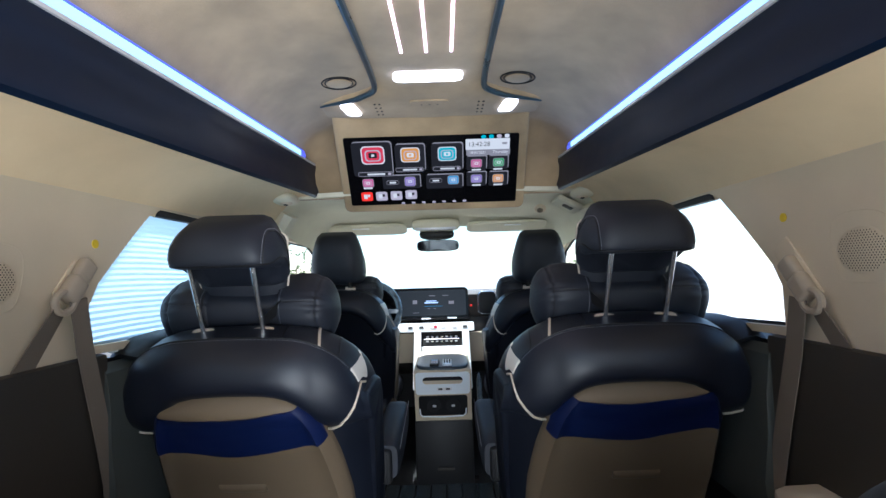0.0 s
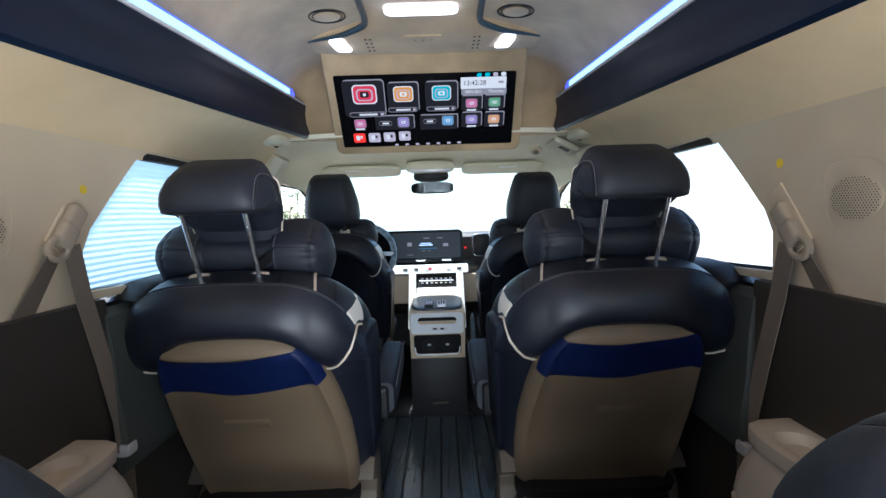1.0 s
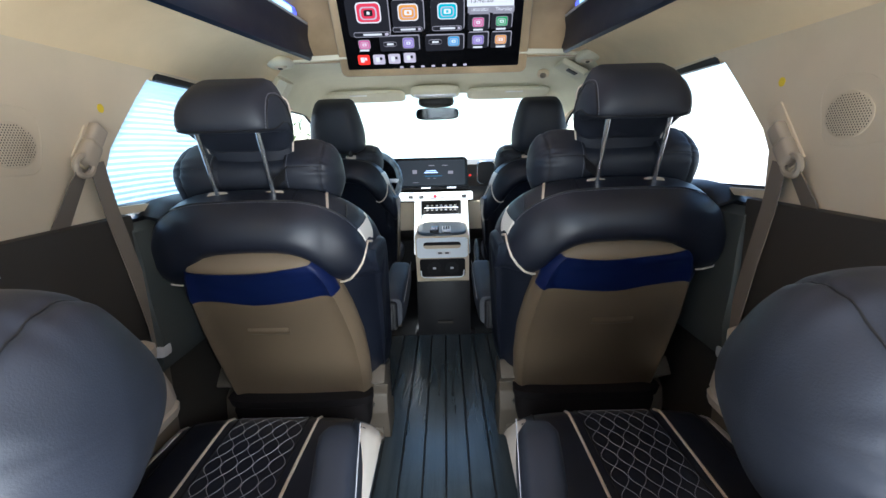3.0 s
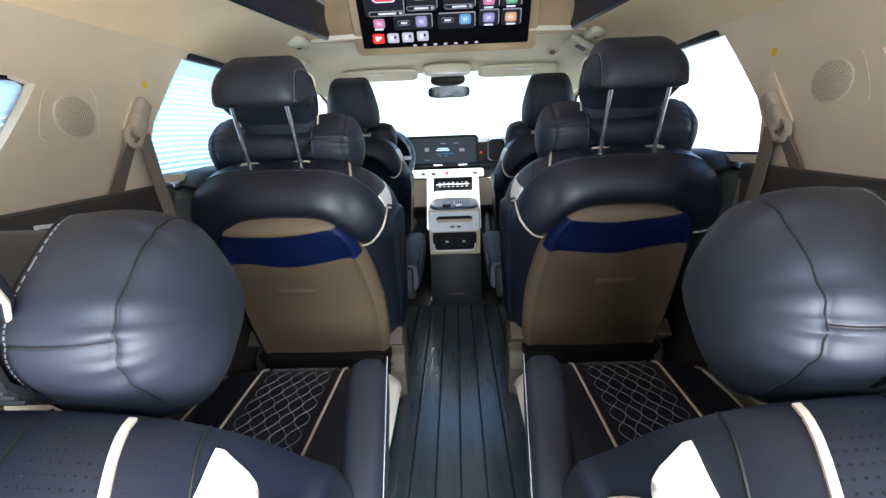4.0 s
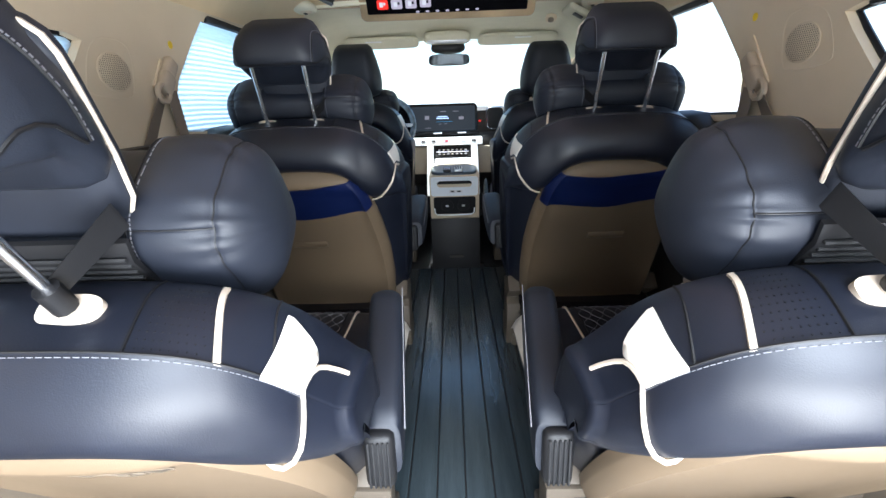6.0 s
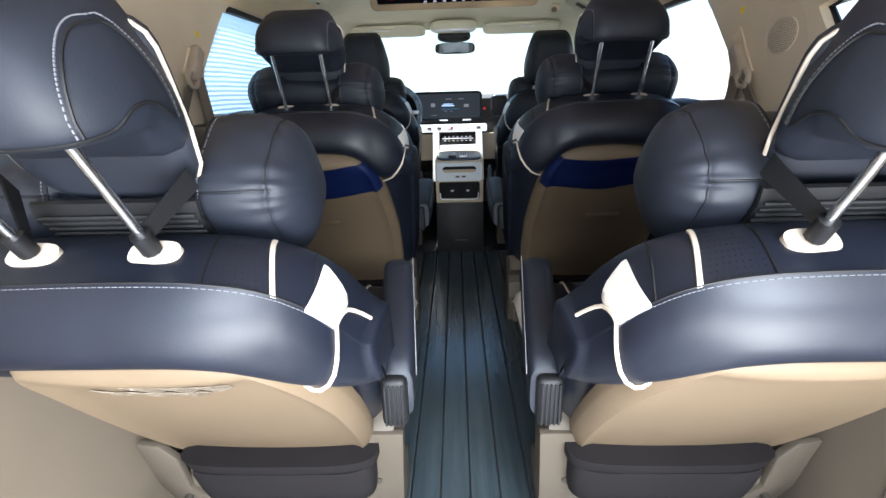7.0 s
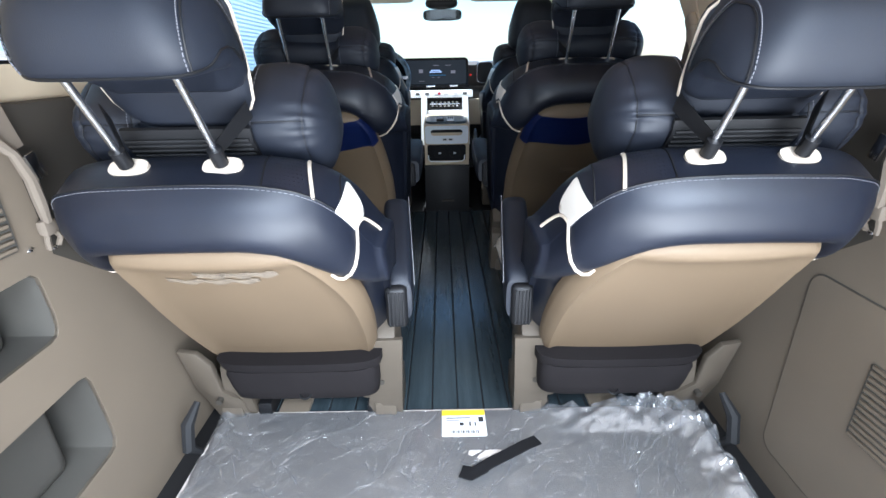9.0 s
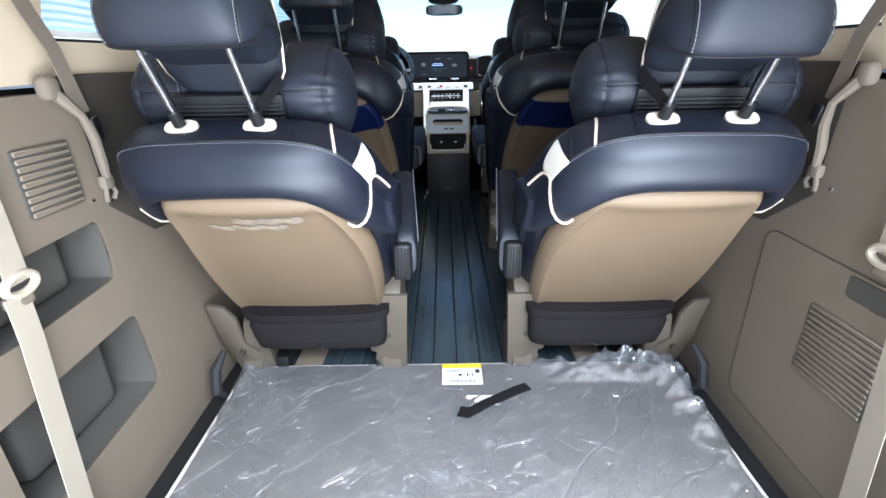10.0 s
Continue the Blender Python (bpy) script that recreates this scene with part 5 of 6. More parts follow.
# ledges with cup holders beside the third row
for s in (-1, 1):
    ld = thing("side_ledge", "tan plastic side ledge with a cup holder", "armrest", "side ledges")
    bm = bmesh.new()
    dz, dy = -0.016, -0.045
    hole = [(p + dy, q) for p, q in rounded(1.54, 0.662, 1.745, 0.738, 0.034)]
    plate(bm, [(1.30, 0.645), (1.50, 0.636), (1.72 + dy, 0.632), (1.765 + dy, 0.640), (1.79 + dy, 0.655), (1.805 + dy, 0.685), (1.81 + dy, 0.756), (1.30, 0.756)], [hole], 0.632 + dz, 0.662 + dz, lambda a, b, d: (s * b, a, d))
    bmesh.ops.bevel(bm, geom=[e for e in bm.edges if e.is_manifold and e.calc_face_angle(0) > 1.0], offset=0.006, segments=2, profile=0.6, affect="EDGES")
    part("top", bm, LEDGE, ld, "", 30)
    # the body swells forward below its top rim and ends in a grooved lip
    bm = bmesh.new()
    rings = []
    for z, x, y in ((0.640, 0.646, 1.738), (0.624, 0.646, 1.738), (0.618, 0.641, 1.745), (0.585, 0.634, 1.762), (0.548, 0.628, 1.774), (0.512, 0.624, 1.778), (0.508, 0.628, 1.773), (0.505, 0.628, 1.773), (0.500, 0.621, 1.781), (0.482, 0.622, 1.780), (0.476, 0.630, 1.770)):
        rings.append([(s * x, 1.30, z + dz), (s * (x - 0.004), 1.55, z + dz), (s * x, y - 0.05, z + dz), (s * (x + 0.012), y - 0.018, z + dz), (s * (x + 0.036), y, z + dz), (s * 0.756, y + 0.004, z + dz), (s * 0.756, 1.30, z + dz)])
    loft(bm, rings)
    part("body", bm, LEDGE, ld, "", 50)
    bm = bmesh.new()
    loft(bm, [[(s * (0.70 + (b - 0.70) * k), 1.642 + dy + (a - 1.642 - dy) * k, z + dz) for a, b in hole] for z, k in ((0.658, 1.0), (0.648, 0.95), (0.632, 0.90), (0.612, 0.80), (0.606, 0.3))], caps=False)
    part("cup_holder", bm, LEDGE, ld, "oval cup holder recess")

sticker = thing("paper_label", "small white printed label stuck on the dark side trim", "label")
bm = bmesh.new()
SL = lambda a, b, d: Vector((-0.7515 + d, 1.478 + a, 0.882 + b - 0.1 * a))
prism(bm, rounded(-0.040, -0.0125, 0.040, 0.0125, 0.002, 2), 0, 0.0008, SL)
part("paper", bm, PAPER, sticker)
for a0, a1 in ((-0.032, -0.004), (0.006, 0.032)):
    bm = bmesh.new()
    prism(bm, rounded(a0, -0.005, a1, 0.005, 0.001, 1), 0.001, 0.0014, SL)
    part("print_bar", bm, INK, sticker)

# seat belts
for s in (-1, 1):
    sb = thing("seat_belt", "beige seat belt hanging from its pillar anchor", "seat belt", "third-row seat belts")
    ya, za = (1.782, 1.062) if s < 0 else (1.767, 1.022)
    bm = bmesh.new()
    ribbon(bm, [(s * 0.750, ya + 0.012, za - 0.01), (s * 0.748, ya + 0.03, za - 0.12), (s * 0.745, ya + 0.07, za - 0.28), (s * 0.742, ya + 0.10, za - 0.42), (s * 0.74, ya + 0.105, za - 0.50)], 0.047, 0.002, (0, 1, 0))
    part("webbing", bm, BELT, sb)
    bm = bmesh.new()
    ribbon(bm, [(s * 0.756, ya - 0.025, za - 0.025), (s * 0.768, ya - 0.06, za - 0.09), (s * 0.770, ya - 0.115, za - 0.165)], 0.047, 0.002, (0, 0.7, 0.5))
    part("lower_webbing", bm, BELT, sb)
    bm = bmesh.new()
    tube(bm, [(s * 0.752, ya + 0.024 * math.cos(a) - 0.022, za - 0.014 + 0.021 * math.sin(a)) for a in [2 * math.pi * k / 18 for k in range(19)]], 0.0075, 8)
    part("guide_ring", bm, BELTTRIM, sb, "ivory plastic belt guide")
    bm = bmesh.new()
    box(bm, (0, 0, 0), (0.030, 0.046, 0.060), 0.014, 3, Matrix.Translation((s * 0.757, ya + 0.006, za + 0.012)) @ Matrix.Rotation(radians(-38), 4, "X"))
    part("adjuster", bm, BELTTRIM, sb, "ivory belt height adjuster", 50)
    bm = bmesh.new()
    box(bm, (0, 0, 0), (0.026, 0.042, 0.054), 0.012, 3, Matrix.Translation((s * 0.759, ya + 0.038, za + 0.050)) @ Matrix.Rotation(radians(-38), 4, "X"))
    part("adjuster_button", bm, BELTTRIM, sb, "ivory push button of the belt adjuster", 50)
    bm = bmesh.new()
    low = 0.018 if s < 0 else 0.0
    box(bm, (0, 0, 0), (0.006, 0.054, 0.15 - 3.4 * low), 0.003, 2, Matrix.Translation((s * 0.771, ya + 0.036 - low, za + 0.046 - 1.3 * low)) @ Matrix.Rotation(radians(-38), 4, "X"))
    part("adjuster_rail", bm, PILLAR, sb)
    bm = bmesh.new()
    box(bm, (s * 0.735, ya + 0.105, za - 0.50), (0.03, 0.04, 0.03), 0.008)
    part("tongue", bm, SATIN, sb)
    # fourth-row belt on the rear pillar
    rb = thing("seat_belt", "beige rear seat belt clipped to the load bay trim", "seat belt", "rear seat belts")
    o = 0.0 if s < 0 else 0.022
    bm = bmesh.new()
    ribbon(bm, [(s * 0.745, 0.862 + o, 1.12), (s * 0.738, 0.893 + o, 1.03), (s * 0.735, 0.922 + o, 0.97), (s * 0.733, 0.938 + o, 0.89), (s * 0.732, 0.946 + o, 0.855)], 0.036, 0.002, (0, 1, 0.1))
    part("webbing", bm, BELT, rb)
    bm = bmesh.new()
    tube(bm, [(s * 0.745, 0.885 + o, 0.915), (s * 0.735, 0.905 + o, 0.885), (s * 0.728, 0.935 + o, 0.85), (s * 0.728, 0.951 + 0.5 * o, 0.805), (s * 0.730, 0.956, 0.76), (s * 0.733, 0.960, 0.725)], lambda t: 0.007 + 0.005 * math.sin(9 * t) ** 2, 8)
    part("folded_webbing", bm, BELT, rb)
    bm = bmesh.new()
    puff(bm, (s * 0.743, 0.892 + o, 0.905), (0.014, 0.020, 0.022), 3, 3, 16, 10)
    part("guide", bm, BELT, rb, "beige plastic belt guide")
    bm = bmesh.new()
    box(bm, (0, 0, 0), (0.006, 0.022, 0.046), 0.003, 2, Matrix.Translation((s * 0.722, 0.962 + o, 0.825)) @ Matrix.Rotation(radians(18), 4, "X"))
    part("tongue", bm, CHROME, rb, "chrome belt tongue")
    cl = bmesh.new()
    box(cl, (s * 0.738, 0.962, 0.715), (0.020, 0.030, 0.030), 0.009)
    for dy in (-0.014, 0.016):
        tube(cl, [(s * 0.736, 0.962 + 0.5 * dy, 0.71), (s * 0.738, 0.966 + dy, 0.69), (s * 0.742, 0.966 + 0.7 * dy, 0.675)], 0.005, 6)
    part("clip", cl, BELT, rb, "beige two-pronged belt clip")
    for dy, dz in ((-0.038, -0.012), (0.012, -0.026)):
        bm = bmesh.new()
        puff(bm, (s * 0.7505, 0.964 + dy, 0.697 + dz), (0.004, 0.007, 0.004), 2, 2, 10, 6)
        part("stud", bm, CHROME, rb, "small chrome stud")
    # belt by the tailgate
    tb = thing("seat_belt", "pale beige seat belt hanging beside the tailgate", "seat belt", "rear seat belts")
    o = 0.0 if s < 0 else 0.055
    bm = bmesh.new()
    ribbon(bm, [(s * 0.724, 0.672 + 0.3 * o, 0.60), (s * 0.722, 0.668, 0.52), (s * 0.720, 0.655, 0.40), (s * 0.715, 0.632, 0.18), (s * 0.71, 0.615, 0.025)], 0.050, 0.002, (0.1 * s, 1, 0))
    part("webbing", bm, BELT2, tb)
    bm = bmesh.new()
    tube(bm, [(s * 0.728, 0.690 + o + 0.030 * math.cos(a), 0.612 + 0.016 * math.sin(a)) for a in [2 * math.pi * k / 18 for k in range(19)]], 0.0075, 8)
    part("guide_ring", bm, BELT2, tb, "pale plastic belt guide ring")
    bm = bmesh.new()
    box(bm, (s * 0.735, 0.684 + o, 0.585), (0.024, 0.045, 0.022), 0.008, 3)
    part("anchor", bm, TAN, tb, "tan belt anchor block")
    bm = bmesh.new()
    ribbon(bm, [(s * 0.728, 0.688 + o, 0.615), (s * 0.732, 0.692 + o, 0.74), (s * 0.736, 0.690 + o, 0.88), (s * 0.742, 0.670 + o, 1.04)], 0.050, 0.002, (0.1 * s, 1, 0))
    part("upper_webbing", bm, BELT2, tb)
    lv = thing("seat_release_strap", "dark seat release strap at the seat foot", "strap", "seat release straps")
    bm = bmesh.new()
    tube(bm, [(s * 0.685, 1.16, 0.16), (s * 0.70, 1.12, 0.12), (s * 0.70, 1.10, 0.06), (s * 0.69, 1.13, 0.02)], lambda t: 0.008 + 0.010 * math.sin(math.pi * t), 8)
    part("strap", bm, RUBBER, lv)

# speakers, marker dots and stickers on the pillars
for s in (-1, 1):
    sp = thing("pillar_speaker", "round perforated beige speaker grille in the pillar", "speaker", "pillar speakers")
    yc, zc_ = (1.619, 1.092) if s < 0 else (1.645, 1.104)
    bm = bmesh.new()
    loft(bm, [[(s * d, yc + r * math.cos(2 * math.pi * k / 40), zc_ + 0.78 * r * math.sin(2 * math.pi * k / 40)) for k in range(40)] for d, r in ((0.773, 0.055), (0.7712, 0.055), (0.7705, 0.053))])
    part("grille", bm, PILLAR, sp, "", 30)
    bm = bmesh.new()
    for i in range(-8, 9):
        for j in range(-8, 9):
            a, b = i * 0.0062 + (0.0031 if j % 2 else 0), j * 0.0045
            if a * a + (b / 0.78) ** 2 < 0.0505 ** 2:
                bm.faces.new([bm.verts.new((s * 0.7701, yc + a + 0.0013 * math.cos(q), zc_ + b + 0.0016 * math.sin(q))) for q in [2 * math.pi * k / 6 for k in range(6)]])
    part("perforation", bm, BROWN, sp)["kind"] = "stuff"
    bm = bmesh.new()
    out = [(yc + 0.075, zc_ + 0.055), (yc + 0.03, zc_ + 0.075), (yc - 0.06, zc_ + 0.065), (yc - 0.10, zc_ - 0.03), (yc - 0.09, zc_ - 0.05), (yc + 0.035, zc_ - 0.06), (yc + 0.06, zc_ - 0.04)]
    for _ in range(3):
        out = [q for (a, b), (c, d) in zip(out, out[1:] + out[:1]) for q in ((0.75 * a + 0.25 * c, 0.75 * b + 0.25 * d), (0.25 * a + 0.75 * c, 0.25 * b + 0.75 * d))]
    tube(bm, [(s * 0.7735, a, b) for a, b in out + out[:1]], 0.0022, 6)
    part("recess_edge", bm, PILLAR, sp)
    dt = (1.869, 1.175) if s < 0 else (1.835, 1.185)
    bm = bmesh.new()
    loft(bm, [[(s * d, dt[0] + 0.010 * math.cos(2 * math.pi * k / 20), dt[1] + 0.010 * math.sin(2 * math.pi * k / 20)) for k in range(20)] for d in (0.7725, 0.7705)])
    tagged(finish("marker_dot", bm, YELLOW), "small round yellow sticker on the pillar trim", "sticker", "yellow stickers")

# pleated blinds over the left windows and dark cassettes
blind_mat = bpy.data.materials.new("translucent_pleated_blind")
blind_mat.use_nodes = True
_t = blind_mat.node_tree
_t.nodes.clear()
_o = _t.nodes.new("ShaderNodeOutputMaterial")
_mx = _t.nodes.new("ShaderNodeMixShader")
_mx.inputs[0].default_value = 0.55
_d = _t.nodes.new("ShaderNodeBsdfDiffuse")
_d.inputs[0].default_value = (0.66, 0.80, 0.94, 1)
_tl = _t.nodes.new("ShaderNodeBsdfTranslucent")
_tl.inputs[0].default_value = (0.50, 0.73, 0.93, 1)
_t.links.new(_d.outputs[0], _mx.inputs[1])
_t.links.new(_tl.outputs[0], _mx.inputs[2])
_t.links.new(_mx.outputs[0], _o.inputs["Surface"])


def pleated(outline, s, zlo, zhi, pitch=0.0145):
    """Pleats clipped to a window's outline, row by row."""
    bm = bmesh.new()
    last = None
    n = int((zhi - zlo) / pitch * 2)
    for k in range(n + 1):
        z = zlo + (zhi - zlo) * k / n
        ys = []
        for (a, za_), (b, zb_) in zip(outline, outline[1:] + outline[:1]):
            if (za_ > z) != (zb_ > z):
                ys.append(a + (b - a) * (z - za_) / (zb_ - za_))
        if len(ys) < 2:
            last = None
            continue
        d = s * (0.7933 if k % 2 else 0.7915)
        row = [bm.verts.new((d, min(ys) + (max(ys) - min(ys)) * i / 6, z + 0.002 * math.sin(i * 1.7))) for i in range(7)]
        if last:
            for i in range(6):
                bm.faces.new((last[i], last[i + 1], row[i + 1], row[i]))
        last = row
    return bm


for o, zl, zh in ((SIDE_WIN, 0.925, 1.27), (QUARTER_WIN, 1.005, 1.155)):
    bl = thing("pleated_blind", "pale blue translucent pleated window blind, drawn down", "blind", "window blinds")
    ob = part("fabric", pleated(o, -1, zl, zh), blind_mat, bl)
    for f in ob.data.polygons:
        f.use_smooth = False
    ya_, yb_ = min(q[0] for q in o), max(q[0] for q in o)
    part("bottom_rail", Box((-0.792, (ya_ + yb_) / 2 + (0.02 if o is SIDE_WIN else -0.02), zl - 0.004), (0.012, (yb_ - ya_) * 0.86, 0.012), 0.003), PAPER, bl, "slim white bottom rail")
for s in (-1, 1):
    for a, b, z in ((2.11, 2.92, 1.277), (0.5, 1.490, 1.163)):
        bm = Box((s * 0.786, (a + b) / 2, z), (0.024, b - a, 0.022), 0.005)
        tagged(finish("blind_cassette", bm, BLACK), "black blind cassette along the window top", "blind cassette", "blind cassettes")

# dark door shoulder below the sliding windows
for s in (-1, 1):
    bm = bmesh.new()
    loft(bm, [[(s * 0.70, y, z - 0.12), (s * 0.69, y, z - 0.03), (s * 0.715, y, z), (s * 0.77, y, z + 0.012), (s * 0.80, y, z)] for y, z in ((1.95, 0.90), (2.0, 0.935), (2.1, 0.94), (2.5, 0.925), (2.95, 0.91))], closed=False)
    bmesh.ops.solidify(bm, geom=bm.faces[:], thickness=0.012)
    tagged(finish("door_shoulder", bm, BLACK), "black padded door shoulder under the sliding window", "door trim", "door shoulders")


# grey trim of the sliding doors beside the second row
for s, nm in ((-1, "left"), (1, "right")):
    bm = bmesh.new()
    loft(bm, [[(s * 0.742, y, 0.50), (s * 0.728, y, 0.53), (s * 0.722, y, 0.60), (s * 0.735, y, 0.70), (s * 0.738, y, 0.80), (s * 0.748, y, 0.88), (s * 0.77, y, 0.90), (s * 0.77, y, 0.50)] for y in (1.875, 1.89, 2.0, 2.4, 2.93)])
    structure("door_trim_" + nm, bm, DOORGREY, "grey-green plastic trim of the sliding door", "door trim")
    bm = bmesh.new()
    box(bm, (s * 0.732, 1.99, 0.775), (0.012, 0.03, 0.05), 0.005)
    structure("door_latch_" + nm, bm, SATIN, "small silver door latch plate", "latch")


# ---- ceiling details ----
for x in (-0.322, 0.294):
    rv = thing("round_ceiling_vent", "round suede-covered vent ring in the headliner", "air vent", "round ceiling vents")
    zc_ = 1.690 + rise(2.39)

    def on_vault(r, k, d):
        a, b = r * math.cos(2 * math.pi * k / 40), r * math.sin(2 * math.pi * k / 40)
        return (x + a, 2.39 + b, zc_ + d + 0.063 * b - math.copysign(0.06, x) * a)

    bm = bmesh.new()
    loft(bm, [[on_vault(r, k, d) for k in range(40)] for d, r in ((0.004, 0.043), (-0.006, 0.042), (-0.007, 0.038))])
    part("disc", bm, SUEDE, rv, "", 30)
    for r in (0.047, 0.058):
        bm = bmesh.new()
        tube(bm, [on_vault(r, k, -0.003) for k in range(41)], 0.0018 if r < 0.05 else 0.0026, 6)
        part("ring", bm, BLACK, rv)
for x in (-0.215, 0.180):
    mg = thing("microphone_holes", "small cluster of round holes in the ceiling console", "grille", "console hole clusters")
    for i in range(2):
        for j in range(4):
            bm = bmesh.new()
            yy = 2.552 + 0.036 * j
            c = Vector((x - 0.009 + 0.018 * i, yy, CZ(yy) - lerp([(2.38, 0.008), (2.5, 0.03), (2.72, 0.05)], yy) - 0.0015))
            tube(bm, [c, c + Vector((0, 0, 0.003))], 0.0042, 8)
            part("hole", bm, BLACK, mg)
cg = thing("console_switch_plate", "beige switch plate with three small dots in the ceiling console", "switch panel")
bm = bmesh.new()
prism(bm, rounded(-0.076, -0.085, 0.076, 0.085, 0.02), 0, 0.012, lambda a, b, d: Vector((-0.016 + a, 2.605 + b, CZ(2.605 + b) - lerp([(2.38, 0.008), (2.5, 0.03), (2.72, 0.05)], 2.605 + b) - 0.006 + d)))
part("plate", bm, SUEDE, cg, "", 30)
for k in (-1, 0, 1):
    bm = bmesh.new()
    c = Vector((-0.016 + 0.030 * k, 2.555, CZ(2.555) - 0.0420))
    tube(bm, [c, c + Vector((0, 0, 0.003))], 0.004, 8)
    part("dot", bm, BLACK, cg)


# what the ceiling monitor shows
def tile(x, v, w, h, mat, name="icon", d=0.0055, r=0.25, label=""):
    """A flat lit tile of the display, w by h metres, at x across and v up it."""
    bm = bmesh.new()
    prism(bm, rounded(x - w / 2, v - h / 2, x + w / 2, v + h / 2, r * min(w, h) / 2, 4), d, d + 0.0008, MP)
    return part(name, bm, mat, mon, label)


UI_DARK = glow("ui_dark_grey", (0.010, 0.010, 0.013), 0.6)
UI_WHITE = glow("ui_white", (0.85, 0.85, 0.9), 0.28)
UI_PALE = glow("ui_pale_lilac", (0.62, 0.55, 0.66), 0.26)
UI_GREY = glow("ui_grey", (0.35, 0.33, 0.38), 0.25)
UI_RED = glow("ui_red", (0.75, 0.05, 0.10), 0.30)
UI_BRIGHT_RED = glow("ui_bright_red", (0.95, 0.04, 0.03), 0.35)
UI_ORANGE = glow("ui_orange", (0.85, 0.36, 0.08), 0.28)
UI_TEAL = glow("ui_teal", (0.02, 0.48, 0.60), 0.30)
UI_PINK = glow("ui_pink", (0.75, 0.12, 0.35), 0.25)
UI_GREEN = glow("ui_green", (0.03, 0.45, 0.14), 0.25)
UI_PURPLE = glow("ui_purple", (0.32, 0.22, 0.65), 0.25)
UI_BLUE = glow("ui_blue", (0.05, 0.38, 0.75), 0.28)
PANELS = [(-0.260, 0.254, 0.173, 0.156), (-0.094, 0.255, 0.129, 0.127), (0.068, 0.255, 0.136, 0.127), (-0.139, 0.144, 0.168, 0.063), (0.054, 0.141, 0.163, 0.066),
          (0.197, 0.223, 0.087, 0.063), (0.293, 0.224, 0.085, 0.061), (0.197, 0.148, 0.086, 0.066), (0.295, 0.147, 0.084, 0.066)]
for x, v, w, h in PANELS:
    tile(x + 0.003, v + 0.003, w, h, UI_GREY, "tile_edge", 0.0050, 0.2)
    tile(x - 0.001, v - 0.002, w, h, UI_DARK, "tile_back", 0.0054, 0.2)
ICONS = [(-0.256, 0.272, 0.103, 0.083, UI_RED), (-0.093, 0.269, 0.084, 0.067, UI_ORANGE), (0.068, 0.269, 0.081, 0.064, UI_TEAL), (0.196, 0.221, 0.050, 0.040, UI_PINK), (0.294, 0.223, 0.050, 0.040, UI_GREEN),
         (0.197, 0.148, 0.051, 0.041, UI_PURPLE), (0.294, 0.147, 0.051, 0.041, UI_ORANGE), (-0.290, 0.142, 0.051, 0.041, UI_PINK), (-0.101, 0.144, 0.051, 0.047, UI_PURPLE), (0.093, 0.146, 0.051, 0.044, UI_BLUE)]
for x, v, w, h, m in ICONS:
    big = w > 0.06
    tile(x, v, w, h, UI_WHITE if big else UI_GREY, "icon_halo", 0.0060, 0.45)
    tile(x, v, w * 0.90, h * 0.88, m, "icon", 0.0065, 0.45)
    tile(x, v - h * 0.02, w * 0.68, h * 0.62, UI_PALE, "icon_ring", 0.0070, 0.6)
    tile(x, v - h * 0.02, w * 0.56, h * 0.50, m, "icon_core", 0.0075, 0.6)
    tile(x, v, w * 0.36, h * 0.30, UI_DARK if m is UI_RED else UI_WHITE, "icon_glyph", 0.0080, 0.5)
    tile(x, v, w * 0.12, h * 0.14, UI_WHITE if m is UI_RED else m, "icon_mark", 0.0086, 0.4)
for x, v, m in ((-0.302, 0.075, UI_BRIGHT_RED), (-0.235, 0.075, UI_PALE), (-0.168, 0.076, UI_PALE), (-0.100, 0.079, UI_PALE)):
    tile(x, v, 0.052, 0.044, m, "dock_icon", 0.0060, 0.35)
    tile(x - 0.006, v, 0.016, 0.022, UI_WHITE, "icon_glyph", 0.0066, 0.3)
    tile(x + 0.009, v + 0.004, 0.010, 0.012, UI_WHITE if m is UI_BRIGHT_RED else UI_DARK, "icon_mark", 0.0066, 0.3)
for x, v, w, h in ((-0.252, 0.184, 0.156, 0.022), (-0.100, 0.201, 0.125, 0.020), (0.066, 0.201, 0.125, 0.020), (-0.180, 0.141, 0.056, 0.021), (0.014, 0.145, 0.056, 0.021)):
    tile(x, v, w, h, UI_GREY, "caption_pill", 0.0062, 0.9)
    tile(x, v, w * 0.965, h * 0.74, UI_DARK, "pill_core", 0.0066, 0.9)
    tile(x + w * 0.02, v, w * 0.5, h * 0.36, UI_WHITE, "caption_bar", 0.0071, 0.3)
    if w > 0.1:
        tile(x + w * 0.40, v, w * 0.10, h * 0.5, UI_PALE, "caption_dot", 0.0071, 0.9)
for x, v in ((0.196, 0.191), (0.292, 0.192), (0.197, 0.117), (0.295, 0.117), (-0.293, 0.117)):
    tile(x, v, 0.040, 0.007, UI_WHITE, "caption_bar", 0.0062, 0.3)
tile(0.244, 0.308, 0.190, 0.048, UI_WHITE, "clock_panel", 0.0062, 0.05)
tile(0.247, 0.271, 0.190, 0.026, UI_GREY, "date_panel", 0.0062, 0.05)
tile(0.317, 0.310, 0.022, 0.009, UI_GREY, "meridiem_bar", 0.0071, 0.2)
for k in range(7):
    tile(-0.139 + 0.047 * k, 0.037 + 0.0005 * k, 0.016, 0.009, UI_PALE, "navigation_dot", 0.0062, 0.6)
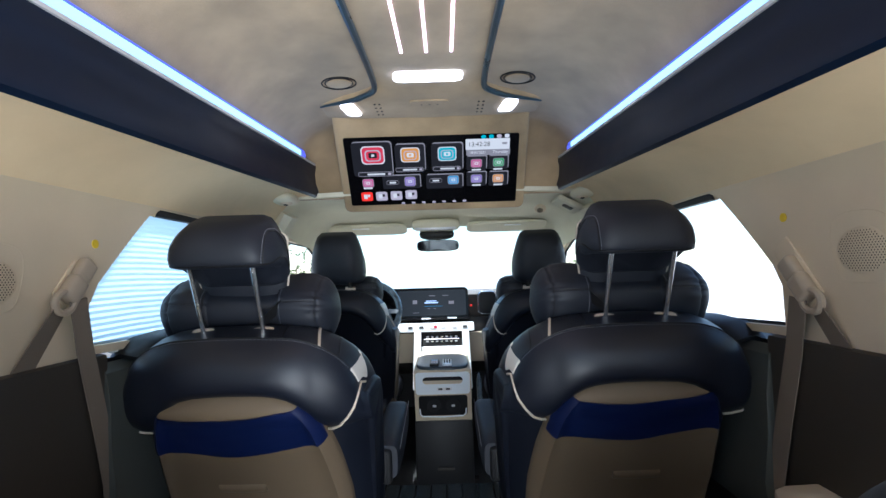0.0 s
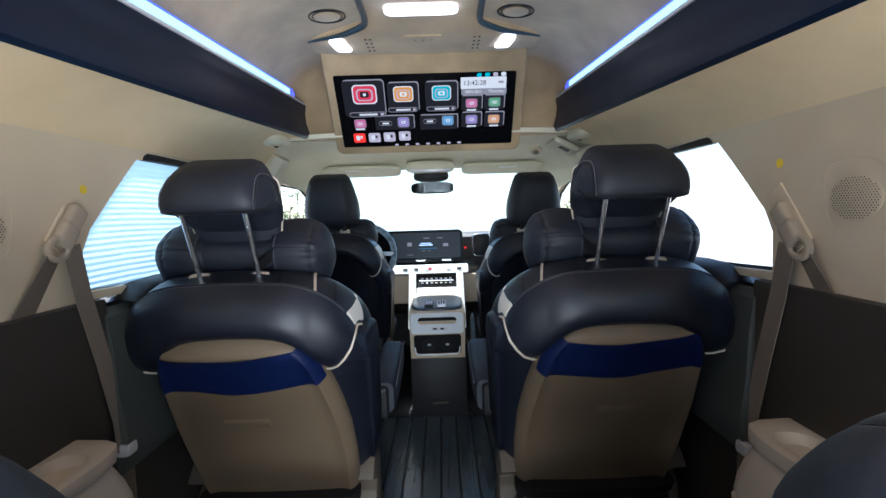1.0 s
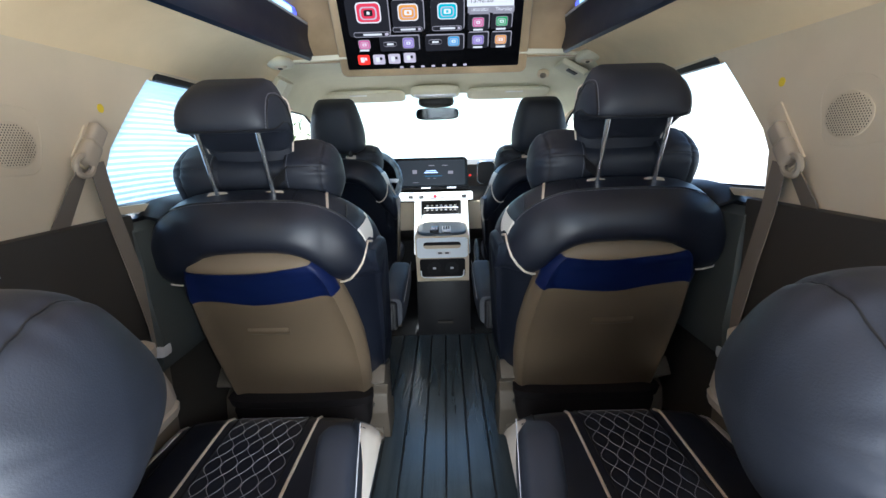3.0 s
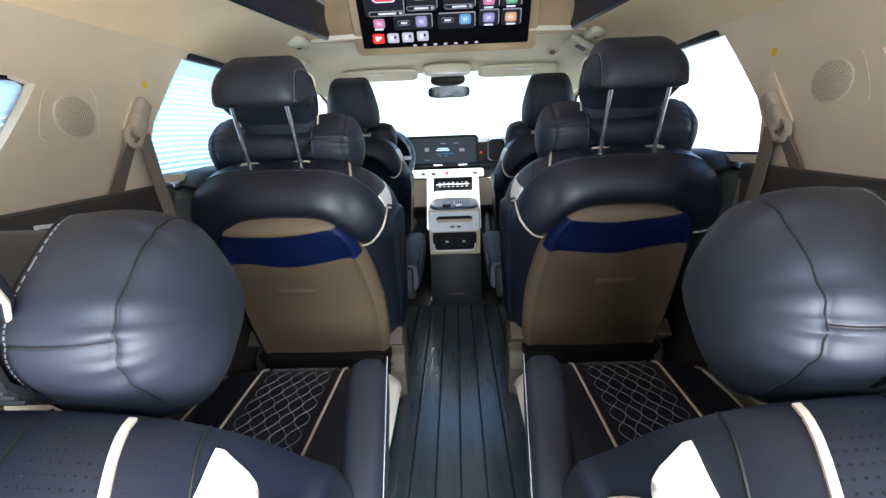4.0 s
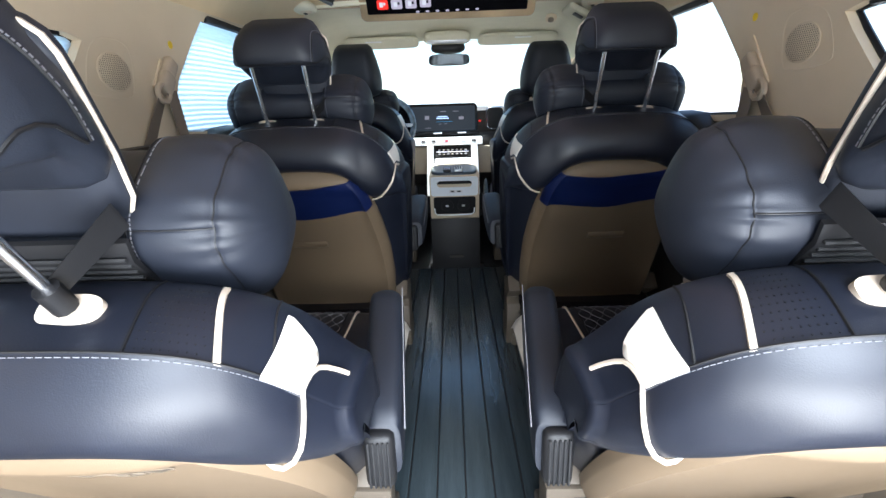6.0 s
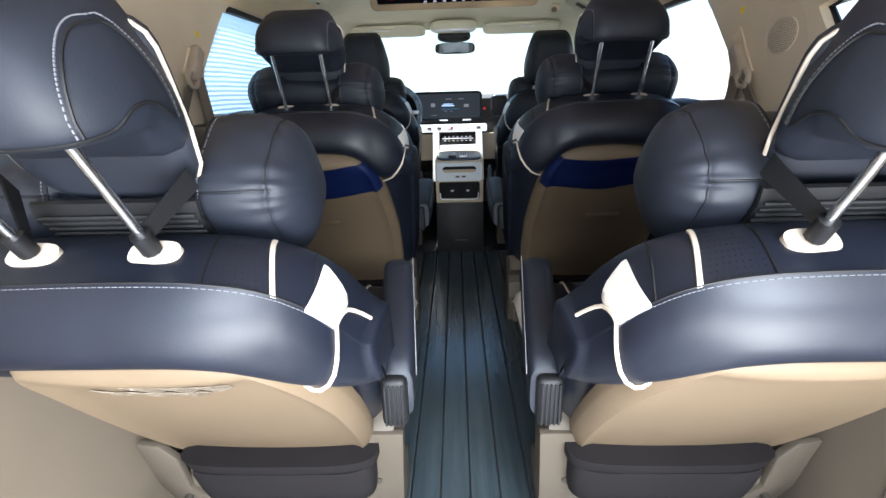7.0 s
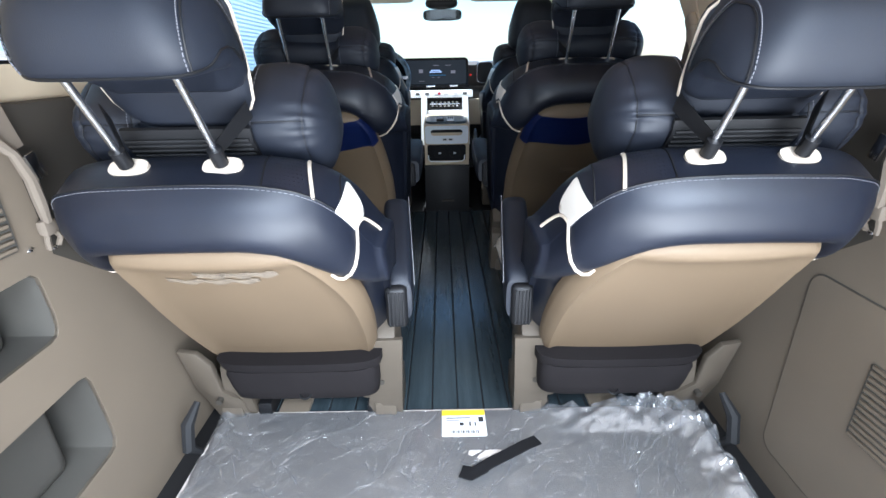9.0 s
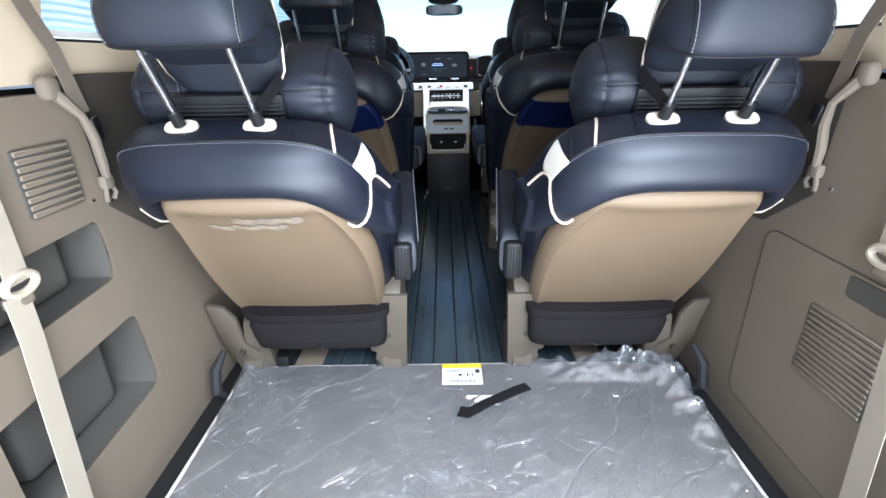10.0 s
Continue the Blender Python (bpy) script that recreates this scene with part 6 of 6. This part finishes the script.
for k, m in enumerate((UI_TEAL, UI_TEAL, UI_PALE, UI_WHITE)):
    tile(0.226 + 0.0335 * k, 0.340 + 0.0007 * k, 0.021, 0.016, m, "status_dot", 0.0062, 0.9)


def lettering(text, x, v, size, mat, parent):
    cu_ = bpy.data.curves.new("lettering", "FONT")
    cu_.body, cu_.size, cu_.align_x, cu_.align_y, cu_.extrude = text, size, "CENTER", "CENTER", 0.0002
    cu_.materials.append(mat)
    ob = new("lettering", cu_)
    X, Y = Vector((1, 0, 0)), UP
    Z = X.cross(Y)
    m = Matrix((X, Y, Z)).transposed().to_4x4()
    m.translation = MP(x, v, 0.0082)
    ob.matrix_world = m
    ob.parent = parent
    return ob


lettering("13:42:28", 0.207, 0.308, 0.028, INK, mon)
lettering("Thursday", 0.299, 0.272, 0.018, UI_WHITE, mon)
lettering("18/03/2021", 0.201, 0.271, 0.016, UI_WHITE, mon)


# grab handles, visor clips and the front roof fittings
for s in (-1, 1):
    gh = thing("grab_handle", "beige folding grab handle on the headliner", "grab handle", "grab handles")
    yb_ = 2.82 if s < 0 else 2.92
    base = Vector((s * 0.66, yb_, 1.344 + rise(yb_)))
    bm = bmesh.new()
    puff(bm, base + Vector((0, 0, -0.008)), (0.050, 0.082, 0.026), 2.5, 3, 20, 10)
    part("mount", bm, LINER, gh, "", 60)
    bm = bmesh.new()
    puff(bm, base + Vector((-s * 0.01, -0.02, -0.026)), (0.028, 0.034, 0.012), 2.2, 2.2, 18, 8)
    part("cap", bm, PILLAR, gh, "", 60)
    bm = bmesh.new()
    puff(bm, base + Vector((-s * 0.012, -0.026, -0.036)), (0.010, 0.014, 0.006), 2.2, 2.2, 12, 6)
    part("pivot", bm, BROWN, gh, "", 60)
    vis = thing("sun_visor", "pale folded sun visor above the windscreen", "sun visor", "sun visors")
    bm = bmesh.new()
    puff(bm, (0, 0, 0), (0.245, 0.085, 0.012), 5, 6, 32, 8, Matrix.Translation((s * 0.43 - 0.02, 3.70, 1.362)) @ Matrix.Rotation(radians(-14), 4, "X"))
    part("board", bm, LINER, vis, "", 60)
    bm = Box((s * 0.46 - 0.02, 3.640, 1.3625), (0.10, 0.03, 0.006), 0.002)
    part("label_patch", bm, PAPER, vis)
cl = thing("coat_hook", "round beige coat hook on the front headliner", "hook")
bm = bmesh.new()
puff(bm, (0.52, 3.2, 1.398), (0.03, 0.035, 0.022), 2.2, 2.2, 18, 10)
part("body", bm, PILLAR, cl, "", 60)
bm = bmesh.new()
puff(bm, (0.515, 3.178, 1.388), (0.016, 0.016, 0.014), 2.2, 2.2, 14, 8)
part("button", bm, TAN, cl, "", 60)
sv = thing("roof_side_vent", "beige rectangular vent bezel in the front headliner", "air vent")
bm = bmesh.new()
box(bm, (0, 0, 0), (0.13, 0.17, 0.03), 0.012, 3, Matrix.Translation((0.635, 3.12, 1.405)) @ Matrix.Rotation(radians(28), 4, "Y"))
part("bezel", bm, LINER, sv, "", 50)
bm = bmesh.new()
box(bm, (0, 0, 0), (0.05, 0.05, 0.008), 0.003, 2, Matrix.Translation((0.632, 3.09, 1.389)) @ Matrix.Rotation(radians(28), 4, "Y"))
part("slot", bm, BROWN, sv)

oh = thing("overhead_console", "pale overhead console with lamp lens at the windscreen", "overhead console")
bm = bmesh.new()
puff(bm, (-0.025, 3.66, 1.375), (0.145, 0.10, 0.035), 4, 4, 28, 10)
part("shell", bm, LINER, oh, "", 60)
bm = bmesh.new()
puff(bm, (-0.025, 3.60, 1.352), (0.125, 0.035, 0.014), 4, 4, 24, 8)
part("lens", bm, SATIN, oh, "shiny foil-wrapped lens", 60)
bm = bmesh.new()
puff(bm, (-0.022, 3.73, 1.325), (0.11, 0.05, 0.035), 3, 3, 24, 8)
part("sensor_box", bm, BLACK, oh, "", 60)
rm = thing("rear_view_mirror", "black framed rear-view mirror on the windscreen", "mirror")
bm = bmesh.new()
puff(bm, (-0.017, 3.75, 1.255), (0.133, 0.022, 0.036), 4, 4, 32, 10)
part("shell", bm, BLACK, rm, "", 60)
MIRROR = material("mirror_glass", (0.16, 0.18, 0.19), 0.03, metal=1.0, vary=0.01, bump=0)
bm = bmesh.new()
prism(bm, rounded(-0.124, -0.03, 0.124, 0.03, 0.022), 0, 0.002, lambda a, b, d: Vector((-0.017 + a, 3.7255 - d - 0.25 * b, 1.255 + b)))
part("glass", bm, MIRROR, rm, "reflecting mirror glass")
bm = bmesh.new()
tube(bm, [(-0.017, 3.76, 1.27), (-0.017, 3.79, 1.35)], 0.012, 8)
part("stem", bm, BLACK, rm)


# ---- dashboard and console ----
DASHC = material("dash_soft_trim", (0.055, 0.05, 0.045), 0.6, vary=0.1, grain=900, bump=0.3, spec=0.3)
dash = thing("dashboard", "wide dashboard with silver centre stack", "dashboard")
bm = bmesh.new()
prof = [(4.72, 0.93), (4.35, 0.955), (4.12, 0.955), (4.03, 0.93), (4.02, 0.86), (4.03, 0.78), (3.97, 0.765), (3.93, 0.70), (3.95, 0.58), (4.05, 0.46), (4.3, 0.35), (4.72, 0.35)]
loft(bm, [[(x, y, z) for y, z in prof] for x in (-0.77, -0.4, 0, 0.4, 0.77)])
part("body", bm, DASHC, dash, "", 50)
bm = bmesh.new()
prism(bm, rounded(-0.66, 0.775, 0.172, 0.985, 0.03), 3.955, 3.99, lambda a, b, d: Vector((a, d + 0.10 * (b - 0.88), b)))
scr = part("curved_display", bm, SCREEN, dash, "black glossy twin display")
bm = bmesh.new()
prism(bm, rounded(-0.30, 0.80, 0.155, 0.968, 0.01), 3.9535, 3.9545, lambda a, b, d: Vector((a, d + 0.10 * (b - 0.88), b)))
part("display_area", bm, glow("dim_display", (0.020, 0.024, 0.030), 0.5), scr)
UI_ICE = glow("ui_ice_blue", (0.45, 0.60, 0.95), 0.8)
for a0, a1, b0, b1, m in ((-0.11, -0.04, 0.895, 0.90, UI_ICE), (-0.12, -0.03, 0.883, 0.889, UI_ICE), (-0.12, 0.0, 0.862, 0.864, UI_BLUE), (-0.20, -0.17, 0.88, 0.905, UI_GREY), (0.04, 0.075, 0.875, 0.895, UI_GREY), (-0.10, -0.085, 0.846, 0.85, UI_GREY), (-0.06, -0.045, 0.846, 0.85, UI_GREY), (-0.09, -0.05, 0.93, 0.935, UI_GREY), (0.0, 0.04, 0.93, 0.934, UI_GREY), (-0.20, -0.16, 0.82, 0.823, UI_GREY)):
    bm = bmesh.new()
    prism(bm, rounded(a0, b0, a1, b1, 0.001, 2), 3.9525, 3.953, lambda a, b, d: Vector((a, d + 0.10 * (b - 0.88), b)))
    part("display_bar", bm, m, scr)
for x, m in ((0.185, UI_BRIGHT_RED),):
    bm = bmesh.new()
    puff(bm, (x + 0.005, 3.97, 0.86), (0.008, 0.008, 0.008), 2, 2, 10, 6)
    part("warning_lamp", bm, m, dash, "small red warning lamp")
bm = bmesh.new()
prism(bm, rounded(0.235, 0.80, 0.36, 0.955, 0.03), 3.95, 3.99, lambda a, b, d: Vector((a, d, b)))
v_ = part("side_vent", bm, BLACK, dash, "black glossy side air vent")
bm = bmesh.new()
tube(bm, [Vector((a, 3.948, b)) for a, b in rounded(0.24, 0.805, 0.355, 0.95, 0.028) + rounded(0.24, 0.805, 0.355, 0.95, 0.028)[:1]], 0.004, 6)
part("vent_rim", bm, CHROME, v_)
bm = Box((-0.05, 3.90, 0.735), (0.50, 0.10, 0.05), 0.012)
part("silver_band", bm, SILVER, dash, "satin silver button band")
for x in (-0.20, -0.13, -0.06, 0.01, 0.08, 0.15):
    bm = Box((x - 0.01, 3.848, 0.738), (0.03, 0.006, 0.016), 0.003)
    part("button", bm, BLACK if abs(x) > 0.1 else SATIN, dash)
bm = bmesh.new()
puff(bm, (-0.05, 3.847, 0.74), (0.012, 0.005, 0.01), 2, 2, 10, 6)
part("hazard_button", bm, UI_RED, dash, "small red hazard button")
bm = Box((-0.05, 3.93, 0.785), (0.46, 0.04, 0.02), 0.006)
part("vent_bar", bm, BLACK, dash)
for x in (-0.11, 0.06):
    bm = bmesh.new()
    tube(bm, [(x - 0.03, 3.905, 0.788), (x + 0.03, 3.905, 0.788)], 0.006, 6)
    part("vent_tab", bm, CHROME, dash)
for x in (-0.265, 0.245):
    bm = Box((x, 3.89, 0.60), (0.155, 0.03, 0.19), 0.012)
    part("knee_panel", bm, PILLAR, dash, "olive beige lower dash panel")
stack = thing("centre_stack", "silver framed centre stack with climate buttons", "centre stack")
for x in (-0.162, 0.142):
    bm = Box((x, 3.83, 0.56), (0.045, 0.10, 0.31), 0.012)
    part("side_rail", bm, SILVER, stack, "bright silver side rail")
bm = Box((-0.01, 3.86, 0.56), (0.27, 0.08, 0.31), 0.006)
part("panel", bm, BLACK, stack)
bm = Box((-0.01, 3.812, 0.612), (0.27, 0.02, 0.03), 0.008)
part("cross_rail", bm, SILVER, stack, "bright silver cross rail")
for z in (0.68, 0.655):
    for k in range(7):
        bm = Box((-0.10 + 0.03 * k, 3.817, z), (0.016, 0.008, 0.008), 0.002, 1)
        part("climate_button", bm, CHROME if k % 2 else SATIN, stack)
bm = bmesh.new()
tube(bm, [(-0.12, 3.812, 0.667), (0.10, 3.812, 0.667)], 0.003, 6)
part("chrome_line", bm, CHROME, stack)
bm = Box((0.06, 3.815, 0.555), (0.07, 0.012, 0.07), 0.004)
part("cubby_tray", bm, SATIN, stack)

for ob in stack.children_recursive:
    for v in ob.data.vertices:
        v.co.y += 0.75 * (v.co.z - 0.70)
for ob in dash.children_recursive:
    if ob.name.startswith(("silver_band", "button", "hazard")):
        for v in ob.data.vertices:
            v.co.y += 0.9 * (v.co.z - 0.76)

wheel = thing("steering_wheel", "steering wheel wrapped in clear protective plastic", "steering wheel")
WRAP = material("plastic_wrapped_rim", (0.16, 0.21, 0.25), 0.12, vary=0.5, scale=30, grain=200, bump=0.8, spec=0.8, coat=0.6, depth=0.004)
WM = Matrix.Translation((-0.445, 3.66, 0.86)) @ Matrix.Rotation(radians(-24), 4, "X")
bm = bmesh.new()
tube(bm, [WM @ Vector((0.185 * math.cos(a), 0, 0.185 * math.sin(a))) for a in [2 * math.pi * k / 40 for k in range(41)]], 0.019, 10)
part("rim", bm, WRAP, wheel)
bm = bmesh.new()
puff(bm, (0, 0.01, 0), (0.085, 0.03, 0.07), 3, 3, 24, 10, WM)
part("hub", bm, BLACK, wheel, "", 60)
for a in (0, 180, 270):
    bm = bmesh.new()
    a = radians(a)
    bar(bm, WM @ Vector((0.07 * math.cos(a), 0, 0.07 * math.sin(a))), WM @ Vector((0.18 * math.cos(a), 0, 0.18 * math.sin(a))), 0.04, 0.02)
    part("spoke", bm, SATIN, wheel)
bm = bmesh.new()
tube(bm, [WM @ Vector((0, 0.02, 0)), Vector((-0.445, 4.0, 0.74))], 0.035, 10)
part("column", bm, BLACK, wheel)

con = thing("centre_console", "beige centre console with silver rear panel and outlets", "console")
bm = bmesh.new()
loft(bm, [[(x, y, z) for y, z in ((3.175, 0.60), (3.165, 0.585), (3.185, 0.50), (3.225, 0.38), (3.24, 0.335), (3.26, 0.325), (3.80, 0.325), (3.80, 0.60))] for x in (-0.148, -0.14, 0.13, 0.138)])
part("upper_shell", bm, PILLAR, con, "", 40)
bm = Box((-0.005, 3.53, 0.165), (0.30, 0.54, 0.33), 0.01)
part("lower_box", bm, BLACK, con, "dark lower console box")
bm = Box((0.0, 3.252, 0.085), (0.085, 0.012, 0.014), 0.004)
part("pull_lip", bm, BROWN, con)
# navy lid; the windscreen's sheen on it is put into a slate blue base
bm = bmesh.new()
puff(bm, (-0.005, 3.372, 0.603), (0.136, 0.20, 0.012), 7, 4, 36, 8)
part("armrest_lid", bm, material("lid_sheen_slate", (0.045, 0.062, 0.080), 0.34, vary=0.08, grain=700, bump=0.1, spec=0.6), con, "smooth navy console lid, coloured slate blue for windscreen sheen", 60)


def CF(a, b, d):
    """On the sloping rear face of the console: a across, b up."""
    return Vector((-0.005 + a, 3.165 + 0.29 * (0.585 - b) - d, b))


bm = bmesh.new()
plate(bm, rounded(-0.136, 0.476, 0.136, 0.592, 0.016), [rounded(-0.100, 0.530, 0.100, 0.568, 0.0185)], 0.0, 0.006, CF)
fp = part("silver_panel", bm, SILVER, con, "satin silver rear panel")
bm = bmesh.new()
prism(bm, rounded(-0.100, 0.530, 0.100, 0.568, 0.0185), 0.0, 0.002, CF)
part("slot", bm, BLACK, fp)
bm = bmesh.new()
prism(bm, rounded(-0.03, 0.497, 0.045, 0.512, 0.002), 0.0065, 0.008, CF)
part("button_plate", bm, PAPER, fp)
for a in (-0.012, 0.025):
    bm = bmesh.new()
    prism(bm, rounded(a - 0.010, 0.500, a + 0.010, 0.509, 0.001), 0.0082, 0.009, CF)
    part("print_bar", bm, INK, fp)
bm = bmesh.new()
prism(bm, rounded(-0.124, 0.362, 0.122, 0.47, 0.014), 0.0, 0.004, CF)
op = part("outlet_panel", bm, BLACK, con, "black outlet panel")
for a in (-0.045, 0.05):
    bm = bmesh.new()
    pts = [CF(a + 0.036 * math.cos(2 * math.pi * k / 24), 0.415 + 0.036 * math.sin(2 * math.pi * k / 24), 0.006) for k in range(25)]
    tube(bm, pts, 0.003, 6)
    part("outlet_ring", bm, RUBBER, op)
    bm = bmesh.new()
    prism(bm, [(a + 0.034 * math.cos(2 * math.pi * k / 24), 0.415 + 0.034 * math.sin(2 * math.pi * k / 24)) for k in range(24)], 0.004, 0.0065, CF)
    part("outlet_cap", bm, RUBBER, op, "round black outlet cap")
    bm = bmesh.new()
    prism(bm, rounded(a - 0.009, 0.408, a + 0.009, 0.420, 0.004), 0.0067, 0.0078, CF)
    part("outlet_icon", bm, SATIN, op)
bm = bmesh.new()
tube(bm, [CF(a, b, 0.003) for a, b in ((-0.12, 0.40), (-0.118, 0.37), (-0.105, 0.357), (0.0, 0.353), (0.10, 0.357), (0.113, 0.37), (0.115, 0.40))], 0.004, 6)
part("silver_trim", bm, SILVER, op)
for x, m, mb in ((-0.045, BLACK, UI_BLUE), (0.02, SATIN, INK)):
    rc = thing("remote_control", "small remote control lying on the console lid", "remote control", "remote controls")
    bm = Box((x, 3.24, 0.624), (0.046, 0.12, 0.014), 0.005)
    part("case", bm, m, rc)
    for i in range(3):
        for j in range(5):
            bm = Box((x - 0.013 + 0.013 * i, 3.20 + 0.018 * j, 0.632), (0.008, 0.01, 0.003), 0.001, 1)
            part("key", bm, mb if j > 3 or m is SATIN else UI_GREY, rc)
bag = thing("plastic_bag", "crumpled clear plastic hanging beside the console", "plastic bag")
bm = bmesh.new()
puff(bm, (0.185, 3.30, 0.44), (0.015, 0.06, 0.11), 2, 2, 20, 14, None, 0.5, 3.0)
part("film", bm, WRAP, bag)


# ---- outside ----
BARK = material("grey_brown_bark", (0.16, 0.12, 0.09), 0.9, vary=0.3, scale=6, grain=60, bump=0.6, spec=0.2, depth=0.01)
LEAF = material("sunlit_leaves", (0.10, 0.14, 0.045), 0.6, vary=0.4, scale=3, grain=40, bump=0.1, spec=0.3)
for x, y, h, seed in ((-2.62, 9.0, 2.3, 3), (2.50, 9.2, 2.2, 8)):
    rng = random.Random(seed)
    tree = thing("tree", "small leafy tree standing in the sunlit yard", "tree", "yard trees", at=(x, y, -0.38))
    bm = bmesh.new()
    tips = []
    tube(bm, [Vector((0.04 * math.sin(k * 1.3), 0.05 * math.cos(k), h * 0.62 * k / 8)) for k in range(9)], lambda t: 0.05 - 0.03 * t, 8)
    for k in range(11):
        a, z0_ = k * 2.4, h * (0.22 + 0.036 * k)
        reach = h * (0.13 + 0.07 * rng.random())
        pts = [Vector((math.cos(a) * reach * t, math.sin(a) * reach * t, z0_ + 0.9 * reach * t ** 1.3)) for t in (0, 0.3, 0.6, 1.0)]
        tube(bm, pts, lambda t: 0.018 - 0.012 * t, 6)
        tips += pts[1:]
    part("trunk", bm, BARK, tree, "", 60)
    bm = bmesh.new()
    for k in range(900):
        c = rng.choice(tips) + Vector((rng.gauss(0, 0.12), rng.gauss(0, 0.12), rng.gauss(0.08, 0.12)))
        q = Euler((rng.random() * 6.28, rng.random() * 6.28, rng.random() * 6.28)).to_matrix()
        w_ = 0.025 + 0.03 * rng.random()
        bm.faces.new([bm.verts.new(c + q @ Vector(p)) for p in ((-w_, 0, 0), (0, -0.4 * w_, 0.1 * w_), (w_, 0, 0), (0, 0.4 * w_, 0.1 * w_))])
    part("crown", bm, LEAF, tree)["kind"] = "stuff"
